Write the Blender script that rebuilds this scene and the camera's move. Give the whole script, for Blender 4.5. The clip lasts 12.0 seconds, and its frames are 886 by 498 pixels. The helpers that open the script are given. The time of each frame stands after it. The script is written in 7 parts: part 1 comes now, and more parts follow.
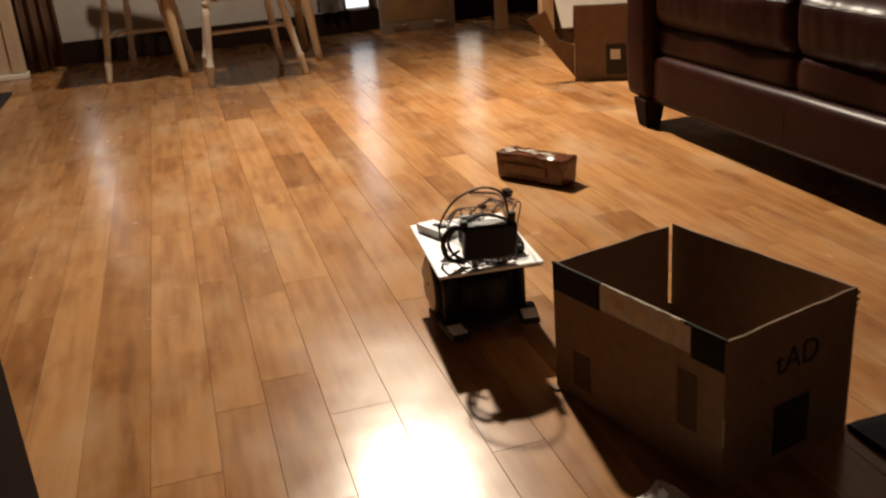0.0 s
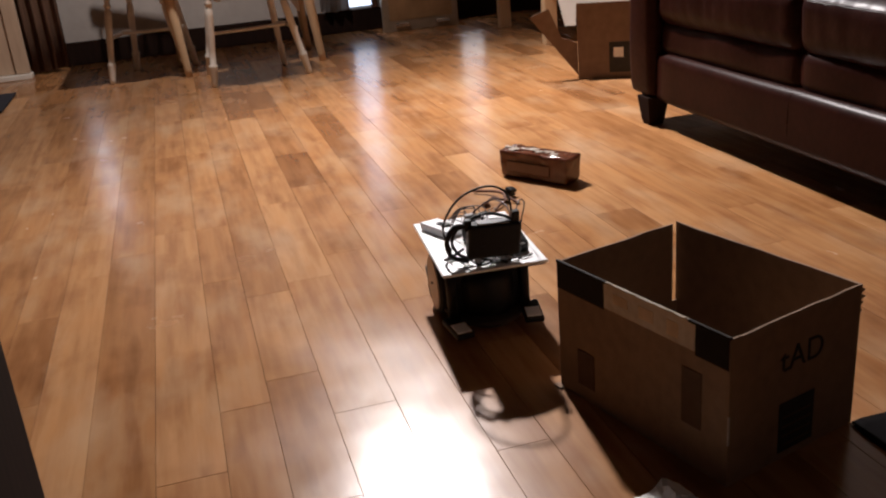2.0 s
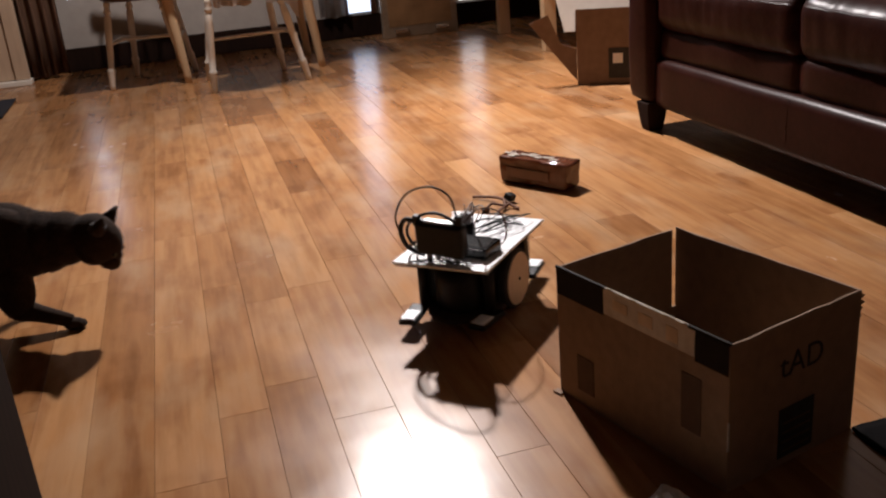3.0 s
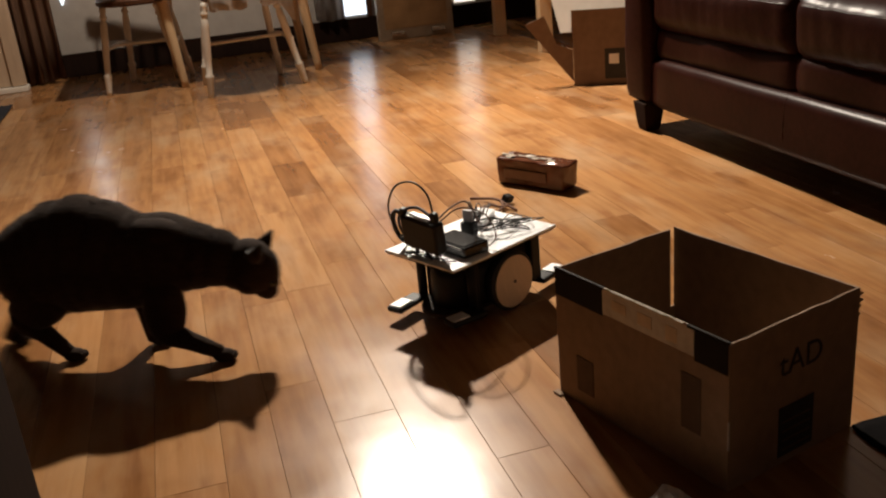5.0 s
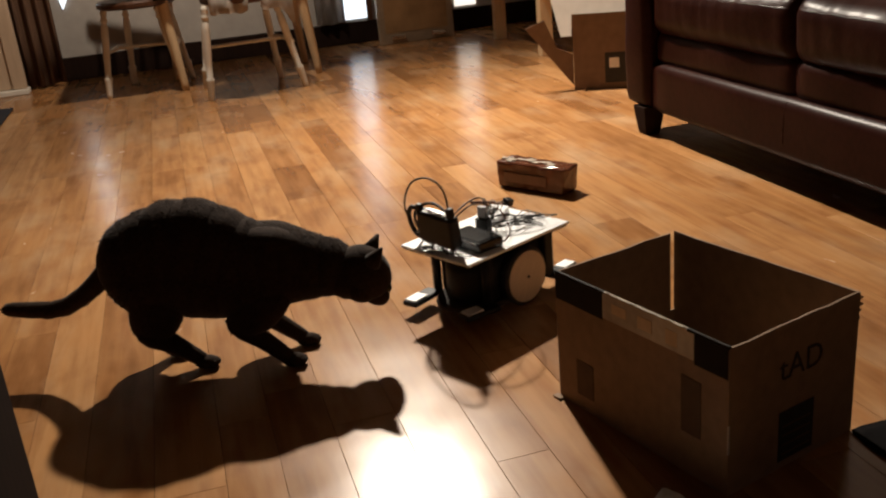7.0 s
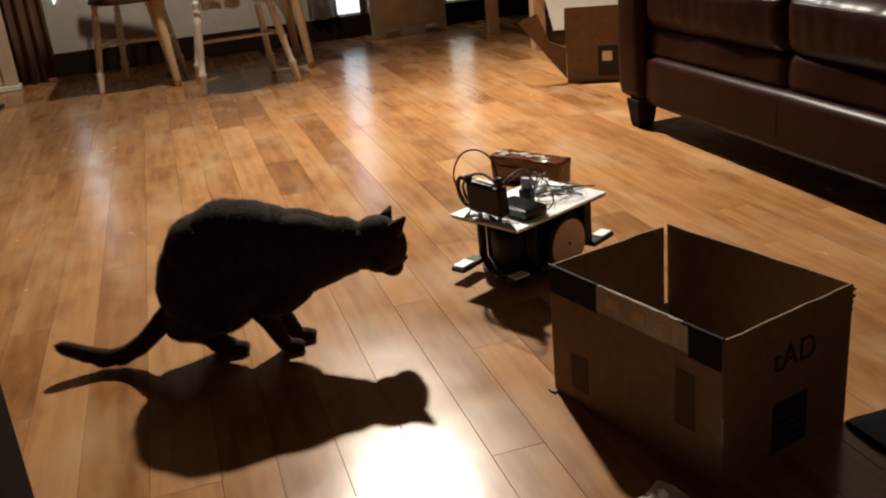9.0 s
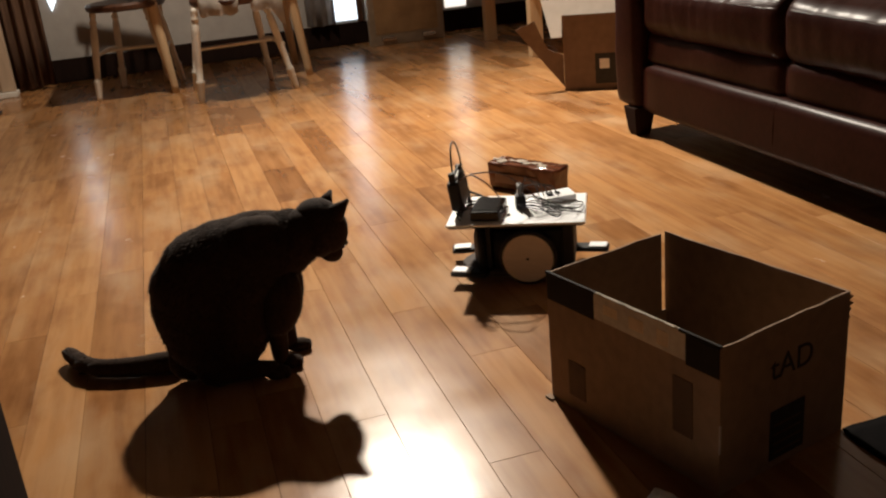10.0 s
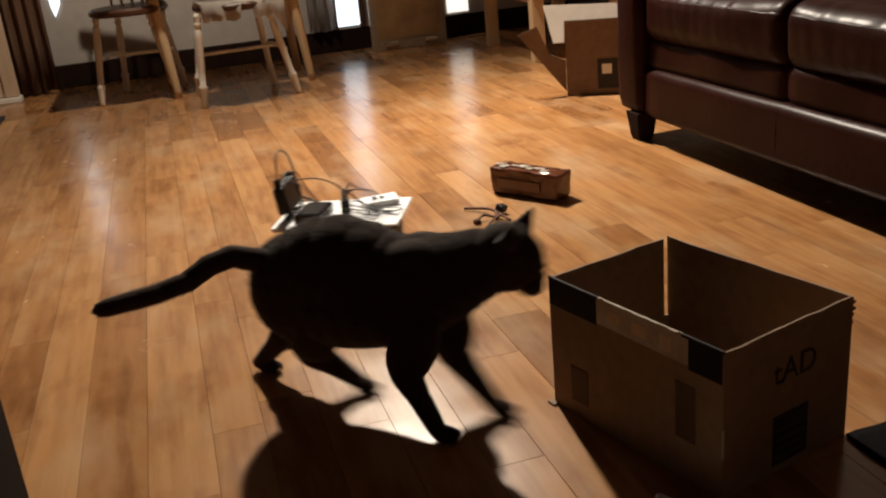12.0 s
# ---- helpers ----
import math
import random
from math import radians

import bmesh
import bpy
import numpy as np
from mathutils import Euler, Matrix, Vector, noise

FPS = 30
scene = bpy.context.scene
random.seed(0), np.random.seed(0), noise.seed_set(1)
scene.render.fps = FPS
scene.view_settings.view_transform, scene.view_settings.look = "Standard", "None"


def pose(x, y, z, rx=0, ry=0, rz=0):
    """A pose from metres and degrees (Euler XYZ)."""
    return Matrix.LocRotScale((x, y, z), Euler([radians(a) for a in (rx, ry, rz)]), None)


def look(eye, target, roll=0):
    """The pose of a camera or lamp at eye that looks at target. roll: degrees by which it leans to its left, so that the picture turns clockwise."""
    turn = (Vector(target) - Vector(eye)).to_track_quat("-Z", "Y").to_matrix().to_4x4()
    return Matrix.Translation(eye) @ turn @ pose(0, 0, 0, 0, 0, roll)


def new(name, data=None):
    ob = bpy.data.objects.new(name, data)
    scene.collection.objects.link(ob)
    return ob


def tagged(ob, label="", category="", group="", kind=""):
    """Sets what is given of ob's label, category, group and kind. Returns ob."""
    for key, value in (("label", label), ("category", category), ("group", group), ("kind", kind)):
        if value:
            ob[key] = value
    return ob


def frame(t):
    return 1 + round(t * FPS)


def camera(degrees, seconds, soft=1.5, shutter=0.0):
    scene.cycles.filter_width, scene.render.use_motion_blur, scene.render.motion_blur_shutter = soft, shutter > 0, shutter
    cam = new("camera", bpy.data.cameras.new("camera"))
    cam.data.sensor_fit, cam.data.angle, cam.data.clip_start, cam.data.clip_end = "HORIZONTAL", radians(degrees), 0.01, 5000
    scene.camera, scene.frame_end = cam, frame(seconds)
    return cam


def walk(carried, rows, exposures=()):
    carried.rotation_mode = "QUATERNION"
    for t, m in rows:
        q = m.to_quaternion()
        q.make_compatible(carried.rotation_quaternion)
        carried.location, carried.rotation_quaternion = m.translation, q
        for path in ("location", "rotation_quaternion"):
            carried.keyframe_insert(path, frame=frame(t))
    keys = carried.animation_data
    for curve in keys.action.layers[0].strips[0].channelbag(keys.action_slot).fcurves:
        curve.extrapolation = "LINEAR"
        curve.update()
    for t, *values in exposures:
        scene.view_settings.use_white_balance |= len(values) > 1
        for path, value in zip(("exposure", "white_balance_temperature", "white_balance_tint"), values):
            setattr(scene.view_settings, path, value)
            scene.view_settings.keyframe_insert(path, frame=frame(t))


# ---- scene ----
cam = camera(51.0, 12.0, soft=2.2, shutter=0.9)
walk(cam, [
(0, pose(0, 0, 0.9, 68.755, 4.393, -16.505)),
(0.5, pose(0, 0, 0.9, 69.685, 4.388, -15.852)),
(1, pose(0, 0, 0.9, 69.446, 4.416, -16.765)),
(1.5, pose(0, 0, 0.9, 69.069, 4.656, -16.476)),
(2, pose(0, 0, 0.9, 68.688, 4.693, -16.370)),
(2.5, pose(0, 0, 0.9, 68.791, 4.681, -16.396)),
(3, pose(0, 0, 0.9, 69.040, 4.688, -16.401)),
(5, pose(0, 0, 0.9, 69.140, 5.195, -16.705)),
(5.5, pose(0, 0, 0.9, 69.174, 5.228, -16.770)),
(6, pose(0, 0, 0.9, 69.298, 5.213, -16.704)),
(6.5, pose(0, 0, 0.9, 69.271, 5.202, -16.615)),
(7, pose(0, 0, 0.9, 69.361, 5.114, -16.672)),
(9, pose(0, 0, 0.9, 68.970, 5.276, -17.134)),
(9.5, pose(0, 0, 0.9, 69.400, 5.229, -17.313)),
(10, pose(0, 0, 0.9, 69.391, 5.175, -17.261)),
(10.5, pose(0, 0, 0.9, 69.445, 5.174, -17.114)),
(11, pose(0, 0, 0.9, 69.533, 5.179, -17.139)),
(11.5, pose(0, 0, 0.9, 69.572, 5.196, -17.141)),
(12, pose(0, 0, 0.9, 69.714, 5.224, -17.119)),
], exposures=((0.0, 0.0, 6700, 10), (0.55, 0.0, 6750, 10), (0.8, 0.0, 5550, 16), (3.2, 0.0, 5600, 16), (4.8, 0.0, 6350, 11), (7.2, 0.0, 6300, 9), (8.8, 0.0, 6080, 6), (10.3, 0.0, 6280, 9), (12.0, 0.0, 6330, 9)))

# ---- light ----
world = bpy.data.worlds.new("evening_room")
scene.world = world
world.use_nodes = True
world.node_tree.nodes["Background"].inputs[0].default_value = (1.0, 0.62, 0.36, 1)
world.node_tree.nodes["Background"].inputs[1].default_value = 0.042


def lamp(name, kind, energy, colour, m, size, cone=176):
    data = bpy.data.lights.new(name, kind)
    data.energy, data.color = energy, colour
    data.shadow_soft_size = size
    if kind == "SPOT":
        data.spot_size, data.spot_blend = radians(cone), 1.0
    ob = new(name, data)
    ob.matrix_world = m
    return ob


LAMP = (0.95, 4.75, 2.85)
lamp("ceiling_bulb", "SPOT", 1520, (1.0, 0.865, 0.70), look(LAMP, (LAMP[0] + 0.9, LAMP[1] - 2.6, LAMP[2] - 1.4)), 0.08, 164)
# added fill that brightens the far wall and chairs, no known source
FILL_AT = (0.25, 4.92, 2.45)
lamp("far_end_fill", "SPOT", 170, (1.0, 0.84, 0.67), look(FILL_AT, (-0.45, 6.2, 0.4)), 0.04, 112)


# ---- materials ----
def material(name, rough=0.6, metal=0.0, spec=0.5):
    m = bpy.data.materials.new(name)
    m.use_nodes = True
    nt = m.node_tree
    b = nt.nodes["Principled BSDF"]
    b.inputs["Roughness"].default_value = rough
    b.inputs["Metallic"].default_value = metal
    b.inputs["Specular IOR Level"].default_value = spec
    return m, nt, b


def ramp_of(nt, value, stops):
    r = nt.nodes.new("ShaderNodeValToRGB")
    while len(r.color_ramp.elements) < len(stops):
        r.color_ramp.elements.new(0.5)
    for e, (p, c) in zip(r.color_ramp.elements, stops):
        e.position, e.color = p, (*c, 1)
    nt.links.new(value, r.inputs[0])
    return r.outputs[0]


def noise_of(nt, scale, detail=4, stretch=(1, 1, 1), coords="Object"):
    tc = nt.nodes.new("ShaderNodeTexCoord")
    mp = nt.nodes.new("ShaderNodeMapping")
    mp.inputs["Scale"].default_value = stretch
    n = nt.nodes.new("ShaderNodeTexNoise")
    n.inputs["Scale"].default_value, n.inputs["Detail"].default_value = scale, detail
    nt.links.new(tc.outputs[coords], mp.inputs[0])
    nt.links.new(mp.outputs[0], n.inputs["Vector"])
    return n.outputs[0], mp


def bump_of(nt, b, value, strength, distance=0.002):
    n = nt.nodes.new("ShaderNodeBump")
    n.inputs["Strength"].default_value, n.inputs["Distance"].default_value = strength, distance
    nt.links.new(value, n.inputs["Height"])
    nt.links.new(n.outputs[0], b.inputs["Normal"])


def plain(name, dark, light, rough=0.6, metal=0.0, scale=30, bump=0.1, stretch=(1, 1, 1), spec=0.5, rough_var=0.12):
    """Two tones of one colour, mixed by grain and by larger stains, with fine relief."""
    m, nt, b = material(name, rough, metal, spec)
    fine, _ = noise_of(nt, scale, 5, stretch)
    big, _ = noise_of(nt, scale / 9, 3)
    mid = nt.nodes.new("ShaderNodeMath")
    mid.operation = "MULTIPLY_ADD"
    nt.links.new(fine, mid.inputs[0])
    mid.inputs[1].default_value = 0.5
    half = nt.nodes.new("ShaderNodeMath")
    half.operation = "MULTIPLY"
    nt.links.new(big, half.inputs[0])
    half.inputs[1].default_value = 0.5
    nt.links.new(half.outputs[0], mid.inputs[2])
    nt.links.new(ramp_of(nt, mid.outputs[0], [(0.35, dark), (0.65, light)]), b.inputs["Base Color"])
    span = nt.nodes.new("ShaderNodeMapRange")
    span.inputs[3].default_value, span.inputs[4].default_value = max(0.02, rough - rough_var), min(1, rough + rough_var)
    nt.links.new(big, span.inputs[0])
    nt.links.new(span.outputs[0], b.inputs["Roughness"])
    if bump:
        bump_of(nt, b, fine, bump)
    return m


def glow(name, colour, strength):
    m, nt, b = material(name, 0.5)
    b.inputs["Base Color"].default_value = (*colour, 1)
    b.inputs["Emission Color"].default_value = (*colour, 1)
    b.inputs["Emission Strength"].default_value = strength
    return m


def plank_wood(joined=False):
    """Varnished maple boards: each one its own tone, grain along the board, a worn and uneven gloss."""
    m, nt, b = material("varnished_maple", 0.3, 0.0, 0.46)
    source = nt.nodes.new("ShaderNodeNewGeometry").outputs["Random Per Island"] if joined else nt.nodes.new("ShaderNodeObjectInfo").outputs["Random"]
    grain, mp = noise_of(nt, 9, 6, (5, 0.35, 5))
    blot, mp2 = noise_of(nt, 7, 4, (1, 0.6, 1), "Object")
    shift = nt.nodes.new("ShaderNodeVectorMath")
    shift.operation = "SCALE"
    shift.inputs[0].default_value = (37, 91, 17)
    nt.links.new(source, shift.inputs["Scale"])
    nt.links.new(shift.outputs[0], mp.inputs["Location"])
    nt.links.new(shift.outputs[0], mp2.inputs["Location"])
    tone = ramp_of(nt, source, [(0.0, (0.250, 0.112, 0.040)), (0.06, (0.340, 0.162, 0.059)), (0.3, (0.385, 0.187, 0.070)), (0.7, (0.430, 0.216, 0.085)), (0.9, (0.475, 0.252, 0.105)), (1.0, (0.540, 0.307, 0.140))])
    dark = ramp_of(nt, grain, [(0.25, (0.62, 0.55, 0.5)), (0.6, (1, 1, 1))])
    mix = nt.nodes.new("ShaderNodeMixRGB")
    mix.blend_type = "MULTIPLY"
    mix.inputs[0].default_value = 0.6
    nt.links.new(tone, mix.inputs[1])
    nt.links.new(dark, mix.inputs[2])
    mix2 = nt.nodes.new("ShaderNodeMixRGB")
    mix2.blend_type = "MULTIPLY"
    mix2.inputs[0].default_value = 0.8
    nt.links.new(mix.outputs[0], mix2.inputs[1])
    nt.links.new(ramp_of(nt, blot, [(0.28, (0.66, 0.58, 0.53)), (0.5, (1, 1, 1))]), mix2.inputs[2])
    # long figure in the maple and pale worn patches that run over the joints
    figure, mp3 = noise_of(nt, 3.5, 3, (6, 0.8, 6))
    mp3.inputs["Rotation"].default_value = (0, 0, 0.05)
    nt.links.new(shift.outputs[0], mp3.inputs["Location"])
    mix3 = nt.nodes.new("ShaderNodeMixRGB")
    mix3.blend_type = "MULTIPLY"
    mix3.inputs[0].default_value = 0.75
    nt.links.new(mix2.outputs[0], mix3.inputs[1])
    nt.links.new(ramp_of(nt, figure, [(0.30, (0.70, 0.60, 0.52)), (0.5, (1, 1, 1)), (0.66, (1.0, 0.94, 0.86))]), mix3.inputs[2])
    place = nt.nodes.new("ShaderNodeNewGeometry")
    scuff = nt.nodes.new("ShaderNodeTexNoise")
    scuff.inputs["Scale"].default_value, scuff.inputs["Detail"].default_value = 5.5, 5
    along = nt.nodes.new("ShaderNodeMapping")
    along.inputs["Scale"].default_value = (1.0, 0.4, 1.0)
    nt.links.new(place.outputs["Position"], along.inputs[0])
    nt.links.new(along.outputs[0], scuff.inputs["Vector"])
    mix4 = nt.nodes.new("ShaderNodeMixRGB")
    nt.links.new(ramp_of(nt, scuff.outputs[0], [(0.5, (0, 0, 0)), (0.72, (0.5, 0.5, 0.5))]), mix4.inputs[0])
    nt.links.new(mix3.outputs[0], mix4.inputs[1])
    mix4.inputs[2].default_value = (0.50, 0.34, 0.20, 1)
    nt.links.new(mix4.outputs[0], b.inputs["Base Color"])
    tc = nt.nodes.new("ShaderNodeNewGeometry")
    wear = nt.nodes.new("ShaderNodeTexNoise")
    wear.inputs["Scale"].default_value, wear.inputs["Detail"].default_value = 3.2, 6
    nt.links.new(tc.outputs["Position"], wear.inputs["Vector"])
    span = nt.nodes.new("ShaderNodeMapRange")
    span.inputs[1].default_value, span.inputs[2].default_value = 0.3, 0.7
    span.inputs[3].default_value, span.inputs[4].default_value = 0.17, 0.28
    nt.links.new(wear.outputs[0], span.inputs[0])
    nt.links.new(span.outputs[0], b.inputs["Roughness"])
    bump_of(nt, b, wear.outputs[0], 0.25, 0.006)
    return m


M = {
    "plank": plank_wood(),
    "gap": plain("dark_joint", (0.03, 0.016, 0.009), (0.055, 0.03, 0.017), 0.8),
    "leather": plain("brown_leather", (0.0145, 0.0034, 0.0020), (0.025, 0.0066, 0.0040), 0.42, scale=60, bump=0.3, rough_var=0.08, spec=0.035),
    "black": plain("black_plastic", (0.004, 0.004, 0.0045), (0.009, 0.009, 0.010), 0.5, scale=80, spec=0.3),
    "board": plain("white_acrylic", (0.88, 0.89, 0.91), (0.93, 0.94, 0.95), 0.42, scale=20, bump=0.0, spec=0.9),
    "card": plain("brown_cardboard", (0.20, 0.125, 0.074), (0.28, 0.178, 0.108), 0.8, scale=40, bump=0.15),
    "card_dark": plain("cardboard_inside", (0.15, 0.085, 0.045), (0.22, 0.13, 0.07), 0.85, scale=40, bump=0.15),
    "wall": plain("pale_wall_paint", (0.33, 0.295, 0.26), (0.41, 0.37, 0.33), 0.8, scale=14, bump=0.05),
    # unseen ceiling, its colour lowered to hold back bounced light
    "ceiling": plain("low_bounce_ceiling", (0.09, 0.065, 0.045), (0.13, 0.095, 0.065), 0.9, scale=14, bump=0.05),
    "dark_wood": plain("dark_stained_wood", (0.05, 0.02, 0.01), (0.11, 0.045, 0.02), 0.4, scale=14, stretch=(6, 6, 0.6)),
    "cream": plain("cream_paint", (0.76, 0.70, 0.60), (0.84, 0.78, 0.68), 0.45, scale=25),
    "pine": plain("pale_pine", (0.52, 0.35, 0.19), (0.66, 0.47, 0.27), 0.5, scale=16, stretch=(6, 6, 0.5)),
    "fur": plain("black_fur", (0.018, 0.010, 0.0065), (0.038, 0.022, 0.014), 0.85, scale=140, bump=0.3, spec=0.08),
}
sheen = M["fur"].node_tree.nodes["Principled BSDF"]
sheen.inputs["Sheen Weight"].default_value, sheen.inputs["Sheen Roughness"].default_value = 0.12, 0.35
coat = M["leather"].node_tree.nodes["Principled BSDF"]
coat.inputs["Coat Weight"].default_value, coat.inputs["Coat Roughness"].default_value = 0.10, 0.27
M.update({
    "gloss_black": plain("glossy_black_plastic", (0.004, 0.004, 0.0045), (0.009, 0.009, 0.010), 0.2, scale=60, bump=0.05, rough_var=0.05),
    "black_wood": plain("almost_black_wood", (0.012, 0.006, 0.004), (0.022, 0.011, 0.007), 0.9, scale=14, stretch=(6, 6, 0.6), spec=0.08),
    # wall colour darkened so that less light bounces into the shadows
    "low_bounce_wall": plain("low_bounce_wall_paint", (0.06, 0.042, 0.03), (0.085, 0.06, 0.042), 0.8, scale=14, bump=0.05),
    "plank_far": plank_wood(True),
    "tape_dark": plain("dark_tape", (0.006, 0.004, 0.003), (0.013, 0.008, 0.005), 0.65, scale=50, bump=0.1, spec=0.12),
    "tape_clear": plain("pale_tape", (0.38, 0.33, 0.27), (0.52, 0.46, 0.39), 0.12, scale=60, bump=0.3),
    "card_print": plain("faded_print", (0.07, 0.038, 0.02), (0.115, 0.064, 0.034), 0.8, scale=40),
    "card_pale": plain("raw_card_edge", (0.5, 0.38, 0.25), (0.62, 0.48, 0.33), 0.8, scale=60),
    "card_grey": plain("dull_carton", (0.16, 0.10, 0.065), (0.22, 0.14, 0.09), 0.8, scale=30),
    "card_white": plain("white_card", (0.62, 0.57, 0.50), (0.72, 0.67, 0.6), 0.7, scale=20),
    "print_black": plain("black_print", (0.012, 0.01, 0.009), (0.03, 0.025, 0.02), 0.7, scale=60),
    "wrap": plain("shiny_brown_wrap", (0.085, 0.028, 0.014), (0.16, 0.058, 0.03), 0.15, scale=22, bump=0.5),
    "wrap_pale": plain("dull_brown_wrap", (0.11, 0.048, 0.027), (0.17, 0.08, 0.048), 0.4, scale=22, bump=0.3),
    "twine": plain("brown_twine", (0.10, 0.04, 0.02), (0.16, 0.07, 0.035), 0.8, scale=120, bump=0.5),
    "paper": plain("white_paper", (0.76, 0.74, 0.72), (0.86, 0.84, 0.82), 0.7, scale=20),
    "sheer": plain("sheer_cloth", (0.45, 0.43, 0.42), (0.55, 0.53, 0.51), 0.9, scale=60, bump=0.2),
    "drape": plain("brown_drape", (0.10, 0.046, 0.026), (0.24, 0.13, 0.075), 0.85, scale=9, stretch=(8, 8, 0.2), bump=0.3),
    "pale_panel": plain("pale_door_paint", (0.46, 0.33, 0.22), (0.56, 0.41, 0.28), 0.6, scale=12, stretch=(4, 4, 0.5)),
    "cover": plain("pale_cloth", (0.48, 0.42, 0.36), (0.62, 0.55, 0.48), 0.9, scale=50, bump=0.4),
    "bronze": plain("dull_bronze", (0.26, 0.20, 0.14), (0.38, 0.30, 0.21), 0.45, 0.3, scale=20),
    "amber": plain("amber_panel", (0.22, 0.13, 0.06), (0.46, 0.29, 0.14), 0.3, 0.1, scale=7),
    "chrome": plain("chrome", (0.55, 0.55, 0.55), (0.7, 0.7, 0.7), 0.18, 1.0, scale=30, bump=0),
    "mat_blue": plain("dark_blue_mat", (0.006, 0.007, 0.012), (0.012, 0.014, 0.024), 0.9, scale=60, bump=0.5),
    # near-black that paints the floor shadow right of the box
    "shade_black": plain("shade_black", (0.003, 0.0025, 0.0025), (0.006, 0.005, 0.005), 0.95, scale=60, bump=0.5, spec=0.05),
    "rubber": plain("black_rubber", (0.012, 0.012, 0.012), (0.025, 0.025, 0.025), 0.7, scale=60),
    "disc": plain("pale_plywood_disc", (0.62, 0.50, 0.38), (0.72, 0.59, 0.46), 0.55, scale=25, stretch=(1, 5, 1)),
    "dark_deck": plain("dark_brown_deck", (0.02, 0.011, 0.007), (0.04, 0.022, 0.014), 0.75, scale=30),
    "grey": plain("grey_plastic", (0.30, 0.30, 0.31), (0.4, 0.4, 0.41), 0.35, scale=40),
    "wire": plain("black_wire", (0.008, 0.008, 0.008), (0.02, 0.019, 0.018), 0.45, scale=60, bump=0),
    "wire_brown": plain("brown_wire", (0.07, 0.03, 0.015), (0.12, 0.05, 0.025), 0.5, scale=60, bump=0),
    "eye": plain("cat_eye", (0.03, 0.025, 0.01), (0.06, 0.05, 0.02), 0.08, scale=40, bump=0),
    "daylight": glow("bright_pane", (0.85, 0.93, 1.0), 1.7),
    "dim_daylight": glow("dim_pane", (1.0, 0.9, 0.78), 1.2),
    "led": glow("red_light", (1.0, 0.25, 0.12), 4.0),
})


# ---- builders ----
def part(name, bm, mat, parent=None, label="", smooth=False, at=None):
    """A bmesh as one mesh object, under a thing or a part."""
    me = bpy.data.meshes.new(name)
    bm.normal_update()
    bm.to_mesh(me)
    bm.free()
    me.materials.append(mat)
    if smooth:
        for p in me.polygons:
            p.use_smooth = True
    ob = new(name, me)
    if parent:
        ob.parent = parent
    if at is not None:
        ob.matrix_basis = at
    if label:
        ob["label"] = label
    return ob


def thing(name, m, label, category, group="", kind=""):
    ob = new(name)
    ob.empty_display_size = 0.05
    ob.matrix_basis = m
    return tagged(ob, label, category, group, kind)


def box(bm, x0, y0, z0, x1, y1, z1, bevel=0.0, seg=2, turn=None):
    """A box between two corners, with rounded edges, added to bm."""
    m = Matrix.Translation(((x0 + x1) / 2, (y0 + y1) / 2, (z0 + z1) / 2)) @ Matrix.Diagonal((x1 - x0, y1 - y0, z1 - z0, 1))
    got = bmesh.ops.create_cube(bm, size=1, matrix=(turn @ m) if turn else m)
    if bevel:
        edges = list({e for v in got["verts"] for e in v.link_edges})
        bmesh.ops.bevel(bm, geom=edges, offset=bevel, segments=seg, affect="EDGES", profile=0.5)
    return bm


def boxed(*a, **k):
    return box(bmesh.new(), *a, **k)


def lathe(profile, n=20, bm=None, m=None):
    """A turned solid: (radius, height) pairs swept round z."""
    bm = bm or bmesh.new()
    m = m or Matrix()
    rings = [[bm.verts.new(m @ Vector((r * math.cos(2 * math.pi * i / n), r * math.sin(2 * math.pi * i / n), z))) for i in range(n)] for r, z in profile]
    for a, b in zip(rings, rings[1:]):
        for i in range(n):
            bm.faces.new((a[i], a[(i + 1) % n], b[(i + 1) % n], b[i]))
    bm.faces.new(list(reversed(rings[0])))
    bm.faces.new(rings[-1])
    return bm


def spline(points, steps=8):
    """A smooth curve through the points."""
    P = [Vector(p) for p in points]
    P = [2 * P[0] - P[1]] + P + [2 * P[-1] - P[-2]]
    out = []
    for i in range(len(P) - 3):
        a, b, c, d = P[i:i + 4]
        for k in range(steps):
            f = k / steps
            out.append(0.5 * (2 * b + (c - a) * f + (2 * a - 5 * b + 4 * c - d) * f * f + (3 * b - a - 3 * c + d) * f ** 3))
    return out + [P[-2]]


def tube(points, radius, n=8, bm=None, steps=8, taper=None):
    """A round cord or rod along a smooth curve."""
    bm = bm or bmesh.new()
    pts = spline(points, steps)
    rings = []
    for i, p in enumerate(pts):
        d = (pts[min(i + 1, len(pts) - 1)] - pts[max(i - 1, 0)]).normalized()
        q = d.to_track_quat("Z", "Y")
        r = radius * (1 if taper is None else taper(i / (len(pts) - 1)))
        rings.append([bm.verts.new(p + q @ Vector((r * math.cos(2 * math.pi * k / n), r * math.sin(2 * math.pi * k / n), 0))) for k in range(n)])
    for a, b in zip(rings, rings[1:]):
        for k in range(n):
            bm.faces.new((a[k], a[(k + 1) % n], b[(k + 1) % n], b[k]))
    bm.faces.new(list(reversed(rings[0])))
    bm.faces.new(rings[-1])
    return bm


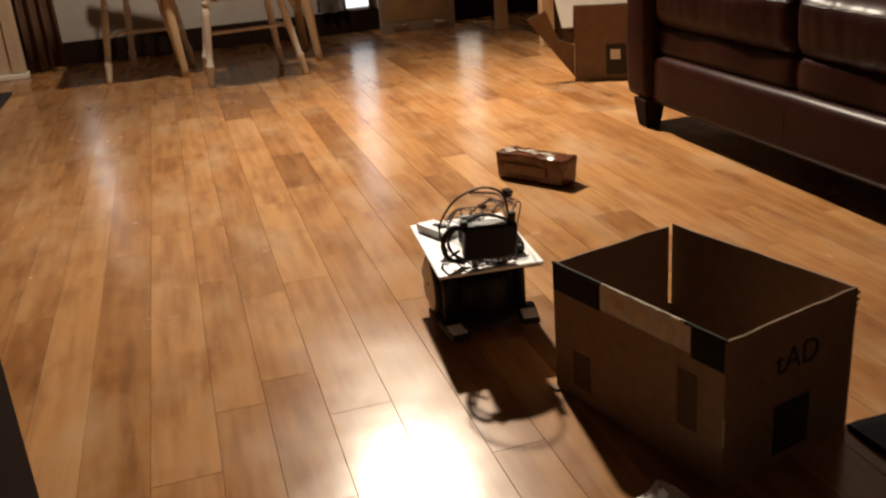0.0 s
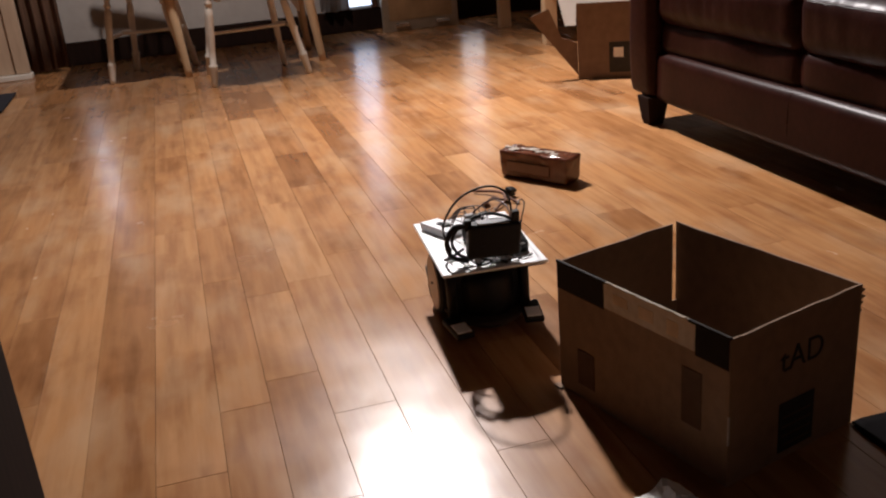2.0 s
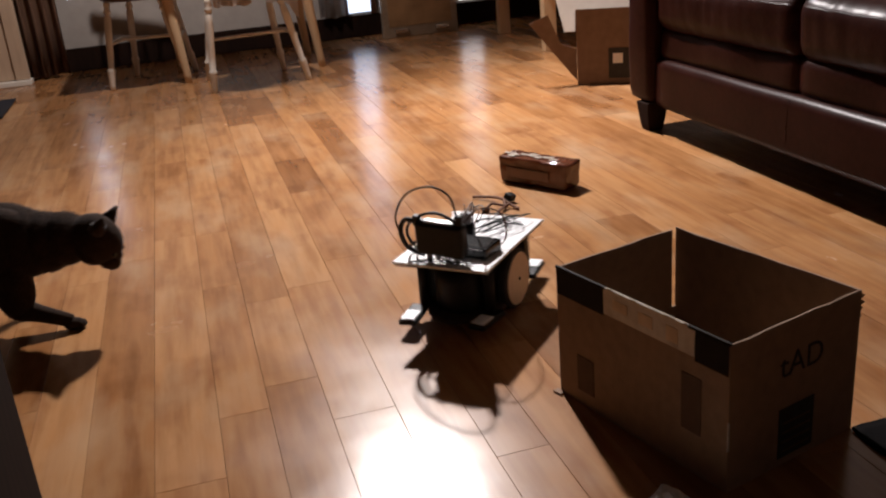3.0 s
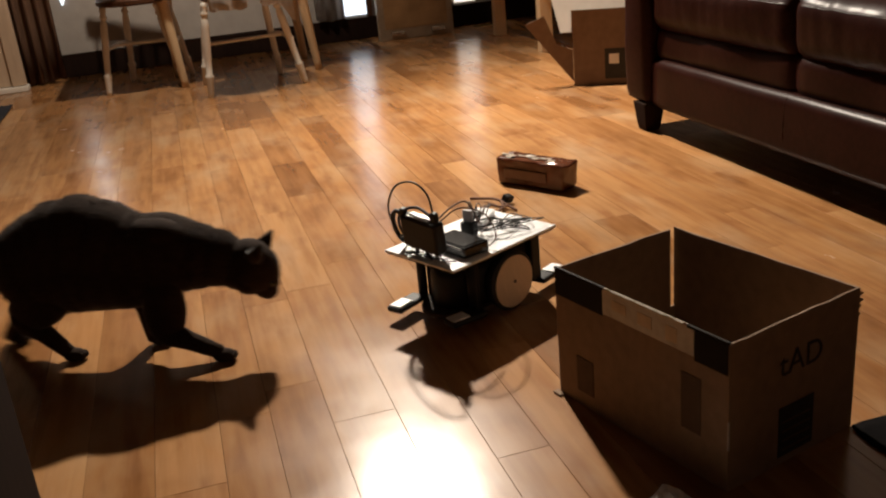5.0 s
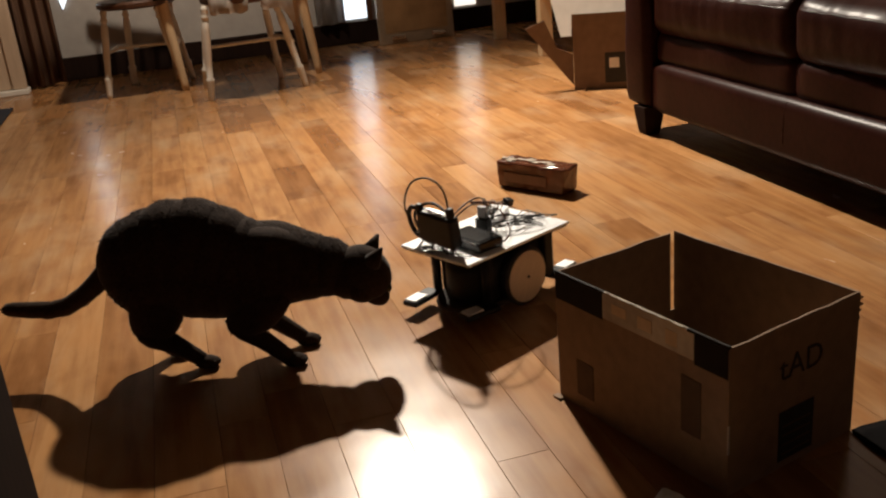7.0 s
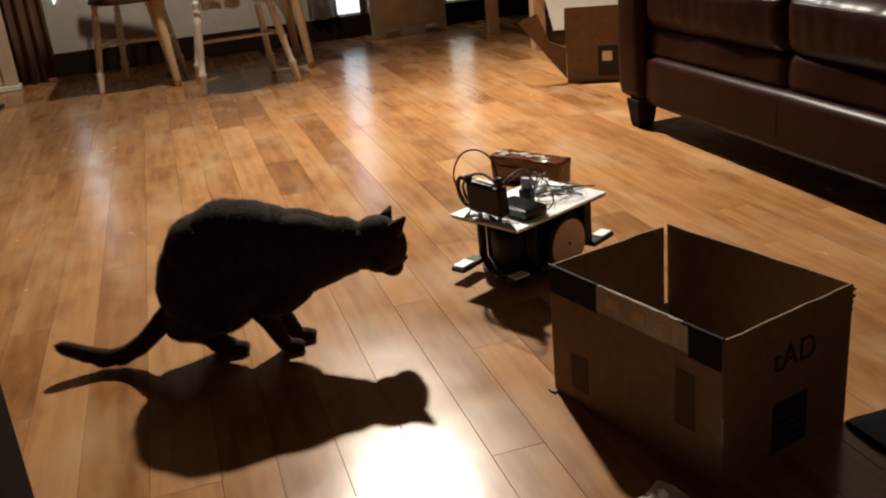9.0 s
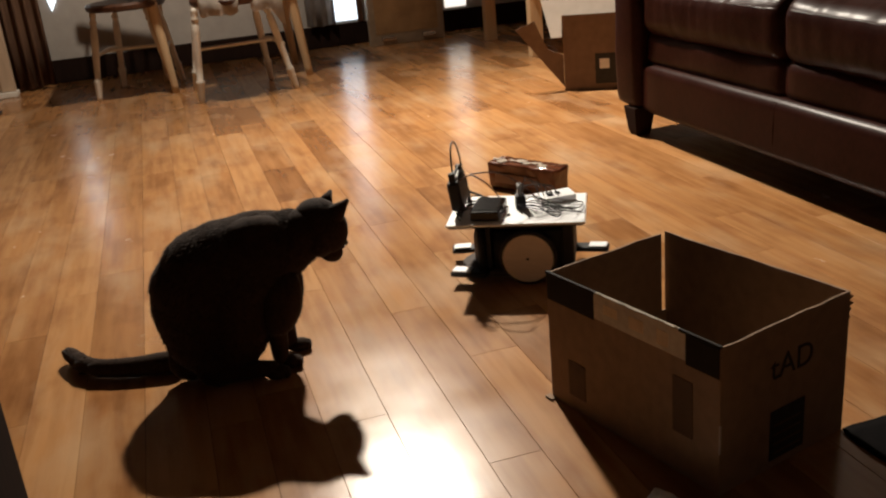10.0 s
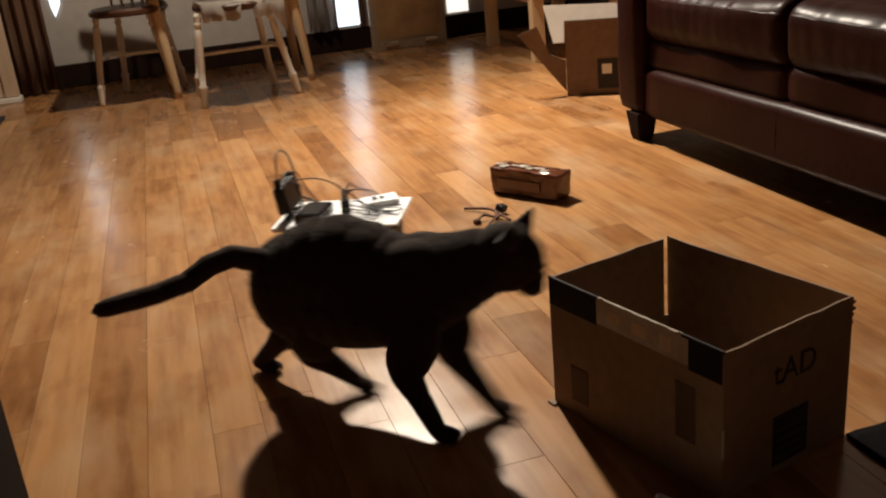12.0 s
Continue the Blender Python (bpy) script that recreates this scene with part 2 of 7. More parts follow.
def blob(rx, ry, rz, rough=0.0, seg=24, bm=None, at=(0, 0, 0), seed=0.0):
    """A rounded lump with a slightly uneven skin."""
    bm = bm or bmesh.new()
    got = bmesh.ops.create_uvsphere(bm, u_segments=seg, v_segments=seg * 2 // 3, radius=1)
    for v in got["verts"]:
        k = 1 + rough * (noise.noise(v.co * 2.3 + Vector((seed, 0, 0))) + 0.35 * noise.noise(v.co * 9 + Vector((0, seed, 0))))
        v.co = Vector((v.co.x * rx * k + at[0], v.co.y * ry * k + at[1], v.co.z * rz * k + at[2]))
    return bm


def hairy(bm, count, length, seed, way=-1):
    """Short tufts lying over a coat, swept along x, that roughen its outline."""
    rng = random.Random(seed)
    bm.normal_update()
    skin = [(f.calc_center_median(), f.normal.copy(), [v.co.copy() for v in f.verts]) for f in bm.faces]
    for _ in range(count):
        c, n, cs = rng.choice(skin)
        p = c.lerp(rng.choice(cs), rng.random())
        t = Vector((way, rng.uniform(-0.5, 0.5), rng.uniform(-0.5, 0.3)))
        t -= n * t.dot(n)
        d = (t.normalized() * 0.9 + n * rng.uniform(0.15, 0.5)) if t.length > 0.01 else n
        s = n.cross(d).normalized() * rng.uniform(0.0012, 0.0026)
        p -= n * 0.001
        bm.faces.new([bm.verts.new(p - s), bm.verts.new(p + s), bm.verts.new(p + d * length * rng.uniform(0.5, 1.1))])
    return bm


def puffy(x0, y0, z0, x1, y1, z1, r, swell, sag=0.0, seed=0.0, cuts=14, ends=None, crease=0.0, lump=1.0):
    """A stuffed cushion: a rounded box whose faces swell and wrinkle."""
    bm = boxed(x0, y0, z0, x1, y1, z1)
    bmesh.ops.subdivide_edges(bm, edges=bm.edges[:], cuts=cuts, use_grid_fill=True)
    c = Vector(((x0 + x1) / 2, (y0 + y1) / 2, (z0 + z1) / 2))
    h = Vector(((x1 - x0) / 2, (y1 - y0) / 2, (z1 - z0) / 2))
    for v in bm.verts:
        p = v.co - c
        rr = (r, ends or r, r)
        inner = Vector([max(-h[i] + rr[i], min(h[i] - rr[i], p[i])) for i in range(3)])
        d = Vector([(p[i] - inner[i]) / rr[i] for i in range(3)])
        if d.length > 1e-6:
            d.normalize()
            p = inner + Vector([d[i] * rr[i] for i in range(3)])
        u = [p[i] / h[i] for i in range(3)]
        for i in range(3):
            j, k = (i + 1) % 3, (i + 2) % 3
            if abs(u[i]) > 0.6:
                p[i] += math.copysign(swell * (1 - u[j] ** 2) * (1 - u[k] ** 2), u[i])
        w = noise.noise(Vector((p.x * 5, p.y * 4, p.z * 9)) + Vector((seed, seed, 0)))
        if crease:
            f = noise.noise(Vector((p.x * 9 + seed, p.y * 52 + 5 * p.x, p.z * 7)))
            p.z += crease * f * (u[2] > 0.3)
            p.x -= crease * f * (u[0] < -0.3)
        p.x -= 0.006 * w * lump
        p.z += 0.005 * w * lump - sag * (1 - u[1] ** 2) * (u[2] > 0.6)
        v.co = c + p
    return bm


# ---- room ----
X0, X1, Y0, Y1, TOP = -2.6, 2.95, -1.6, 6.62, 3.0
tagged(part("subfloor", boxed(X0, Y0, -0.12, X1, Y1, -0.0125), M["gap"]), kind="structure")
floor = tagged(new("floor"), kind="structure")
tagged(part("wall_north", boxed(X0 - 0.12, Y1, -0.12, X1 + 0.12, Y1 + 0.12, TOP), M["wall"]), kind="structure")
# south, west and east walls are unseen, kept dark to limit bounce
tagged(part("wall_south", boxed(X0 - 0.12, Y0 - 0.12, -0.12, X1 + 0.12, Y0, TOP), M["low_bounce_wall"]), kind="structure")
tagged(part("wall_west", boxed(X0 - 0.12, Y0, -0.12, X0, Y1, TOP), M["low_bounce_wall"]), kind="structure")
tagged(part("wall_east", boxed(X1, Y0, -0.12, X1 + 0.12, Y1, TOP), M["low_bounce_wall"]), kind="structure")
tagged(part("ceiling", boxed(X0 - 0.12, Y0 - 0.12, TOP, X1 + 0.12, Y1 + 0.12, TOP + 0.1), M["ceiling"]), kind="structure")
tagged(part("baseboard", boxed(-0.9, Y1 - 0.02, 0.0, X1, Y1 - 0.002, 0.15, bevel=0.005), M["black_wood"]), kind="structure")


def ceiling_lamp():
    p = thing("ceiling_lamp", pose(LAMP[0], LAMP[1], 0), "bronze ceiling lamp with an open downward bowl", "lamp")
    z = LAMP[2]
    part("stem", lathe([(0.06, TOP - 0.012), (0.06, TOP - 0.002)], 20), M["bronze"], p, smooth=True)
    part("rod", lathe([(0.01, z + 0.06), (0.01, TOP - 0.012)], 12), M["bronze"], p, smooth=True)
    part("bowl", lathe([(0.13, z + 0.02), (0.12, z + 0.045), (0.05, z + 0.062), (0.012, z + 0.066)], 24), M["bronze"], p, smooth=True)


# made-up cord and socket out of view, holding the far-end fill
def fill_fitting():
    p = thing("fill_holder", pose(FILL_AT[0], FILL_AT[1], 0), "unseen cord and socket added for the far-end fill light", "lamp")
    z = FILL_AT[2]
    part("cord", tube([(0, 0, z + 0.13), (0, 0, z + 0.3), (0, 0, TOP)], 0.004), M["black"], p)
    part("socket", lathe([(0.02, z + 0.09), (0.024, z + 0.1), (0.024, z + 0.13), (0.008, z + 0.15)]), M["black"], p, smooth=True)


ceiling_lamp()
fill_fitting()


def glazed_door():
    d = tagged(new("window_1"), kind="structure")
    part("pane", boxed(1.19, Y1 - 0.012, 0.17, 1.35, Y1 - 0.006, 1.5), M["daylight"], d)
    part("window_frame", boxed(1.15, Y1 - 0.03, 0.152, 1.19, Y1 - 0.003, 1.55, bevel=0.004), M["dark_wood"], d)
    part("window_frame", boxed(1.35, Y1 - 0.03, 0.152, 1.39, Y1 - 0.003, 1.55, bevel=0.004), M["dark_wood"], d)
    d2 = tagged(new("window_2"), kind="structure")
    part("pane", boxed(2.0, Y1 - 0.012, 0.17, 2.16, Y1 - 0.006, 1.2), M["dim_daylight"], d2)


glazed_door()


def curtain(name, x0, x1, y, z0, z1, mat, label, folds, depth):
    """A hanging cloth with soft folds."""
    bm = bmesh.new()
    n = folds * 8
    rows = []
    for k in range(7):
        z = z0 + (z1 - z0) * k / 6
        row = []
        for i in range(n + 1):
            u = i / n
            row.append(bm.verts.new((x0 + (x1 - x0) * u, y + depth * math.sin(u * folds * 2 * math.pi + 0.6 * math.sin(5 * u)) * (1 - 0.25 * k / 6), z + 0.006 * math.sin(u * 9))))
        rows.append(row)
    for a, b in zip(rows, rows[1:]):
        for i in range(n):
            bm.faces.new((a[i], a[i + 1], b[i + 1], b[i]))
    bmesh.ops.solidify(bm, geom=bm.faces[:], thickness=0.004)
    t = thing(name, pose(0, 0, 0), label, "curtain")
    part("cloth", bm, mat, t, smooth=True)
    part("rail", tube([(x0 - 0.05, y, z1), ((x0 + x1) / 2, y, z1 + 0.002), (x1 + 0.05, y, z1)], 0.012), M["dark_wood"], t)


curtain("curtain", 0.98, 1.17, Y1 - 0.08, 0.16, 1.9, M["sheer"], "pale grey sheer curtain beside the bright window", 3, 0.018)
curtain("curtain", -1.0, -0.68, 6.42, 0.02, 1.9, M["drape"], "brown striped drape hanging to the floor", 5, 0.03)


def left_door():
    d = tagged(new("door_1"), kind="structure")
    part("door_panel", boxed(-1.75, 6.3, 0.035, -0.91, 6.34, 2.05, bevel=0.004), M["pale_panel"], d)
    part("stile", boxed(-0.99, 6.285, 0.035, -0.912, 6.299, 2.05, bevel=0.003), M["pale_panel"], d)
    part("threshold", boxed(-1.75, 6.25, 0.001, -0.90, 6.36, 0.032, bevel=0.004), M["cream"], d)


left_door()


# ---- sofa ----
def sofa():
    s = thing("sofa", pose(0, 0, 0), "dark brown leather recliner sofa with padded seats", "sofa")
    y0, y1 = 0.62, 3.06
    part("base", boxed(1.72, y0, 0.105, 2.6, y1 + 0.12, 0.22, bevel=0.01), M["leather"], s)
    bm = puffy(1.645, y1 - 2.4, 0.098, 1.80, y1 - 0.002, 0.278, 0.03, 0.006, seed=3.1, cuts=34, ends=0.02, lump=0.3)
    part("lower_panel", bm, M["leather"], s, smooth=True)
    for i in range(3):
        a, b = y1 - (i + 1) * 0.8, y1 - i * 0.8
        if i:
            part("seam", tube([(1.70, b, 0.279), (1.652, b, 0.268), (1.6425, b, 0.22), (1.6425, b, 0.15), (1.654, b, 0.104)], 0.0022, 6), M["leather"], s, smooth=True)
        part("footrest_roll", puffy(1.668, a - 0.004, 0.268, 1.82, b + 0.002, 0.392, 0.036, 0.004, seed=5 + i * 2.3, cuts=22, ends=0.016, crease=0.002), M["leather"], s, smooth=True)
        part("seat_cushion", puffy(1.652, a + 0.003, 0.368, 2.36, b - 0.003, 0.575, 0.075, 0.010, 0.016, seed=9 + i * 1.7, cuts=44, ends=0.03, crease=0.0034), M["leather"], s, smooth=True)
        part("back_cushion", puffy(2.22, a + 0.006, 0.52, 2.56, b - 0.006, 1.0, 0.08, 0.03, seed=14 + i), M["leather"], s, smooth=True)
    part("armrest", puffy(1.66, y1 + 0.002, 0.10, 2.58, y1 + 0.175, 0.68, 0.04, 0.008, seed=21), M["leather"], s, smooth=True)
    part("armrest", puffy(1.66, y0 - 0.23, 0.10, 2.58, y0 + 0.03, 0.68, 0.05, 0.014, seed=25), M["leather"], s, smooth=True)
    part("arm_front", puffy(1.632, y1 + 0.006, 0.115, 1.70, y1 + 0.17, 0.66, 0.025, 0.008, seed=27), M["leather"], s, smooth=True)
    for x, y in ((1.675, y1 + 0.06), (1.67, y0 + 0.0), (2.45, y1 + 0.06), (2.45, y0 + 0.0)):
        part("leg", lathe([(0.038, 0), (0.045, 0.02), (0.06, 0.1), (0.06, 0.108)], 4, m=pose(x, y, 0, 0, 0, 45)), M["black_wood"], s)


sofa()


# ---- cardboard box ----
def letters(text, size, m, mat, parent, label):
    cu = bpy.data.curves.new("lettering", "FONT")
    cu.body, cu.size, cu.extrude, cu.align_x, cu.align_y = text, size, 0.0004, "CENTER", "CENTER"
    src = bpy.data.objects.new("lettering", cu)
    scene.collection.objects.link(src)
    me = bpy.data.meshes.new_from_object(src.evaluated_get(bpy.context.evaluated_depsgraph_get()))
    bpy.data.objects.remove(src)
    me.materials.clear()
    me.materials.append(mat)
    ob = new("lettering", me)
    ob.parent, ob.matrix_basis = parent, m
    ob["label"] = label


def cardboard_box():
    w, d, h, t = 0.298, 0.408, 0.255, 0.0035
    b = thing("cardboard_box", pose(0.781, 1.289, 0.001, 0, 0, 15.2), "open brown cardboard box with taped rim and black lettering", "box")

    def wall(x0, y0, x1, y1, seed, z0=0.0):
        bm = boxed(x0, y0, z0, x1, y1, h if z0 or seed < 4 else 0.0895)
        bmesh.ops.subdivide_edges(bm, edges=bm.edges[:], cuts=7, use_grid_fill=True)
        for v in bm.verts:
            k = v.co.z / h
            n = noise.noise(Vector((v.co.x * 7 + seed, v.co.y * 7, v.co.z * 6)))
            out = 0.0008 * n * k
            v.co.x += out if abs(x1 - x0) < 0.02 else 0
            v.co.y += out if abs(y1 - y0) < 0.02 else 0
            if k > 0.99:
                v.co.z += 0.0045 * noise.noise(Vector((v.co.x * 40, v.co.y * 40, seed)))
        return part("side", bm, M["card"], b)

    wall(-w / 2, -d / 2, -w / 2 + t, d / 2, 1)
    wall(w / 2 - t, -d / 2, w / 2, d / 2, 2)
    wall(-w / 2 + t, -d / 2, w / 2 - t, -d / 2 + t, 3)
    wall(-w / 2 + t, d / 2 - t, w / 2 - t, d / 2, 4)
    wall(-w / 2 + t, d / 2 - t, w / 2 - t - 0.012, d / 2, 5, 0.09)
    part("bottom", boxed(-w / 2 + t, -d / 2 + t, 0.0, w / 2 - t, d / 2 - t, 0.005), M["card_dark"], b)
    # tape along the rim of the long side, dark with a clear stretch
    x = -w / 2 - 0.0014
    part("tape", boxed(x, 0.075, h - 0.050, x + 0.001, d / 2 - 0.002, h - 0.002), M["tape_dark"], b, "dark packing tape")
    part("tape", boxed(x, -0.135, h - 0.046, x + 0.001, 0.074, h - 0.001), M["tape_clear"], b, "shiny pale packing tape")
    part("tape", boxed(x, -d / 2 + 0.002, h - 0.052, x + 0.001, -0.136, h - 0.002), M["tape_dark"], b, "dark packing tape")
    part("tape", boxed(-w / 2 - 0.0022, -0.12, h - 0.001, -w / 2 + t, 0.07, h + 0.0030), M["tape_clear"], b, "shiny pale packing tape")
    for y0, y1 in ((-d / 2, -0.121), (0.071, d / 2)):
        part("rim_tape", boxed(-w / 2 - 0.0016, y0, h - 0.001, -w / 2 + t, y1, h + 0.0034), M["tape_dark"], b, "dark packing tape")
    part("patch", boxed(x, -0.150, 0.075, x + 0.001, -0.108, 0.175, bevel=0.0004), M["card_print"], b, "dark tape patch")
    part("patch", boxed(x, 0.105, 0.03, x + 0.001, 0.15, 0.1), M["card_print"], b, "faded print")
    part("corner_tape", boxed(-w / 2 - 0.0012, -d / 2 - 0.0012, 0.075, -w / 2 + 0.0025, -d / 2 + 0.001, 0.125), M["tape_clear"], b, "torn pale corner")
    y = -d / 2 - 0.0014
    part("label", boxed(-0.036, y, 0.014, 0.046, y + 0.001, 0.104), M["print_black"], b, "black printed square")
    for k in range(4):
        part("label_line", boxed(-0.028, y - 0.0006, 0.024 + 0.017 * k, 0.038, y, 0.027 + 0.017 * k), M["card_print"], b)
    letters("tAD", 0.058, pose(0.012, y + 0.0005, 0.178, 90, 0, 0), M["print_black"], b, "faded black lettering")
    part("flap_stub", boxed(w / 2 - 0.002, -d / 2 + 0.006, h - 0.05, w / 2 + 0.006, -d / 2 + 0.035, h - 0.006, bevel=0.002), M["card"], b, "torn cardboard tab")
    rng = random.Random(21)
    for k in range(4):
        z, l = h - 0.004 - 0.011 * k - rng.uniform(0, 0.006), rng.uniform(0.003, 0.011)
        bm = bmesh.new()
        a = [bm.verts.new(p) for p in ((0, 0, 0), (l, -0.002, -rng.uniform(0.001, 0.008)), (0, 0, -rng.uniform(0.008, 0.016)))]
        bm.faces.new(a)
        bmesh.ops.solidify(bm, geom=bm.faces[:], thickness=0.0018)
        part("torn_edge", bm, M["card"], b, "torn cardboard edge", at=pose(w / 2 - 0.0005, -d / 2 + 0.001, z))
    for k in range(9):
        y = -0.115 + 0.021 * k + rng.uniform(-0.005, 0.005)
        part("crease", boxed(-w / 2 - 0.0024, y, h + 0.0005, -w / 2 + 0.001, y + rng.uniform(0.004, 0.014), h + rng.uniform(0.003, 0.0055), bevel=0.0008), M["tape_clear"], b, "crinkled shiny tape edge")
    for k, (y0, y1) in enumerate(((-0.10, -0.075), (-0.045, -0.012), (0.015, 0.05))):
        part("crease", boxed(-w / 2 - 0.0022, y0, h - 0.038 + 0.004 * k, -w / 2 - 0.0012, y1, h - 0.012, bevel=0.0003), M["card_pale"], b, "crumpled fold in the tape")
    part("torn_tab", boxed(-w / 2 - 0.012, d / 2 - 0.012, 0.001, -w / 2 + 0.001, d / 2 + 0.008, 0.003), M["card"], b, "torn cardboard tab")


cardboard_box()


# ---- small package ----
def package():
    p = thing("package", pose(1.046, 2.702, 0.0, 0, 0, -58.3), "brown shiny wrapped package with clear tape on top", "package")
    bm = boxed(-0.136, -0.042, 0.001, 0.136, 0.042, 0.088, bevel=0.009, seg=3)
    bmesh.ops.subdivide_edges(bm, edges=[e for e in bm.edges if e.calc_length() > 0.03], cuts=9, use_grid_fill=True)
    for v in bm.verts:
        v.co.x *= 1 - 0.06 * (1 - v.co.z / 0.088)
        v.co += Vector((0.002 * noise.noise(v.co * 45), 0.004 * noise.noise(v.co * 38), 0.004 * noise.noise(v.co * 33)))
    part("wrapping", bm, M["wrap"], p, smooth=False)
    rng = random.Random(9)
    for k in range(7):
        x, y, l, w = -0.115 + 0.031 * k, rng.uniform(-0.02, 0.012), rng.uniform(0.02, 0.042), rng.uniform(0.012, 0.034)
        bm = bmesh.new()
        bmesh.ops.create_grid(bm, x_segments=8, y_segments=6, size=0.5)
        for v in bm.verts:
            v.co = Vector((v.co.x * l, v.co.y * w, 0.0015 + 0.0045 * abs(noise.noise(Vector((v.co.x * 7 + k, v.co.y * 6, 0))))))
        bmesh.ops.solidify(bm, geom=bm.faces[:], thickness=0.0008)
        part("tape", bm, M["tape_clear"], p, "crumpled shiny clear tape", at=pose(x, y, 0.089, 0, 0, rng.uniform(-25, 25)))
    part("panel", boxed(-0.098, -0.0468, 0.024, 0.070, -0.044, 0.056, bevel=0.0012), M["wrap_pale"], p, "dull paler brown panel")


package()


def cat_toy():
    p = thing("cat_toy", pose(0.868, 2.535, 0.002), "tangled brown string toy with a black end piece", "toy")
    part("string", tube([(-0.065, 0.122, 0.005), (-0.022, 0.079, 0.010), (-0.004, 0.029, 0.016), (0.007, -0.014, 0.010), (0.022, -0.054, 0.003)], 0.0045, 7), M["twine"], p, smooth=True)
    part("string", tube([(-0.076, -0.022, 0.003), (-0.043, 0.000, 0.014), (-0.014, -0.022, 0.011), (0.000, 0.014, 0.016)], 0.004, 7), M["twine"], p, smooth=True)
    part("string", tube([(-0.061, -0.079, 0.002), (-0.036, -0.050, 0.008), (0.007, -0.014, 0.011)], 0.004, 7), M["twine"], p, smooth=True)
    part("end_piece", boxed(-0.016, -0.012, 0, 0.016, 0.012, 0.022, bevel=0.004), M["black"], p, "black plastic end piece", at=pose(0.022, 0.032, 0.006, 20, 12, 30))
    part("knot", blob(0.013, 0.01, 0.009, 0.3, 10), M["twine"], p, "dark knotted end", at=pose(-0.072, -0.023, 0.006))


cat_toy()


def paper():
    bm = bmesh.new()
    bmesh.ops.create_grid(bm, x_segments=14, y_segments=10, size=0.5)
    for v in bm.verts:
        v.co = Vector((v.co.x * 0.17, v.co.y * 0.12, 0.012 + 0.022 * abs(noise.noise(v.co * 4.1)) + 0.012 * noise.noise(v.co * 9)))
        v.co.z = max(0.003, v.co.z)
    bmesh.ops.solidify(bm, geom=bm.faces[:], thickness=0.0015)
    ob = part("crumpled_paper", bm, M["paper"])
    ob.matrix_basis = pose(0.550, 1.005, 0.0, 0, 0, 20)
    tagged(ob, "crumpled white paper lying beside the cardboard box", "paper")


paper()


def cabinet():
    c = thing("cabinet", pose(-0.283, 1.20, 0), "dark stained wooden cabinet with a rounded edge", "cabinet")
    part("body", boxed(-0.5, -0.55, 0.0, 0, 0, 1.1, bevel=0.012, seg=3), M["black_wood"], c)
    part("top", boxed(-0.52, -0.57, 1.102, 0.02, 0.02, 1.13, bevel=0.006), M["black_wood"], c)


cabinet()


def dark_cloth():
    """A black sheet in place of a shadow on the floor, its edge rolled and uneven."""
    bm = bmesh.new()
    bmesh.ops.create_grid(bm, x_segments=26, y_segments=26, size=0.5)
    for v in bm.verts:
        u, w = v.co.x * 2, v.co.y * 2
        edge = max(abs(u), abs(w))
        v.co.z = 0.004 + 0.028 * (1 - edge ** 4) * (0.6 + 0.5 * noise.noise(v.co * 5)) + 0.006 * abs(noise.noise(v.co * 13))
        v.co.x, v.co.y = v.co.x * 0.62 + 0.02 * noise.noise(Vector((w * 2, u, 1))), v.co.y * 0.62 + 0.02 * noise.noise(Vector((u * 2, w, 5)))
    bmesh.ops.solidify(bm, geom=bm.faces[:], thickness=0.003)
    ob = part("dark_cloth", bm, M["shade_black"], smooth=True)
    ob.matrix_basis = pose(SHADE_AT[0], SHADE_AT[1], 0.001, 0, 0, SHADE_AT[2])
    tagged(ob, "black sheet standing in for the shadow beside the box", "cloth")


SHADE_AT = (1.29, 0.82, 1)
dark_cloth()


# ---- far end of the room ----
def sheet(outline, y, t=0.004):
    """An upright panel of card with the given outline in x and z."""
    bm = bmesh.new()
    bm.faces.new([bm.verts.new((x, y, z)) for x, z in outline])
    got = bmesh.ops.extrude_face_region(bm, geom=bm.faces[:])
    for v in got["geom"]:
        if isinstance(v, bmesh.types.BMVert):
            v.co.y += t
    bmesh.ops.recalc_face_normals(bm, faces=bm.faces[:])
    return bm


def carton():
    c = thing("carton", pose(1.782, 4.045, 0.0, 0, 0, -29), "opened brown carton with white-lined flap beside the sofa", "carton")
    h = 0.352
    part("front", boxed(0, 0, 0, 0.34, 0.005, h, bevel=0.001), M["card_grey"], c)
    part("side", boxed(0, 0.006, 0, 0.005, 0.40, h - 0.10, bevel=0.001), M["card_grey"], c)
    part("back", boxed(0.006, 0.395, 0, 0.34, 0.40, h - 0.06, bevel=0.001), M["card_grey"], c)
    part("bottom", boxed(0.006, 0.006, 0, 0.334, 0.394, 0.004), M["card_grey"], c)
    part("side", boxed(0.335, 0.006, 0, 0.34, 0.394, h, bevel=0.001), M["card_grey"], c)
    part("flap", sheet([(-0.10, 0.075), (-0.055, -0.10), (-0.004, -0.10), (-0.004, 0.0), (0.33, -0.005), (0.33, 0.062)], 0.0), M["card_white"], c, "white inner face of flap", at=pose(0, 0.012, h, -14, 0, 0))
    part("flap", sheet([(-0.22, 0.30), (-0.13, 0.335), (-0.075, 0.20), (-0.002, 0.17), (-0.002, 0.02)], 0.004), M["card_grey"], c, at=pose(0, 0.01, 0, 0, 0, 8))
    part("handle_hole", boxed(0.145, -0.002, 0.03, 0.25, 0.0, 0.17), M["print_black"], c, "dark printed square")
    part("label", boxed(0.165, -0.004, 0.10, 0.21, -0.002, 0.145), M["paper"], c, "small white label")


carton()


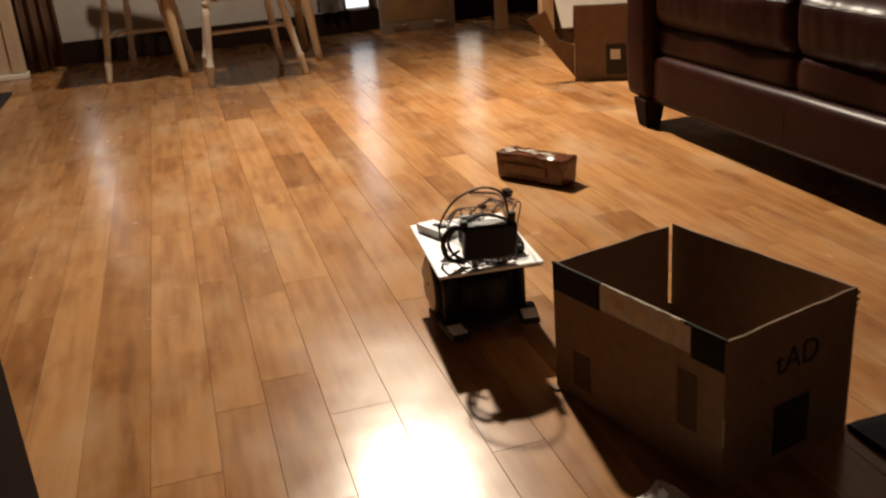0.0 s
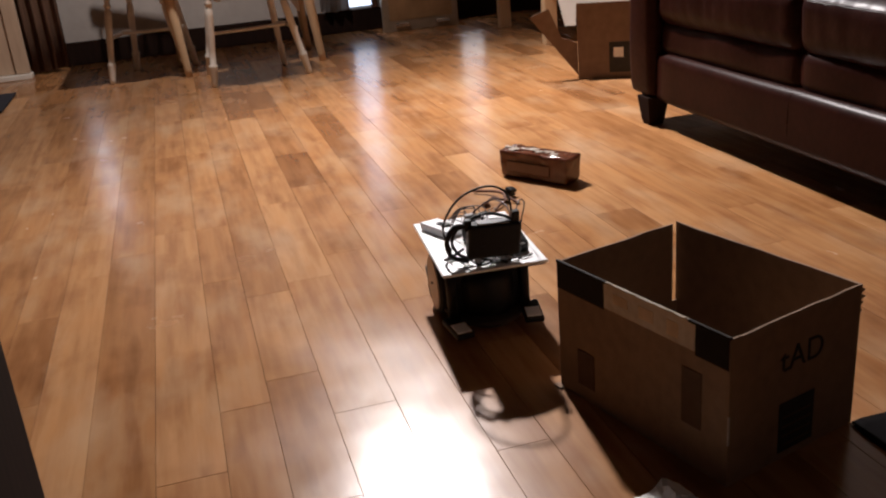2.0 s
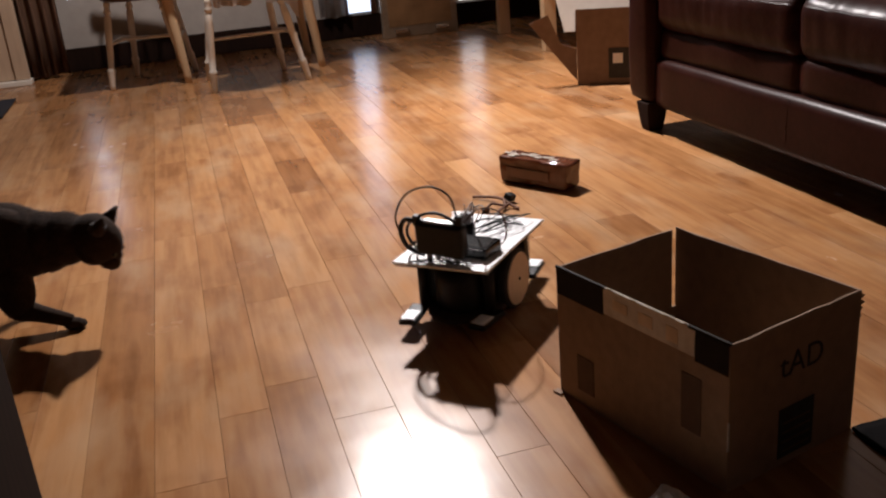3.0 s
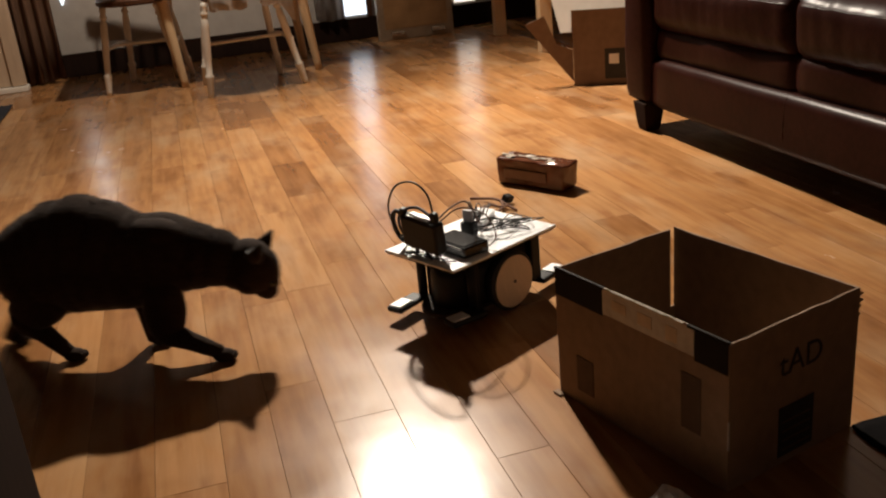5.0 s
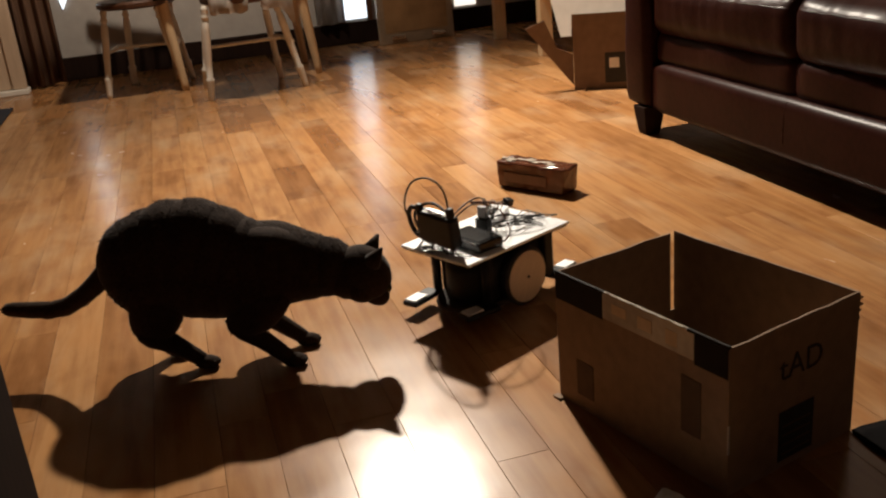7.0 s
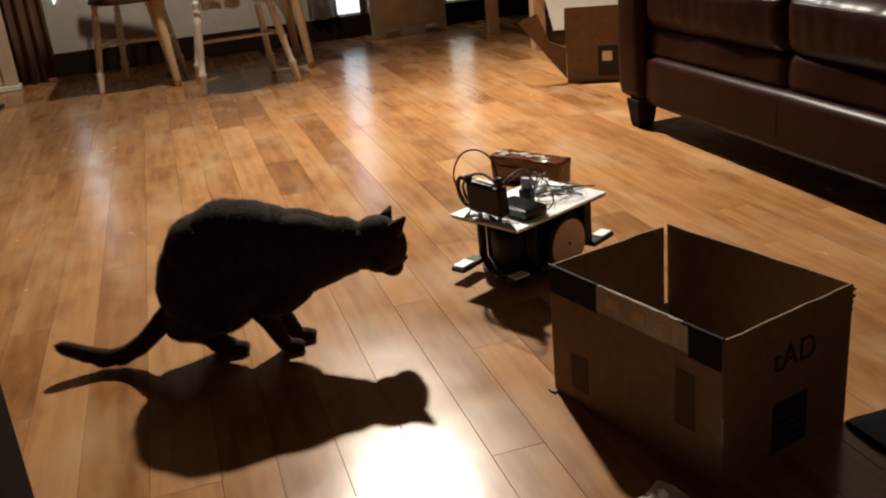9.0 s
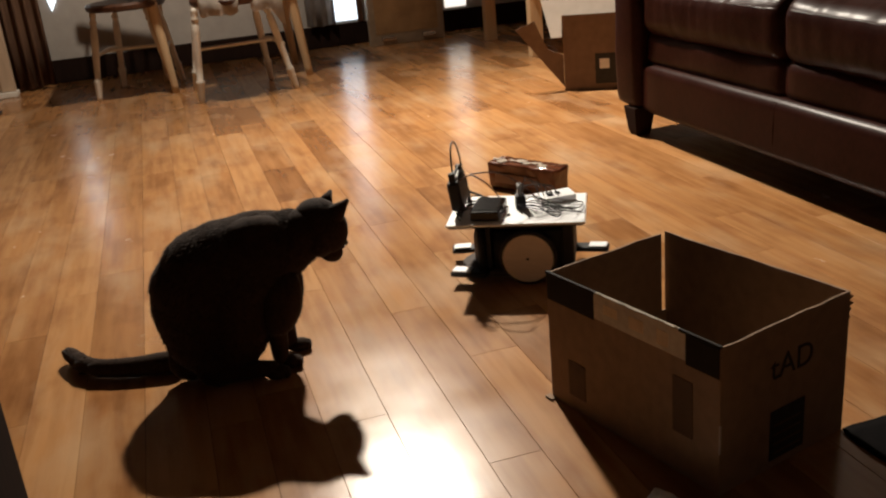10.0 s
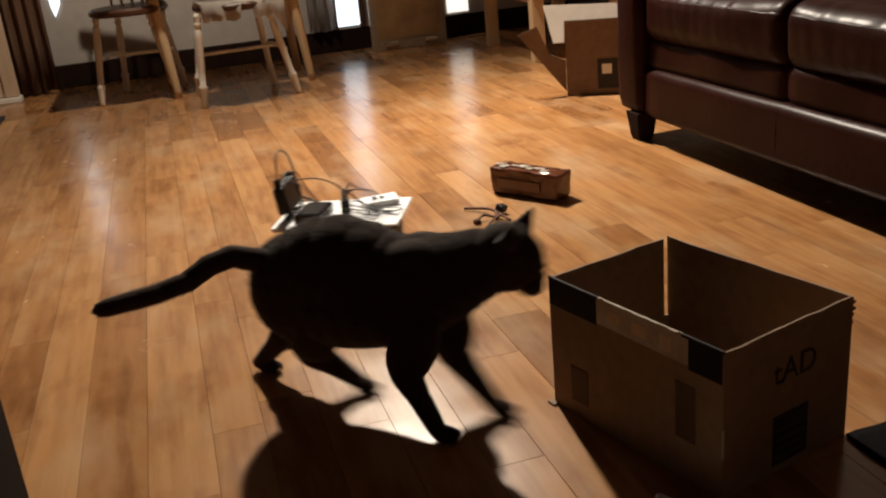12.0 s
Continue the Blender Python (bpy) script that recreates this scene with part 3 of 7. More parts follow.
def side_window():
    """A pane of daylight that shows as a wedge between the gathered drape and the wall."""
    d = tagged(new("window_3"), kind="structure")
    part("pane", sheet([(-0.675, 1.1), (-0.645, 0.53), (-0.63, 0.455), (-0.588, 0.53), (-0.54, 1.1)], Y1 - 0.014), M["daylight"], d)


side_window()


def turned_leg(parent, a, b, mat=None, s=1.0):
    """A turned chair leg from its foot a to its top b."""
    a, b = Vector(a), Vector(b)
    length = (b - a).length
    m = Matrix.Translation(a) @ (b - a).to_track_quat("Z", "Y").to_matrix().to_4x4()
    prof = [(0.013, 0), (0.0165, 0.015), (0.021, 0.075), (0.0235, 0.085), (0.0235, 0.094), (0.0165, 0.1), (0.018, 0.16), (0.021, 0.30), (0.0185, 0.335), (0.012, 0.342), (0.021, 0.352), (0.021, 0.36), (0.013, 0.372), (0.019, 0.385), (0.019, 0.395), (0.012, 0.405)]
    part("leg", lathe([(r * s, z * length / 0.405) for r, z in prof], 16, m=m), mat or M["cream"], parent, smooth=True)


def chair_seat():
    """A saddle-shaped seat: a rounded shield with a broad bowed front."""
    outline = [(0.215 * math.sin(a) * (1 + 0.10 * math.cos(a)), -0.085 - 0.275 * math.cos(a)) for a in [2 * math.pi * k / 36 for k in range(36)]]
    bm = bmesh.new()
    rings = []
    for k, z in ((0.93, 0.488), (1.0, 0.498), (1.0, 0.518), (0.95, 0.529)):
        rings.append([bm.verts.new((x * k, -0.085 + (y + 0.085) * k, z)) for x, y in outline])
    for a, b in zip(rings, rings[1:]):
        for i in range(36):
            bm.faces.new((a[i], b[i], b[(i + 1) % 36], a[(i + 1) % 36]))
    bm.faces.new(rings[0])
    bm.faces.new(list(reversed(rings[-1])))
    bmesh.ops.recalc_face_normals(bm, faces=bm.faces[:])
    return bm


def windsor_chair(m, label, half):
    c = thing("dining_chair", m, label, "chair", "chairs at the dining table")
    legs = (((-half, -0.24, 0), (-half + 0.05, -0.19, 0.488)), ((half, -0.24, 0), (half - 0.10, -0.19, 0.488)), ((-half + 0.04, 0.2, 0), (-half + 0.1, 0.10, 0.488)), ((half - 0.04, 0.2, 0), (half - 0.1, 0.10, 0.488)))
    for a, b in legs:
        turned_leg(c, a, b)
    for s in (-1, 1):
        part("stretcher", tube([(s * (half - 0.03), -0.21, 0.25), (s * (half - 0.045), -0.02, 0.255), (s * (half - 0.065), 0.14, 0.25)], 0.010, 10, taper=lambda u: 0.8 + 0.5 * math.sin(math.pi * u)), M["cream"], c, smooth=True)
    part("stretcher", tube([(-half + 0.04, -0.03, 0.255), (0, -0.027, 0.255), (half - 0.04, -0.03, 0.255)], 0.010, 10), M["cream"], c, smooth=True)
    part("seat", chair_seat(), M["dark_wood"], c, "dark stained wooden seat")
    for k in range(6):
        x = -0.15 + 0.06 * k
        part("spindle", tube([(x, 0.13, 0.528), (x * 1.05, 0.17, 0.74), (x * 1.1, 0.21, 0.92)], 0.008, 8), M["cream"], c, smooth=True)
    part("crest", boxed(-0.20, 0.195, 0.92, 0.20, 0.225, 0.99, bevel=0.01), M["pine"], c)
    return c


windsor_chair(pose(0.385, 5.385, 0, 0, 0, 6), "cream painted chair with turned legs and draped seat cover", 0.262)
windsor_chair(pose(-0.13, 5.855, 0, 0, 0, -12), "cream painted chair with turned legs by the drape", 0.222)


def dining_table():
    t = thing("dining_table", pose(0, 0, 0), "pale pine dining table with slim splayed legs", "table")
    for (x, y), (tx, ty) in (((0.032, 5.571), (-0.03, 5.63)), ((0.808, 5.554), (0.74, 5.62)), ((0.0, 6.06), (0.02, 6.0)), ((0.80, 6.06), (0.74, 6.0))):
        part("leg", tube([(x, y, 0), ((x + tx) / 2, (y + ty) / 2, 0.35), (tx, ty, 0.70)], 0.034, 12, taper=lambda u: 0.6 + 0.55 * u), M["pine"], t, smooth=True)
    part("apron", boxed(-0.06, 5.64, 0.62, 0.78, 6.02, 0.699, bevel=0.004), M["pine"], t)
    # top is out of view, sized to throw shade under the table
    part("tabletop", boxed(-0.42, 5.47, 0.701, 1.02, 6.10, 0.735, bevel=0.008), M["pine"], t)


dining_table()


def seat_cover():
    """A pale cloth laid over the chair seat, its torn hem hanging down in front."""
    bm = bmesh.new()
    n, rows = 40, []
    for i in range(n + 1):
        u = i / n
        x = -0.20 + 0.46 * u
        edge = -0.33 + 0.35 * (x / 0.3) ** 2 * 0.5
        drop = 0.085 + 0.02 * noise.noise(Vector((u * 11, 0, 3))) + (0.13 * max(0, u - 0.8) / 0.2) - (0.07 if 0.40 < u < 0.56 else 0)
        fold = 0.012 * math.sin(u * 27)
        rows.append([bm.verts.new(p) for p in ((x, 0.05, 0.006), (x, edge + 0.05, 0.007), (x, edge - 0.012 + fold * 0.3, 0.003), (x, edge - 0.028 + fold, -drop * 0.5), (x + 0.01 * noise.noise(Vector((u * 19, 1, 0))), edge - 0.024 + fold * 1.3, -drop))])
    for a, b in zip(rows, rows[1:]):
        for k in range(4):
            bm.faces.new((a[k], a[k + 1], b[k + 1], b[k]))
    bmesh.ops.solidify(bm, geom=bm.faces[:], thickness=0.003)
    c = part("seat_cover", bm, M["cover"], smooth=True)
    c.matrix_basis = pose(0.385, 5.385, 0.531, 0, 0, 6)
    tagged(c, "pale fabric cover with a ragged hem on the chair seat", "seat cover")


seat_cover()


def hearth_screen():
    s = thing("hearth_screen", pose(1.632, 6.33, 0, 0, 0, 2.0), "brown glass-fronted screen with chrome clips at its foot", "screen")
    part("frame", boxed(-0.27, 0, 0.0, 0.27, 0.035, 0.62, bevel=0.006), M["bronze"], s)
    part("panel", boxed(-0.225, -0.004, 0.075, 0.225, 0.0, 0.58, bevel=0.001), M["amber"], s, "amber reflective panel")
    for x in (-0.14, 0.15):
        part("clip", boxed(x - 0.05, -0.022, 0.03, x + 0.05, -0.004, 0.06, bevel=0.006), M["chrome"], s, "chrome clip")


hearth_screen()


def pine_bench():
    b = thing("pine_bench", pose(2.06, 5.08, 0), "pale pine bench with square legs against the wall", "bench")
    for x, y in ((0, 0), (0.03, 0.86), (0.52, 0.02), (0.52, 0.88)):
        part("leg", boxed(x - 0.03, y - 0.03, 0, x + 0.045, y + 0.03, 0.42, bevel=0.004), M["pine"], b)
    part("apron", boxed(-0.012, 0.031, 0.33, 0.012, 0.829, 0.418, bevel=0.004), M["pine"], b)
    part("seat", boxed(-0.06, -0.06, 0.421, 0.60, 0.95, 0.45, bevel=0.006), M["pine"], b)


pine_bench()
tagged(part("floor_mat", boxed(-1.5, 5.2, 0.002, -0.93, 5.75, 0.012, bevel=0.003), M["mat_blue"]), "dark blue mat lying on the floor", "mat")


# ---- robot ----
def robot():
    r = thing("robot", pose(0.556, 1.844, 0), "two-wheeled hobby robot with white deck, wires and battery", "robot")
    zb = 0.158
    part("deck", boxed(-0.1125, -0.1675, zb, 0.1125, 0.1675, zb + 0.007, bevel=0.003), M["board"], r, "white acrylic top deck")
    part("underside", boxed(-0.108, -0.162, zb - 0.004, 0.108, 0.162, zb - 0.0003), M["black"], r)
    part("motor_housing", boxed(-0.066, -0.056, 0.028, 0.066, 0.115, 0.13, bevel=0.006), M["black"], r, "black motor housing")
    part("battery_tray", boxed(-0.055, -0.06, 0.131, 0.055, 0.095, 0.153, bevel=0.003), M["black"], r)
    part("base_plate", lathe([(0.125, 0.020), (0.128, 0.023), (0.128, 0.029), (0.125, 0.032)], 28, m=pose(0, -0.01, 0) @ Matrix.Diagonal((0.72, 1.1, 1, 1))), M["dark_deck"], r, "dark oval base plate")
    part("front_panel", boxed(-0.08, -0.078, 0.018, 0.08, -0.064, 0.152, bevel=0.003), M["black"], r, "dark upright front panel")
    part("body_shell", lathe([(0.07, 0.012), (0.094, 0.02), (0.1, 0.04), (0.1, 0.1), (0.094, 0.124), (0.08, 0.13)], 32, m=pose(0, -0.018, 0) @ Matrix.Diagonal((0.74, 1.0, 1, 1))), M["black"], r, "rounded dark body under the deck", smooth=True)
    for s in (-1, 1):
        w = part("wheel", lathe([(0.045, -0.011), (0.066, -0.011), (0.07, -0.007), (0.07, 0.007), (0.066, 0.011), (0.045, 0.011)], 40, m=pose(0, 0, 0, 0, 90, 0)), M["rubber"], r, "black rubber wheel with a pale disc", at=pose(s * 0.088, 0.026, 0.07))
        part("disc", lathe([(0.0605, 0), (0.0615, 0.001), (0.0605, 0.003), (0.012, 0.0035), (0.0, 0.0035)][:4], 40, m=pose(s * 0.0112, 0, 0, 0, s * 90, 0)), M["disc"], w, "pale wooden disc")
        part("hub", lathe([(0.0035, 0), (0.0035, 0.003), (0.002, 0.0035)], 10, m=pose(s * 0.0142, 0, 0, 0, s * 90, 0)), M["rubber"], w)
        wheels.append((w, s))
    for x, y in ((-0.083, -0.09), (0.08, -0.088)):
        part("post", lathe([(0.011, 0.03), (0.011, zb - 0.004)], 12, m=pose(x, y, 0)), M["black"], r, smooth=True)
    part("rear_block", boxed(-0.085, 0.108, 0.034, 0.085, 0.138, zb - 0.005, bevel=0.004), M["black"], r, "black rear motor block")
    for x, y, a in ((-0.085, -0.135, 8), (0.086, -0.112, -8), (-0.07, 0.165, 174), (0.075, 0.165, 186)):
        part("bumper", boxed(-0.021, -0.055, 0.024, 0.021, 0.04, 0.0372, bevel=0.005), M["black"], r, at=pose(x, y, 0, 0, 0, a))
        part("bumper_plate", boxed(-0.016, -0.05, 0.0375, 0.016, -0.005, 0.0405, bevel=0.0015), M["board"], r, "white plate on the bumper", at=pose(x, y, 0, 0, 0, a))
    part("castor", blob(0.012, 0.012, 0.011, 0, 12, at=(0, -0.12, 0.0115)), M["chrome"], r, smooth=True)
    # on the deck
    for x in (-0.03, 0.034):
        part("battery_bracket", boxed(x - 0.006, -0.0135, 0, x + 0.006, -0.0105, 0.034, bevel=0.0008), M["grey"], r, "pale upright bracket", at=pose(0, -0.128, zb + 0.007))
    b = part("battery_pack", boxed(-0.056, -0.0155, 0, 0.056, 0.0155, 0.075, bevel=0.007, seg=3), M["black"], r, "upright black battery pack", at=pose(0.002, -0.142, zb + 0.026, 7, 3, 0))
    part("lid", boxed(-0.036, -0.0105, 0.0752, 0.03, 0.0105, 0.0775, bevel=0.001), M["grey"], b, "grey top of the battery pack")
    part("strap", tube([(-0.056, 0, 0.06), (-0.05, 0.004, 0.082), (-0.015, 0.008, 0.092), (0.02, 0.004, 0.086), (0.04, 0, 0.076)], 0.0035, 8), M["black"], b, smooth=True)
    part("strap", tube([(-0.050, 0, 0.070), (-0.082, -0.002, 0.072), (-0.098, 0, 0.040), (-0.086, 0.004, 0.002), (-0.05, 0.012, -0.016)], 0.0055, 8), M["black"], b, smooth=True)
    part("strap", tube([(-0.046, 0.006, 0.066), (-0.074, 0.005, 0.064), (-0.086, 0.006, 0.036), (-0.072, 0.008, 0.006), (-0.04, 0.014, -0.014)], 0.0035, 8), M["wire"], b, smooth=True)
    part("plug", boxed(0.036, -0.007, 0.074, 0.052, 0.007, 0.098, bevel=0.003), M["black"], b)
    part("plug", boxed(-0.063, -0.007, 0.062, -0.048, 0.007, 0.086, bevel=0.003), M["black"], b)
    c = part("controller_case", boxed(-0.058, -0.036, 0, 0.058, 0.036, 0.025, bevel=0.004), M["gloss_black"], r, "flat black controller case", at=pose(0.033, -0.07, zb + 0.0072, 0, 0, -4))
    part("case_edge", boxed(-0.055, -0.0375, 0.019, 0.05, -0.0365, 0.0225), M["grey"], c, "pale edge of the case")
    part("case_lid", boxed(-0.05, -0.03, 0.0252, 0.05, 0.03, 0.0268, bevel=0.0007), M["gloss_black"], c)
    part("status_light", boxed(-0.055, -0.0375, 0.006, -0.05, -0.0365, 0.011), M["led"], c, "small red light")
    part("usb_port", boxed(-0.008, 0.0362, 0.004, 0.008, 0.048, 0.018, bevel=0.001), M["chrome"], c)
    k = part("breadboard", boxed(-0.025, -0.048, 0, 0.025, 0.048, 0.0165, bevel=0.001), M["board"], r, "white breadboard", at=pose(-0.060, 0.088, zb + 0.0075, 0, 4, 26))
    part("chip", boxed(-0.009, -0.022, 0.0168, 0.009, -0.008, 0.0215, bevel=0.001), M["black"], k)
    part("chip", boxed(-0.007, 0.0, 0.0168, 0.007, 0.012, 0.0205, bevel=0.001), M["black"], k)
    part("sensor_stand", boxed(-0.017, -0.012, 0, 0.017, 0.012, 0.034, bevel=0.003), M["black"], r, at=pose(-0.01, 0.005, zb + 0.0072, 0, 0, 12))
    part("sensor_head", boxed(-0.012, -0.006, 0.035, 0.012, 0.006, 0.062, bevel=0.002), M["grey"], r, at=pose(-0.01, 0.005, zb + 0.0072, 0, 0, 12))
    z = zb + 0.01
    part("cable", tube([(-0.086, -0.148, z + 0.04), (-0.100, -0.152, z + 0.095), (-0.066, -0.155, z + 0.150), (-0.008, -0.156, z + 0.170), (0.034, -0.153, z + 0.150), (0.046, -0.15, z + 0.1)], 0.0024, 7), M["wire"], r, "thin black cable loop", smooth=True)
    part("cable", tube([(0.045, -0.148, z + 0.085), (0.046, -0.1, z + 0.105), (0.03, -0.04, z + 0.1), (0.0, 0.01, z + 0.06), (-0.02, 0.05, z + 0.012)], 0.002, 7), M["wire_brown"], r, "thin brown cable", smooth=True)
    part("cable", tube([(-0.06, -0.146, z + 0.04), (-0.088, -0.135, z + 0.02), (-0.09, -0.1, z + 0.003), (-0.045, -0.1, z + 0.001), (-0.02, -0.125, z + 0.004), (0.03, -0.152, z)], 0.0032, 7), M["wire"], r, smooth=True)
    rng = random.Random(5)
    for i in range(7):
        x, y = rng.uniform(-0.02, 0.03), rng.uniform(0.0, 0.02)
        ex, ey = rng.uniform(0.03, 0.098), rng.uniform(0.09, 0.15)
        part("wire", tube([(x, y, z + 0.012), (x + 0.03, y + 0.035, z + rng.uniform(0.012, 0.035)), (ex, ey, z + rng.uniform(0.0, 0.016)), (ex - rng.uniform(0.02, 0.05), ey + 0.01, z + 0.004), (x + 0.01, y + 0.06, z + 0.001)], rng.uniform(0.0010, 0.0016), 6, steps=6), M["wire"], r, smooth=True)
    for i in range(5):
        x = -0.085 + 0.026 * i
        part("wire", tube([(x, -0.085, z + 0.003), (x + 0.012, -0.122, z + rng.uniform(0.004, 0.014)), (x + 0.035, -0.156 + 0.003 * i, z + 0.001), (x + 0.07, -0.135, z + 0.002)], 0.0016, 6, steps=6), M["wire"], r, smooth=True)
    for i in range(5):
        part("wire", tube([(-0.01 + 0.006 * i, 0.01, z + 0.03), (-0.02 + 0.012 * i, 0.02, z + rng.uniform(0.05, 0.075)), (-0.03 + 0.004 * i, 0.04 + 0.01 * i, z + 0.05), (-0.045, 0.05 + 0.012 * i, z + 0.014)], 0.0013, 6, steps=6), M["wire_brown" if i % 2 else "wire"], r, smooth=True)
    part("cable", tube([(0.05, -0.14, z + 0.085), (0.075, -0.1, z + 0.11), (0.1, -0.05, z + 0.085), (0.098, -0.02, z + 0.03), (0.09, -0.03, z + 0.006), (0.07, -0.03, z + 0.008)], 0.0016, 7), M["wire_brown"], r, "thin brown cable", smooth=True)
    return r


wheels = []
machine = robot()


# ---- cat ----
def cat_thing():
    c = thing("cat", pose(-1.2, 2.3, 0), "black short-haired cat with a sleek coat on the floor", "cat")
    made = {}
    for k in range(11):
        u = k / 10
        swell = (0.97, 1.0, 1.02, 1.03, 1.02, 0.98, 0.93, 0.87, 0.79, 0.71, 0.63)[k]
        deep = (0.108, 0.118, 0.128, 0.131, 0.124, 0.112, 0.100, 0.090, 0.081, 0.071, 0.062)[k]
        made["torso%d" % k] = part("neck" if k > 8 else "torso_segment", hairy(blob((0.092 if k in (0, 9, 10) else 0.10 if k in (1, 2, 7, 8) else 0.108) * swell, 0.094 * swell, deep, 0.012, 32, seed=1.0), 2400, 0.0125, k), M["fur"], c, smooth=True)
    for s in (-1, 1):
        part("shoulder", hairy(blob(0.085, 0.044, 0.042, 0.03, 20, seed=5.5 + s), 400, 0.010, 60 + s), M["fur"], made["torso7"], smooth=True, at=pose(0.012, s * 0.020, 0.049, 0, 12, 0))
    bm = blob(0.064, 0.054, 0.054, 0.03, 24, seed=3.3)
    blob(0.048, 0.046, 0.046, 0.03, 16, bm, (-0.018, 0, -0.030), 6.0)
    blob(0.034, 0.028, 0.026, 0.03, 16, bm, (0.049, 0, -0.016))
    blob(0.026, 0.022, 0.016, 0.02, 12, bm, (0.046, 0, 0.006))
    blob(0.042, 0.052, 0.034, 0.03, 16, bm, (0.010, 0, -0.026), 2.0)
    blob(0.040, 0.042, 0.028, 0.03, 16, bm, (-0.014, 0, 0.022), 4.0)
    made["head"] = part("head", hairy(bm, 1200, 0.007, 31), M["fur"], c, smooth=True)
    for s in (-1, 1):
        bm = bmesh.new()
        bmesh.ops.create_cone(bm, cap_ends=True, segments=14, radius1=0.027, radius2=0.004, depth=0.042)
        for v in bm.verts:
            v.co = Vector((v.co.x * 0.78, v.co.y * 0.78, v.co.z + 0.019))
        part("ear", bm, M["fur"], made["head"], smooth=True, at=pose(-0.012, s * 0.031, 0.036, -s * 20, -14, 0))
        part("eye", blob(0.006, 0.007, 0.007, 0, 10), M["eye"], made["head"], "dark glossy eye", smooth=True, at=pose(0.055, s * 0.023, 0.013))
    part("nose", blob(0.004, 0.006, 0.004, 0, 10), M["black"], made["head"], smooth=True, at=pose(0.077, 0, -0.012))
    for k in range(7):
        r0, r1 = (0.026, 0.0235, 0.0215, 0.0205, 0.0195, 0.019, 0.0185, 0.0165)[k:k + 2]
        made["tail_link%d" % k] = part("tail_segment", hairy(lathe([(r0 * 0.25, -0.024), (r0 * 0.75, -0.016), (r0, 0), (r1, 0.05), (r1 * 0.75, 0.066), (r1 * 0.25, 0.073)], 14, m=pose(0, 0, 0, 0, 90, 0)), 260, 0.009, 50 + k, 1), M["fur"], c, smooth=True)
    for k in ("rn", "rf", "fn", "ff"):
        hind = k[0] == "r"
        made["lower_" + k] = part("lower_leg", lathe([(0.006, -0.022), (0.016, -0.012), (0.0185, 0.02), (0.022 if hind else 0.021, 0.06), (0.033 if hind else 0.028, 0.10), (0.03 if hind else 0.026, 0.125), (0.012, 0.145)], 16, m=pose(0, 0, 0, 0, 90, 0)), M["fur"], c, smooth=True)
        made["upper_" + k] = part("upper_leg", hairy(blob(0.085, 0.04, 0.058 if hind else 0.046, 0.03, 18, at=(0.055, 0, 0), seed=len(made)), 500, 0.010, len(made)), M["fur"], c, smooth=True)
        bm = blob(0.027, 0.019, 0.015, 0.03, 14, at=(0.006, 0, 0))
        for s in (-0.009, 0, 0.009):
            blob(0.010, 0.006, 0.010, 0, 8, bm, (0.024, s, -0.002))
        made["paw_" + k] = part("paw", bm, M["fur"], c, smooth=True)
    return c, made


cat, limbs = cat_thing()


# ---- floor boards ----
def floor_boards():
    rng = random.Random(11)
    widths, lengths = (0.12, 0.12, 0.097, 0.108), (0.45, 0.68, 0.95, 1.35)

    def plank_faces(w, l):
        g, c, t = 0.00035, 0.0004, 0.0125
        x0, x1, y0, y1 = -w / 2 + g, w / 2 - g, g, l - g
        v = [(x0, y0, -t), (x1, y0, -t), (x1, y1, -t), (x0, y1, -t), (x0, y0, -c), (x1, y0, -c), (x1, y1, -c), (x0, y1, -c),
             (x0 + c, y0 + c, 0), (x1 - c, y0 + c, 0), (x1 - c, y1 - c, 0), (x0 + c, y1 - c, 0)]
        f = [(8, 9, 10, 11)] + [(a, (a + 1) % 4, 4 + (a + 1) % 4, 4 + a) for a in range(4)] + [(4 + a, 4 + (a + 1) % 4, 8 + (a + 1) % 4, 8 + a) for a in range(4)]
        return v, f

    meshes = {}
    verts, faces = [], []
    x, i, count = 0.158, 0, 0
    columns = []
    while x < X1 - 0.13:
        columns.append((x, widths[i % 4]))
        x += widths[i % 4]
        i += 1
    x, i = 0.158, -1
    while x > X0 + 0.13:
        x -= widths[i % 4]
        columns.append((x, widths[i % 4]))
        i -= 1
    for cx, w in columns:
        y = Y0
        while y < Y1 - 0.01:
            l = rng.choice(lengths) if y > Y0 else rng.uniform(0.2, 0.7)
            if y + l > Y1 - 0.2:
                l = Y1 - y
            near = l in lengths and -0.75 < cx < 1.75 and 0.9 < y + l and y < 5.6 and count < 300
            if near:
                if (w, l) not in meshes:
                    me = bpy.data.meshes.new("plank")
                    v, f = plank_faces(w, l)
                    me.from_pydata(v, [], f)
                    me.materials.append(M["plank"])
                    meshes[w, l] = me
                ob = new("plank", meshes[w, l])
                ob.parent, ob.location = floor, (cx + w / 2, y, 0)
                count += 1
            else:
                v, f = plank_faces(w, l)
                n = len(verts)
                verts += [(a + cx + w / 2, b + y, c) for a, b, c in v]
                faces += [tuple(n + k for k in q) for q in f]
            y += l
    me = bpy.data.meshes.new("planks")
    me.from_pydata(verts, [], faces)
    me.materials.append(M["plank_far"])
    ob = new("planks", me)
    ob.parent = floor
    tagged(ob, kind="stuff")


floor_boards()


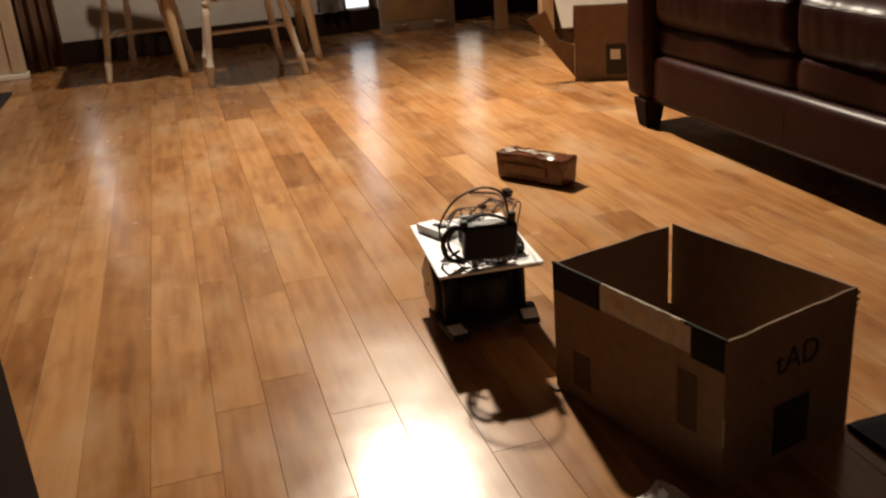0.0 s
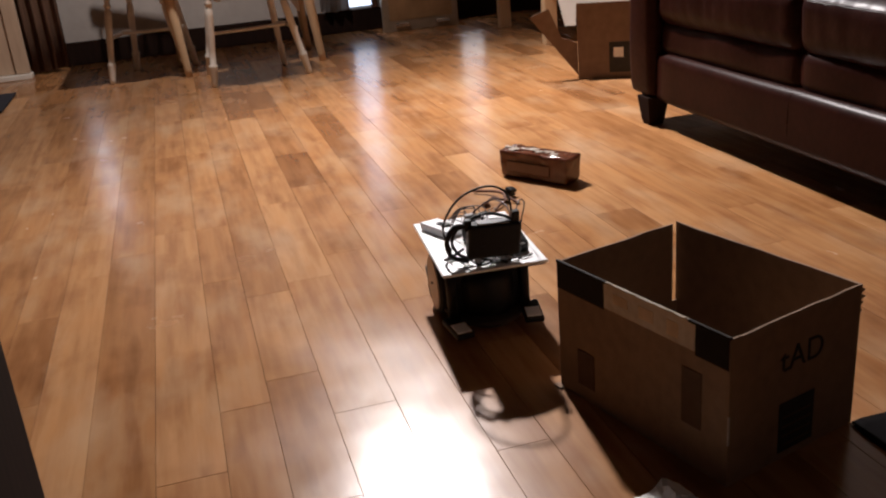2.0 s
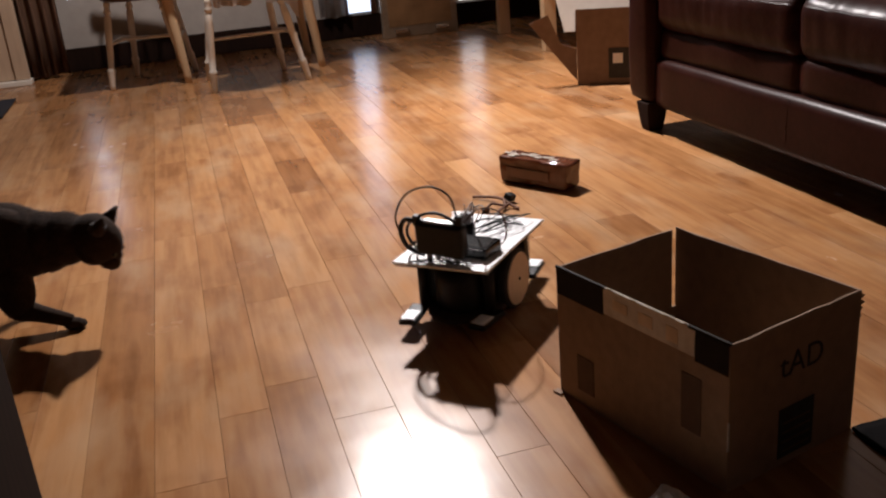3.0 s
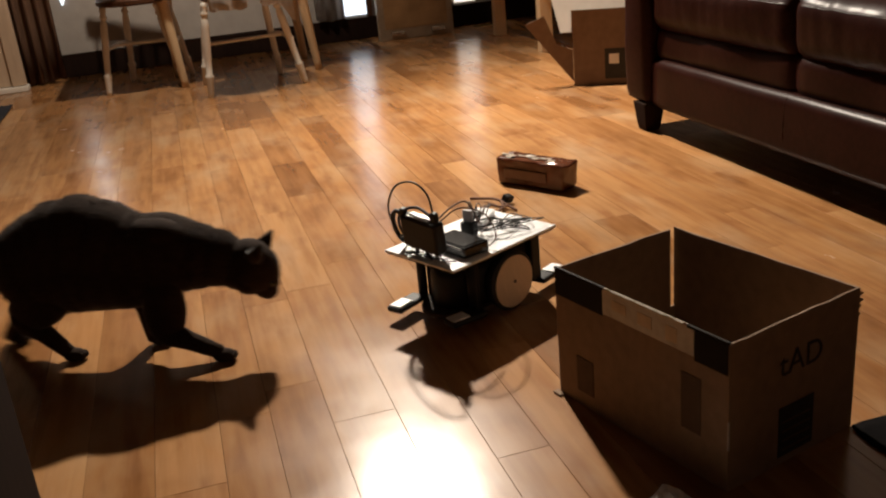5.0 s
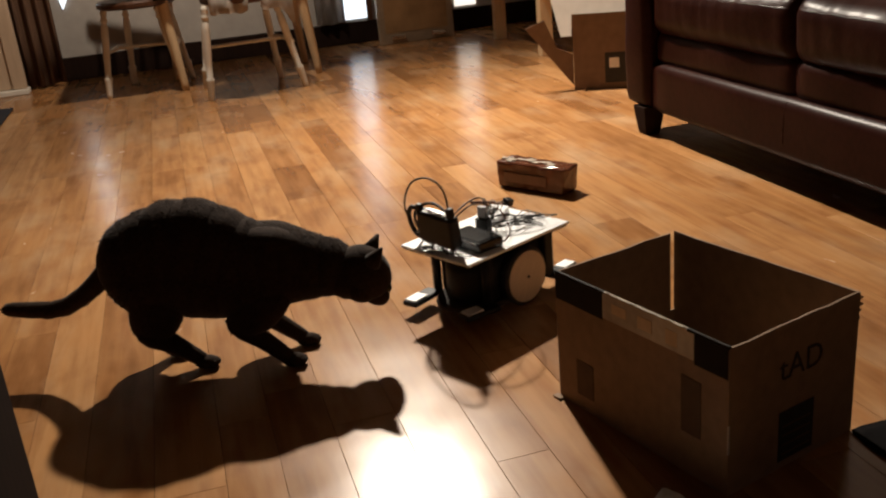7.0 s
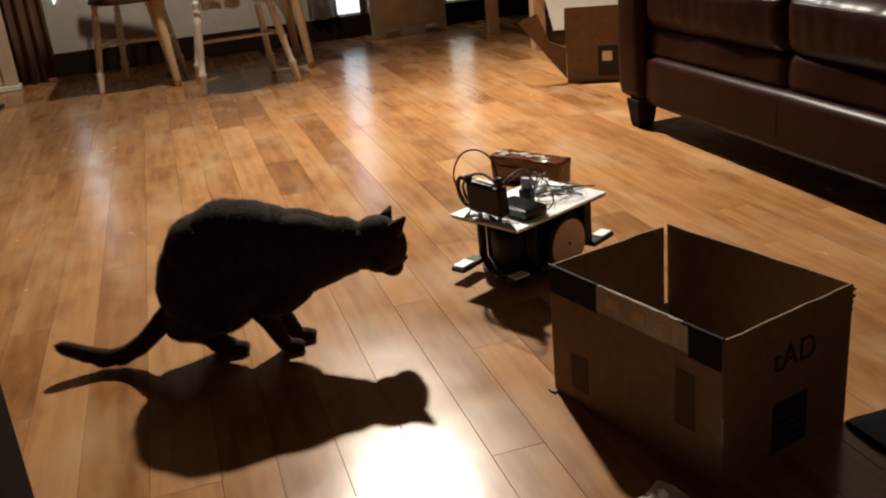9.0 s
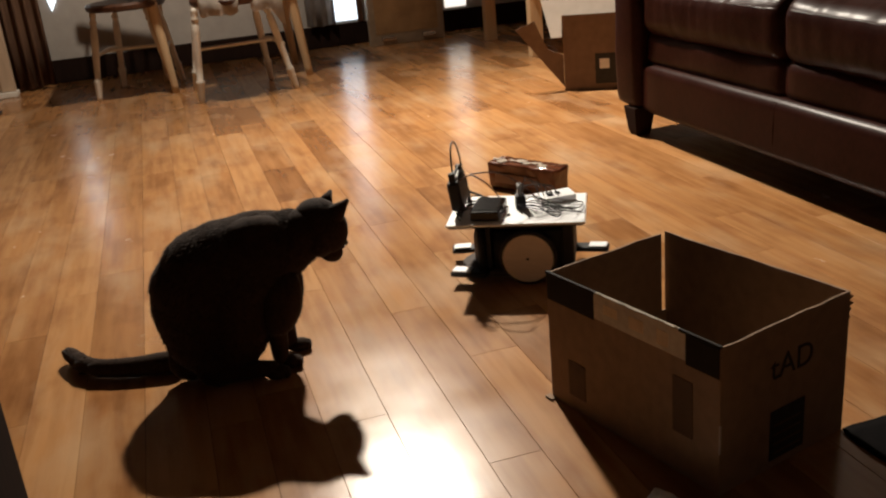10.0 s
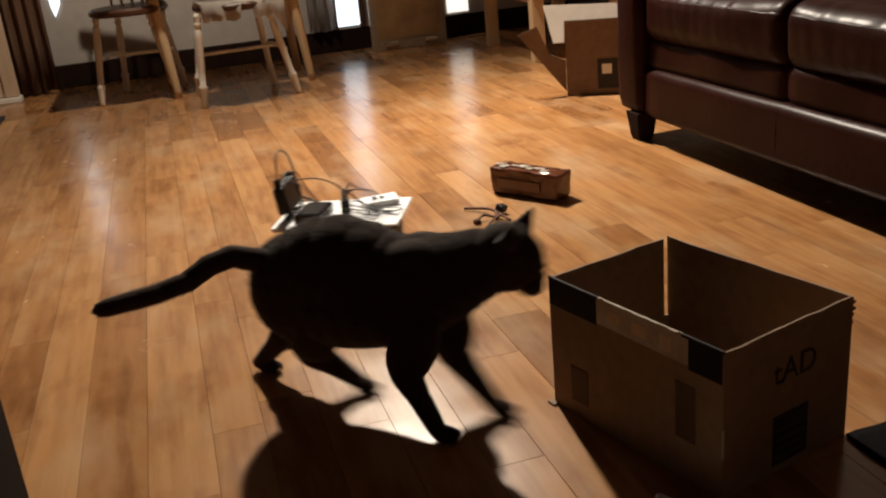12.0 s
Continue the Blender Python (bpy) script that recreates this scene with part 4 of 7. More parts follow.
# ---- movement ----
ROBOT = [
    (0, 0.556, 1.844, -4.3),
    (2, 0.556, 1.844, -4.3),
    (2.2, 0.559, 1.863, -9.6),
    (2.6, 0.549, 1.852, -24.9),
    (2.9, 0.551, 1.874, -34.3),
    (3.2, 0.581, 1.916, -56.3),
    (4.8, 0.573, 1.915, -62.5),
    (5.5, 0.574, 1.916, -63.4),
    (6.6, 0.578, 1.916, -63.6),
    (7, 0.619, 1.947, -63.4),
    (8.8, 0.786, 2.055, -63.3),
    (9.1, 0.783, 2.046, -64.6),
    (9.4, 0.779, 2.045, -79.5),
    (9.7, 0.773, 2.048, -97.1),
    (10.1, 0.770, 2.074, -123.7),
    (10.5, 0.759, 2.089, -144.5),
    (11, 0.691, 2.167, -131.2),
    (11.2, 0.655, 2.192, -123.9),
    (11.4, 0.598, 2.221, -117.5),
    (11.6, 0.522, 2.257, -116.1),
    (11.8, 0.443, 2.298, -115.8),
    (12, 0.372, 2.336, -114.7),
]


def motions():
    walk(machine, [(t, pose(x, y, 0, 0, 0, a)) for t, x, y, a in ROBOT])
    # the wheels roll by the way that the robot goes
    turn = {1: 0.0, -1: 0.0}
    rolls = {1: [], -1: []}
    steps = [(t0 + (t1 - t0) * k / 8, *(p0[j] + (p1[j] - p0[j]) * k / 8 for j in range(3))) for (t0, *p0), (t1, *p1) in zip(ROBOT, ROBOT[1:]) for k in range(8)] + [ROBOT[-1]]
    for (t0, xa, ya, aa), (t1, xb, yb, ab) in zip(steps[:1] + steps, steps):
        ahead = -math.sin(radians(ab)) * (xb - xa) + math.cos(radians(ab)) * (yb - ya)
        for s in (1, -1):
            turn[s] -= math.degrees((ahead + s * radians(ab - aa) * 0.088) / 0.07)
            rolls[s].append((t1, turn[s]))
    for w, s in wheels:
        walk(w, [(t, pose(s * 0.088, 0.026, 0.07, a, 0, 0)) for t, a in rolls[s]])
    walk(cat, [
        (0, pose(-1.35, 2.38, 0, 0, 0, -25.6)), (1.5, pose(-1.35, 2.38, 0, 0, 0, -25.6)), (2.4, pose(-0.650, 2.333, 0, 0, 0, -25.6)),
        (2.6, pose(-0.575, 2.319, 0, 0, 0, -23.7)), (2.8, pose(-0.538, 2.295, 0, 0, 0, -20.0)), (3, pose(-0.525, 2.278, 0, 0, 0, -18.7)),
        (3.2, pose(-0.508, 2.235, 0, 0, 0, -18.2)), (4, pose(-0.370, 2.131, 0, 0, 0, -20.2)), (4.8, pose(-0.229, 2.037, 0, 0, 0, -22.2)),
        (5.1, pose(-0.197, 2.025, 0, 0, 0, -22.0)), (5.4, pose(-0.060, 1.966, 0, 0, 0, -23.2)), (5.7, pose(-0.022, 1.954, 0, 0, 0, -22.1)),
        (5.95, pose(0.007, 1.907, 0, 0, 0, -22.0)), (6.2, pose(0.030, 1.892, 0, 0, 0, -21.9)), (7.1, pose(0.031, 1.891, 0, 0, 0, -21.7)),
        (8.8, pose(0.093, 1.884, 0, 0, 0, -17.0)), (9.2, pose(0.077, 1.855, 0, 0, 0, -11.4)), (9.5, pose(0.071, 1.850, 0, 0, 0, -9.2)),
        (9.8, pose(0.064, 1.836, 0, 0, 0, -8.0)), (10, pose(0.061, 1.827, 0, 0, 0, -8.1)), (10.4, pose(0.056, 1.827, 0, 0, 0, -8.3)),
        (11.1, pose(0.057, 1.833, 0, 0, 0, -10.9)), (11.4, pose(0.062, 1.831, 0, 0, 0, -14.1)), (11.6, pose(0.107, 1.816, 0, 0, 0, -24.8)),
        (11.8, pose(0.173, 1.723, 0, 0, 0, -38.0)), (12, pose(0.294, 1.584, 0, 0, 0, -42.0)),
    ])
    walk(limbs["torso0"], [
        (0, pose(-0.397, 0, 0.243, 0, -4.2, 0)), (1.5, pose(-0.397, 0, 0.243, 0, -4.2, 0)), (2.4, pose(-0.397, 0, 0.243, 0, -4.2, 0)),
        (2.6, pose(-0.383, 0, 0.241, 0, -3.7, 0)), (2.8, pose(-0.317, 0, 0.230, 0, -4.0, 0)), (3, pose(-0.277, 0, 0.238, 0, -5.9, 0)),
        (3.2, pose(-0.248, 0, 0.257, 0, -5.6, 0)), (4, pose(-0.239, 0, 0.243, 0, -10.3, 0)), (4.8, pose(-0.224, 0, 0.223, 0, -13.3, 0)),
        (5.1, pose(-0.153, 0, 0.213, 0, -16.9, 0)), (5.4, pose(-0.209, 0, 0.216, 0, -15.3, 0)), (5.7, pose(-0.158, 0, 0.213, 0, -16.3, 0)),
        (5.95, pose(-0.163, 0, 0.227, 0, -12.0, 0)), (6.2, pose(-0.187, 0, 0.229, 0, -12.3, 0)), (7.1, pose(-0.190, 0, 0.228, 0, -11.7, 0)),
        (8.8, pose(-0.129, 0, 0.171, 0, -50.9, 0)), (9.2, pose(-0.077, 0, 0.143, 0, -67.8, 0)), (9.5, pose(-0.064, 0, 0.127, 0, -79.9, 0)),
        (9.8, pose(-0.068, 0, 0.109, 0, -83.9, 0)), (10, pose(-0.062, 0, 0.101, 0, -83.8, 0)), (10.4, pose(-0.060, 0, 0.100, 0, -83.8, 0)),
        (11.1, pose(-0.061, 0, 0.094, 0, -83.9, 0)), (11.4, pose(-0.044, 0, 0.098, 0, -83.3, 0)), (11.6, pose(-0.053, 0, 0.146, 0, -78.6, 0)),
        (11.8, pose(-0.103, 0, 0.222, 0, -12.6, 0)), (12, pose(-0.180, 0, 0.228, 0, -14.1, 0)),
    ])
    walk(limbs["torso1"], [
        (0, pose(-0.341, 0, 0.247, 0, -4.2, 0)), (1.5, pose(-0.341, 0, 0.247, 0, -4.2, 0)), (2.4, pose(-0.341, 0, 0.247, 0, -4.2, 0)),
        (2.6, pose(-0.329, 0, 0.244, 0, -3.7, 0)), (2.8, pose(-0.267, 0, 0.234, 0, -3.7, 0)), (3, pose(-0.228, 0, 0.243, 0, -5.9, 0)),
        (3.2, pose(-0.198, 0, 0.262, 0, -5.4, 0)), (4, pose(-0.192, 0, 0.251, 0, -9.9, 0)), (4.8, pose(-0.181, 0, 0.233, 0, -13.2, 0)),
        (5.1, pose(-0.113, 0, 0.225, 0, -16.4, 0)), (5.4, pose(-0.167, 0, 0.227, 0, -14.6, 0)), (5.7, pose(-0.118, 0, 0.225, 0, -14.6, 0)),
        (5.95, pose(-0.123, 0, 0.235, 0, -10.3, 0)), (6.2, pose(-0.147, 0, 0.237, 0, -10.2, 0)), (7.1, pose(-0.150, 0, 0.236, 0, -10.2, 0)),
        (8.8, pose(-0.107, 0, 0.198, 0, -48.0, 0)), (9.2, pose(-0.065, 0, 0.172, 0, -65.9, 0)), (9.5, pose(-0.059, 0, 0.159, 0, -80.1, 0)),
        (9.8, pose(-0.065, 0, 0.140, 0, -84.4, 0)), (10, pose(-0.059, 0, 0.131, 0, -84.2, 0)), (10.4, pose(-0.057, 0, 0.129, 0, -84.2, 0)),
        (11.1, pose(-0.058, 0, 0.122, 0, -84.3, 0)), (11.4, pose(-0.040, 0, 0.127, 0, -83.8, 0)), (11.6, pose(-0.047, 0, 0.177, 0, -76.9, 0)),
        (11.8, pose(-0.068, 0, 0.230, 0, -12.1, 0)), (12, pose(-0.141, 0, 0.238, 0, -13.3, 0)),
    ])
    walk(limbs["torso2"], [
        (0, pose(-0.285, 0, 0.251, 0, -3.7, 0)), (1.5, pose(-0.285, 0, 0.251, 0, -3.7, 0)), (2.4, pose(-0.285, 0, 0.251, 0, -3.7, 0)),
        (2.6, pose(-0.275, 0, 0.248, 0, -3.2, 0)), (2.8, pose(-0.217, 0, 0.237, 0, -1.5, 0)), (3, pose(-0.179, 0, 0.248, 0, -3.8, 0)),
        (3.2, pose(-0.148, 0, 0.267, 0, -3.4, 0)), (4, pose(-0.144, 0, 0.259, 0, -6.6, 0)), (4.8, pose(-0.139, 0, 0.243, 0, -10.0, 0)),
        (5.1, pose(-0.072, 0, 0.237, 0, -11.3, 0)), (5.4, pose(-0.125, 0, 0.237, 0, -8.7, 0)), (5.7, pose(-0.078, 0, 0.234, 0, -6.7, 0)),
        (5.95, pose(-0.082, 0, 0.241, 0, -2.6, 0)), (6.2, pose(-0.106, 0, 0.243, 0, -2.1, 0)), (7.1, pose(-0.110, 0, 0.242, 0, -2.8, 0)),
        (8.8, pose(-0.082, 0, 0.223, 0, -29.3, 0)), (9.2, pose(-0.052, 0, 0.201, 0, -48.2, 0)), (9.5, pose(-0.053, 0, 0.191, 0, -74.4, 0)),
        (9.8, pose(-0.062, 0, 0.171, 0, -82.4, 0)), (10, pose(-0.056, 0, 0.160, 0, -82.4, 0)), (10.4, pose(-0.054, 0, 0.157, 0, -82.5, 0)),
        (11.1, pose(-0.055, 0, 0.150, 0, -81.9, 0)), (11.4, pose(-0.037, 0, 0.157, 0, -82.0, 0)), (11.6, pose(-0.039, 0, 0.207, 0, -55.3, 0)),
        (11.8, pose(-0.033, 0, 0.237, 0, -9.0, 0)), (12, pose(-0.101, 0, 0.247, 0, -9.3, 0)),
    ])
    walk(limbs["torso3"], [
        (0, pose(-0.228, 0, 0.254, 0, -0.8, 0)), (1.5, pose(-0.228, 0, 0.254, 0, -0.8, 0)), (2.4, pose(-0.228, 0, 0.254, 0, -0.8, 0)),
        (2.6, pose(-0.222, 0, 0.250, 0, -0.2, 0)), (2.8, pose(-0.167, 0, 0.236, 0, 4.9, 0)), (3, pose(-0.130, 0, 0.250, 0, 3.9, 0)),
        (3.2, pose(-0.098, 0, 0.268, 0, 3.1, 0)), (4, pose(-0.095, 0, 0.262, 0, 2.2, 0)), (4.8, pose(-0.096, 0, 0.249, 0, 0.2, 0)),
        (5.1, pose(-0.031, 0, 0.242, 0, 2.0, 0)), (5.4, pose(-0.082, 0, 0.240, 0, 4.3, 0)), (5.7, pose(-0.037, 0, 0.234, 0, 5.8, 0)),
        (5.95, pose(-0.041, 0, 0.239, 0, 8.9, 0)), (6.2, pose(-0.065, 0, 0.240, 0, 9.2, 0)), (7.1, pose(-0.070, 0, 0.240, 0, 9.1, 0)),
        (8.8, pose(-0.049, 0, 0.231, 0, -4.2, 0)), (9.2, pose(-0.025, 0, 0.217, 0, -18.4, 0)), (9.5, pose(-0.041, 0, 0.221, 0, -47.0, 0)),
        (9.8, pose(-0.057, 0, 0.201, 0, -68.3, 0)), (10, pose(-0.051, 0, 0.188, 0, -71.1, 0)), (10.4, pose(-0.049, 0, 0.185, 0, -71.8, 0)),
        (11.1, pose(-0.050, 0, 0.178, 0, -69.5, 0)), (11.4, pose(-0.032, 0, 0.186, 0, -68.3, 0)), (11.6, pose(-0.015, 0, 0.224, 0, -17.1, 0)),
        (11.8, pose(0.003, 0, 0.241, 0, -0.7, 0)), (12, pose(-0.061, 0, 0.251, 0, -1.5, 0)),
    ])
    walk(limbs["torso4"], [
        (0, pose(-0.172, 0, 0.252, 0, 3.2, 0)), (1.5, pose(-0.172, 0, 0.252, 0, 3.2, 0)), (2.4, pose(-0.172, 0, 0.252, 0, 3.2, 0)),
        (2.6, pose(-0.168, 0, 0.248, 0, 4.0, 0)), (2.8, pose(-0.117, 0, 0.228, 0, 11.1, 0)), (3, pose(-0.081, 0, 0.242, 0, 12.5, 0)),
        (3.2, pose(-0.048, 0, 0.261, 0, 9.9, 0)), (4, pose(-0.047, 0, 0.256, 0, 10.1, 0)), (4.8, pose(-0.053, 0, 0.243, 0, 10.6, 0)),
        (5.1, pose(0.011, 0, 0.234, 0, 12.7, 0)), (5.4, pose(-0.039, 0, 0.231, 0, 13.8, 0)), (5.7, pose(0.004, 0, 0.226, 0, 13.0, 0)),
        (5.95, pose(-0.001, 0, 0.229, 0, 14.6, 0)), (6.2, pose(-0.024, 0, 0.230, 0, 14.6, 0)), (7.1, pose(-0.030, 0, 0.229, 0, 15.7, 0)),
        (8.8, pose(-0.014, 0, 0.228, 0, 3.8, 0)), (9.2, pose(0.006, 0, 0.220, 0, -3.0, 0)), (9.5, pose(-0.013, 0, 0.234, 0, -14.4, 0)),
        (9.8, pose(-0.040, 0, 0.226, 0, -39.0, 0)), (10, pose(-0.038, 0, 0.214, 0, -48.6, 0)), (10.4, pose(-0.036, 0, 0.210, 0, -51.2, 0)),
        (11.1, pose(-0.036, 0, 0.202, 0, -49.2, 0)), (11.4, pose(-0.016, 0, 0.211, 0, -37.9, 0)), (11.6, pose(0.016, 0, 0.224, 0, 0, 0)),
        (11.8, pose(0.038, 0, 0.238, 0, 6.7, 0)), (12, pose(-0.021, 0, 0.249, 0, 3.6, 0)),
    ])
    walk(limbs["torso5"], [
        (0, pose(-0.115, 0, 0.248, 0, 2.9, 0)), (1.5, pose(-0.115, 0, 0.248, 0, 2.9, 0)), (2.4, pose(-0.115, 0, 0.248, 0, 2.9, 0)),
        (2.6, pose(-0.114, 0, 0.243, 0, 3.6, 0)), (2.8, pose(-0.067, 0, 0.217, 0, 9.9, 0)), (3, pose(-0.032, 0, 0.228, 0, 11.6, 0)),
        (3.2, pose(0.002, 0, 0.251, 0, 8.4, 0)), (4, pose(0.001, 0, 0.245, 0, 8.2, 0)), (4.8, pose(-0.009, 0, 0.232, 0, 8.6, 0)),
        (5.1, pose(0.052, 0, 0.223, 0, 8.9, 0)), (5.4, pose(0.003, 0, 0.219, 0, 11.0, 0)), (5.7, pose(0.046, 0, 0.215, 0, 9.8, 0)),
        (5.95, pose(0.040, 0, 0.218, 0, 10.2, 0)), (6.2, pose(0.017, 0, 0.219, 0, 10.2, 0)), (7.1, pose(0.010, 0, 0.217, 0, 11.2, 0)),
        (8.8, pose(0.021, 0, 0.226, 0, 3.3, 0)), (9.2, pose(0.038, 0, 0.221, 0, 1.4, 0)), (9.5, pose(0.019, 0, 0.236, 0, -0.2, 0)),
        (9.8, pose(-0.011, 0, 0.238, 0, -17.2, 0)), (10, pose(-0.014, 0, 0.231, 0, -31.2, 0)), (10.4, pose(-0.014, 0, 0.228, 0, -35.7, 0)),
        (11.1, pose(-0.014, 0, 0.219, 0, -34.9, 0)), (11.4, pose(0.012, 0, 0.220, 0, -16.0, 0)), (11.6, pose(0.047, 0, 0.224, 0, 0.4, 0)),
        (11.8, pose(0.074, 0, 0.233, 0, 2.3, 0)), (12, pose(0.019, 0, 0.246, 0, -0.6, 0)),
    ])
    walk(limbs["torso6"], [
        (0, pose(-0.059, 0, 0.247, 0, 0.4, 0)), (1.5, pose(-0.059, 0, 0.247, 0, 0.4, 0)), (2.4, pose(-0.059, 0, 0.247, 0, 0.4, 0)),
        (2.6, pose(-0.060, 0, 0.241, 0, 1.0, 0)), (2.8, pose(-0.017, 0, 0.211, 0, 4.6, 0)), (3, pose(0.017, 0, 0.222, 0, 4.9, 0)),
        (3.2, pose(0.053, 0, 0.247, 0, 2.1, 0)), (4, pose(0.050, 0, 0.242, 0, 1.0, 0)), (4.8, pose(0.034, 0, 0.230, 0, -0.7, 0)),
        (5.1, pose(0.094, 0, 0.221, 0, -0.7, 0)), (5.4, pose(0.046, 0, 0.214, 0, 3.8, 0)), (5.7, pose(0.087, 0, 0.212, 0, 2.8, 0)),
        (5.95, pose(0.081, 0, 0.214, 0, 1.8, 0)), (6.2, pose(0.058, 0, 0.215, 0, 1.6, 0)), (7.1, pose(0.050, 0, 0.213, 0, 2.5, 0)),
        (8.8, pose(0.055, 0, 0.224, 0, 2.7, 0)), (9.2, pose(0.070, 0, 0.219, 0, 0.9, 0)), (9.5, pose(0.052, 0, 0.234, 0, 3.1, 0)),
        (9.8, pose(0.019, 0, 0.245, 0, -8.2, 0)), (10, pose(0.012, 0, 0.244, 0, -22.4, 0)), (10.4, pose(0.010, 0, 0.244, 0, -28.3, 0)),
        (11.1, pose(0.010, 0, 0.234, 0, -24.6, 0)), (11.4, pose(0.041, 0, 0.227, 0, -9.3, 0)), (11.6, pose(0.078, 0, 0.223, 0, -2.0, 0)),
        (11.8, pose(0.110, 0, 0.235, 0, -8.7, 0)), (12, pose(0.059, 0, 0.250, 0, -10.3, 0)),
    ])
    walk(limbs["torso7"], [
        (0, pose(-0.002, 0, 0.247, 0, -0.4, 0)), (1.5, pose(-0.002, 0, 0.247, 0, -0.4, 0)), (2.4, pose(-0.002, 0, 0.247, 0, -0.4, 0)),
        (2.6, pose(-0.006, 0, 0.241, 0, 0.3, 0)), (2.8, pose(0.033, 0, 0.209, 0, 1.3, 0)), (3, pose(0.065, 0, 0.220, 0, 1.5, 0)),
        (3.2, pose(0.103, 0, 0.247, 0, -1.2, 0)), (4, pose(0.098, 0, 0.243, 0, -2.6, 0)), (4.8, pose(0.078, 0, 0.233, 0, -4.2, 0)),
        (5.1, pose(0.136, 0, 0.224, 0, -2.5, 0)), (5.4, pose(0.089, 0, 0.213, 0, 2.4, 0)), (5.7, pose(0.128, 0, 0.211, 0, 1.4, 0)),
        (5.95, pose(0.121, 0, 0.215, 0, -1.3, 0)), (6.2, pose(0.099, 0, 0.217, 0, -2.7, 0)), (7.1, pose(0.090, 0, 0.214, 0, -1.0, 0)),
        (8.8, pose(0.090, 0, 0.223, 0, 0.1, 0)), (9.2, pose(0.102, 0, 0.220, 0, -3.8, 0)), (9.5, pose(0.084, 0, 0.233, 0, -2.8, 0)),
        (9.8, pose(0.050, 0, 0.247, 0, -9.0, 0)), (10, pose(0.040, 0, 0.253, 0, -18.6, 0)), (10.4, pose(0.036, 0, 0.255, 0, -24.0, 0)),
        (11.1, pose(0.037, 0, 0.243, 0, -18.1, 0)), (11.4, pose(0.070, 0, 0.230, 0, -10.0, 0)), (11.6, pose(0.109, 0, 0.226, 0, -10.9, 0)),
        (11.8, pose(0.146, 0, 0.244, 0, -14.4, 0)), (12, pose(0.099, 0, 0.261, 0, -19.2, 0)),
    ])
    walk(limbs["torso8"], [
        (0, pose(0.054, 0, 0.247, 0, -0.7, 0)), (1.5, pose(0.054, 0, 0.247, 0, -0.7, 0)), (2.4, pose(0.054, 0, 0.247, 0, -0.7, 0)),
        (2.6, pose(0.048, 0, 0.241, 0, -0.2, 0)), (2.8, pose(0.082, 0, 0.209, 0, 0, 0)), (3, pose(0.114, 0, 0.219, 0, 1.0, 0)),
        (3.2, pose(0.153, 0, 0.249, 0, -2.6, 0)), (4, pose(0.146, 0, 0.246, 0, -1.5, 0)), (4.8, pose(0.121, 0, 0.236, 0, 0.7, 0)),
        (5.1, pose(0.177, 0, 0.224, 0, 4.2, 0)), (5.4, pose(0.132, 0, 0.211, 0, 7.5, 0)), (5.7, pose(0.168, 0, 0.210, 0, 6.7, 0)),
        (5.95, pose(0.162, 0, 0.216, 0, 2.5, 0)), (6.2, pose(0.141, 0, 0.219, 0, 0.2, 0)), (7.1, pose(0.131, 0, 0.215, 0, 2.6, 0)),
        (8.8, pose(0.125, 0, 0.224, 0, -2.0, 0)), (9.2, pose(0.133, 0, 0.223, 0, -6.2, 0)), (9.5, pose(0.116, 0, 0.238, 0, -10.4, 0)),
        (9.8, pose(0.080, 0, 0.254, 0, -16.3, 0)), (10, pose(0.067, 0, 0.263, 0, -20.1, 0)), (10.4, pose(0.062, 0, 0.267, 0, -23.4, 0)),
        (11.1, pose(0.063, 0, 0.251, 0, -17.4, 0)), (11.4, pose(0.099, 0, 0.237, 0, -15.0, 0)), (11.6, pose(0.139, 0, 0.235, 0, -20.8, 0)),
        (11.8, pose(0.181, 0, 0.254, 0, -14.5, 0)), (12, pose(0.138, 0, 0.277, 0, -23.3, 0)),
    ])
    walk(limbs["torso9"], [
        (0, pose(0.111, 0, 0.248, 0, -2.3, 0)), (1.5, pose(0.111, 0, 0.248, 0, -2.3, 0)), (2.4, pose(0.111, 0, 0.248, 0, -2.3, 0)),
        (2.6, pose(0.101, 0, 0.241, 0, -1.8, 0)), (2.8, pose(0.133, 0, 0.209, 0, -1.6, 0)), (3, pose(0.163, 0, 0.218, 0, -2.7, 0)),
        (3.2, pose(0.203, 0, 0.252, 0, -6.6, 0)), (4, pose(0.195, 0, 0.246, 0, -0.2, 0)), (4.8, pose(0.164, 0, 0.232, 0, 5.5, 0)),
        (5.1, pose(0.218, 0, 0.218, 0, 9.3, 0)), (5.4, pose(0.174, 0, 0.202, 0, 11.4, 0)), (5.7, pose(0.209, 0, 0.202, 0, 10.8, 0)),
        (5.95, pose(0.203, 0, 0.212, 0, 6.1, 0)), (6.2, pose(0.182, 0, 0.216, 0, 3.5, 0)), (7.1, pose(0.171, 0, 0.210, 0, 6.2, 0)),
        (8.8, pose(0.160, 0, 0.225, 0, -2.6, 0)), (9.2, pose(0.165, 0, 0.226, 0, -6.6, 0)), (9.5, pose(0.147, 0, 0.245, 0, -12.6, 0)),
        (9.8, pose(0.109, 0, 0.264, 0, -18.6, 0)), (10, pose(0.095, 0, 0.273, 0, -20.7, 0)), (10.4, pose(0.088, 0, 0.278, 0, -23.3, 0)),
        (11.1, pose(0.090, 0, 0.260, 0, -17.0, 0)), (11.4, pose(0.128, 0, 0.246, 0, -16.4, 0)), (11.6, pose(0.167, 0, 0.248, 0, -24.2, 0)),
        (11.8, pose(0.216, 0, 0.262, 0, -15.6, 0)), (12, pose(0.175, 0, 0.293, 0, -24.1, 0)),
    ])
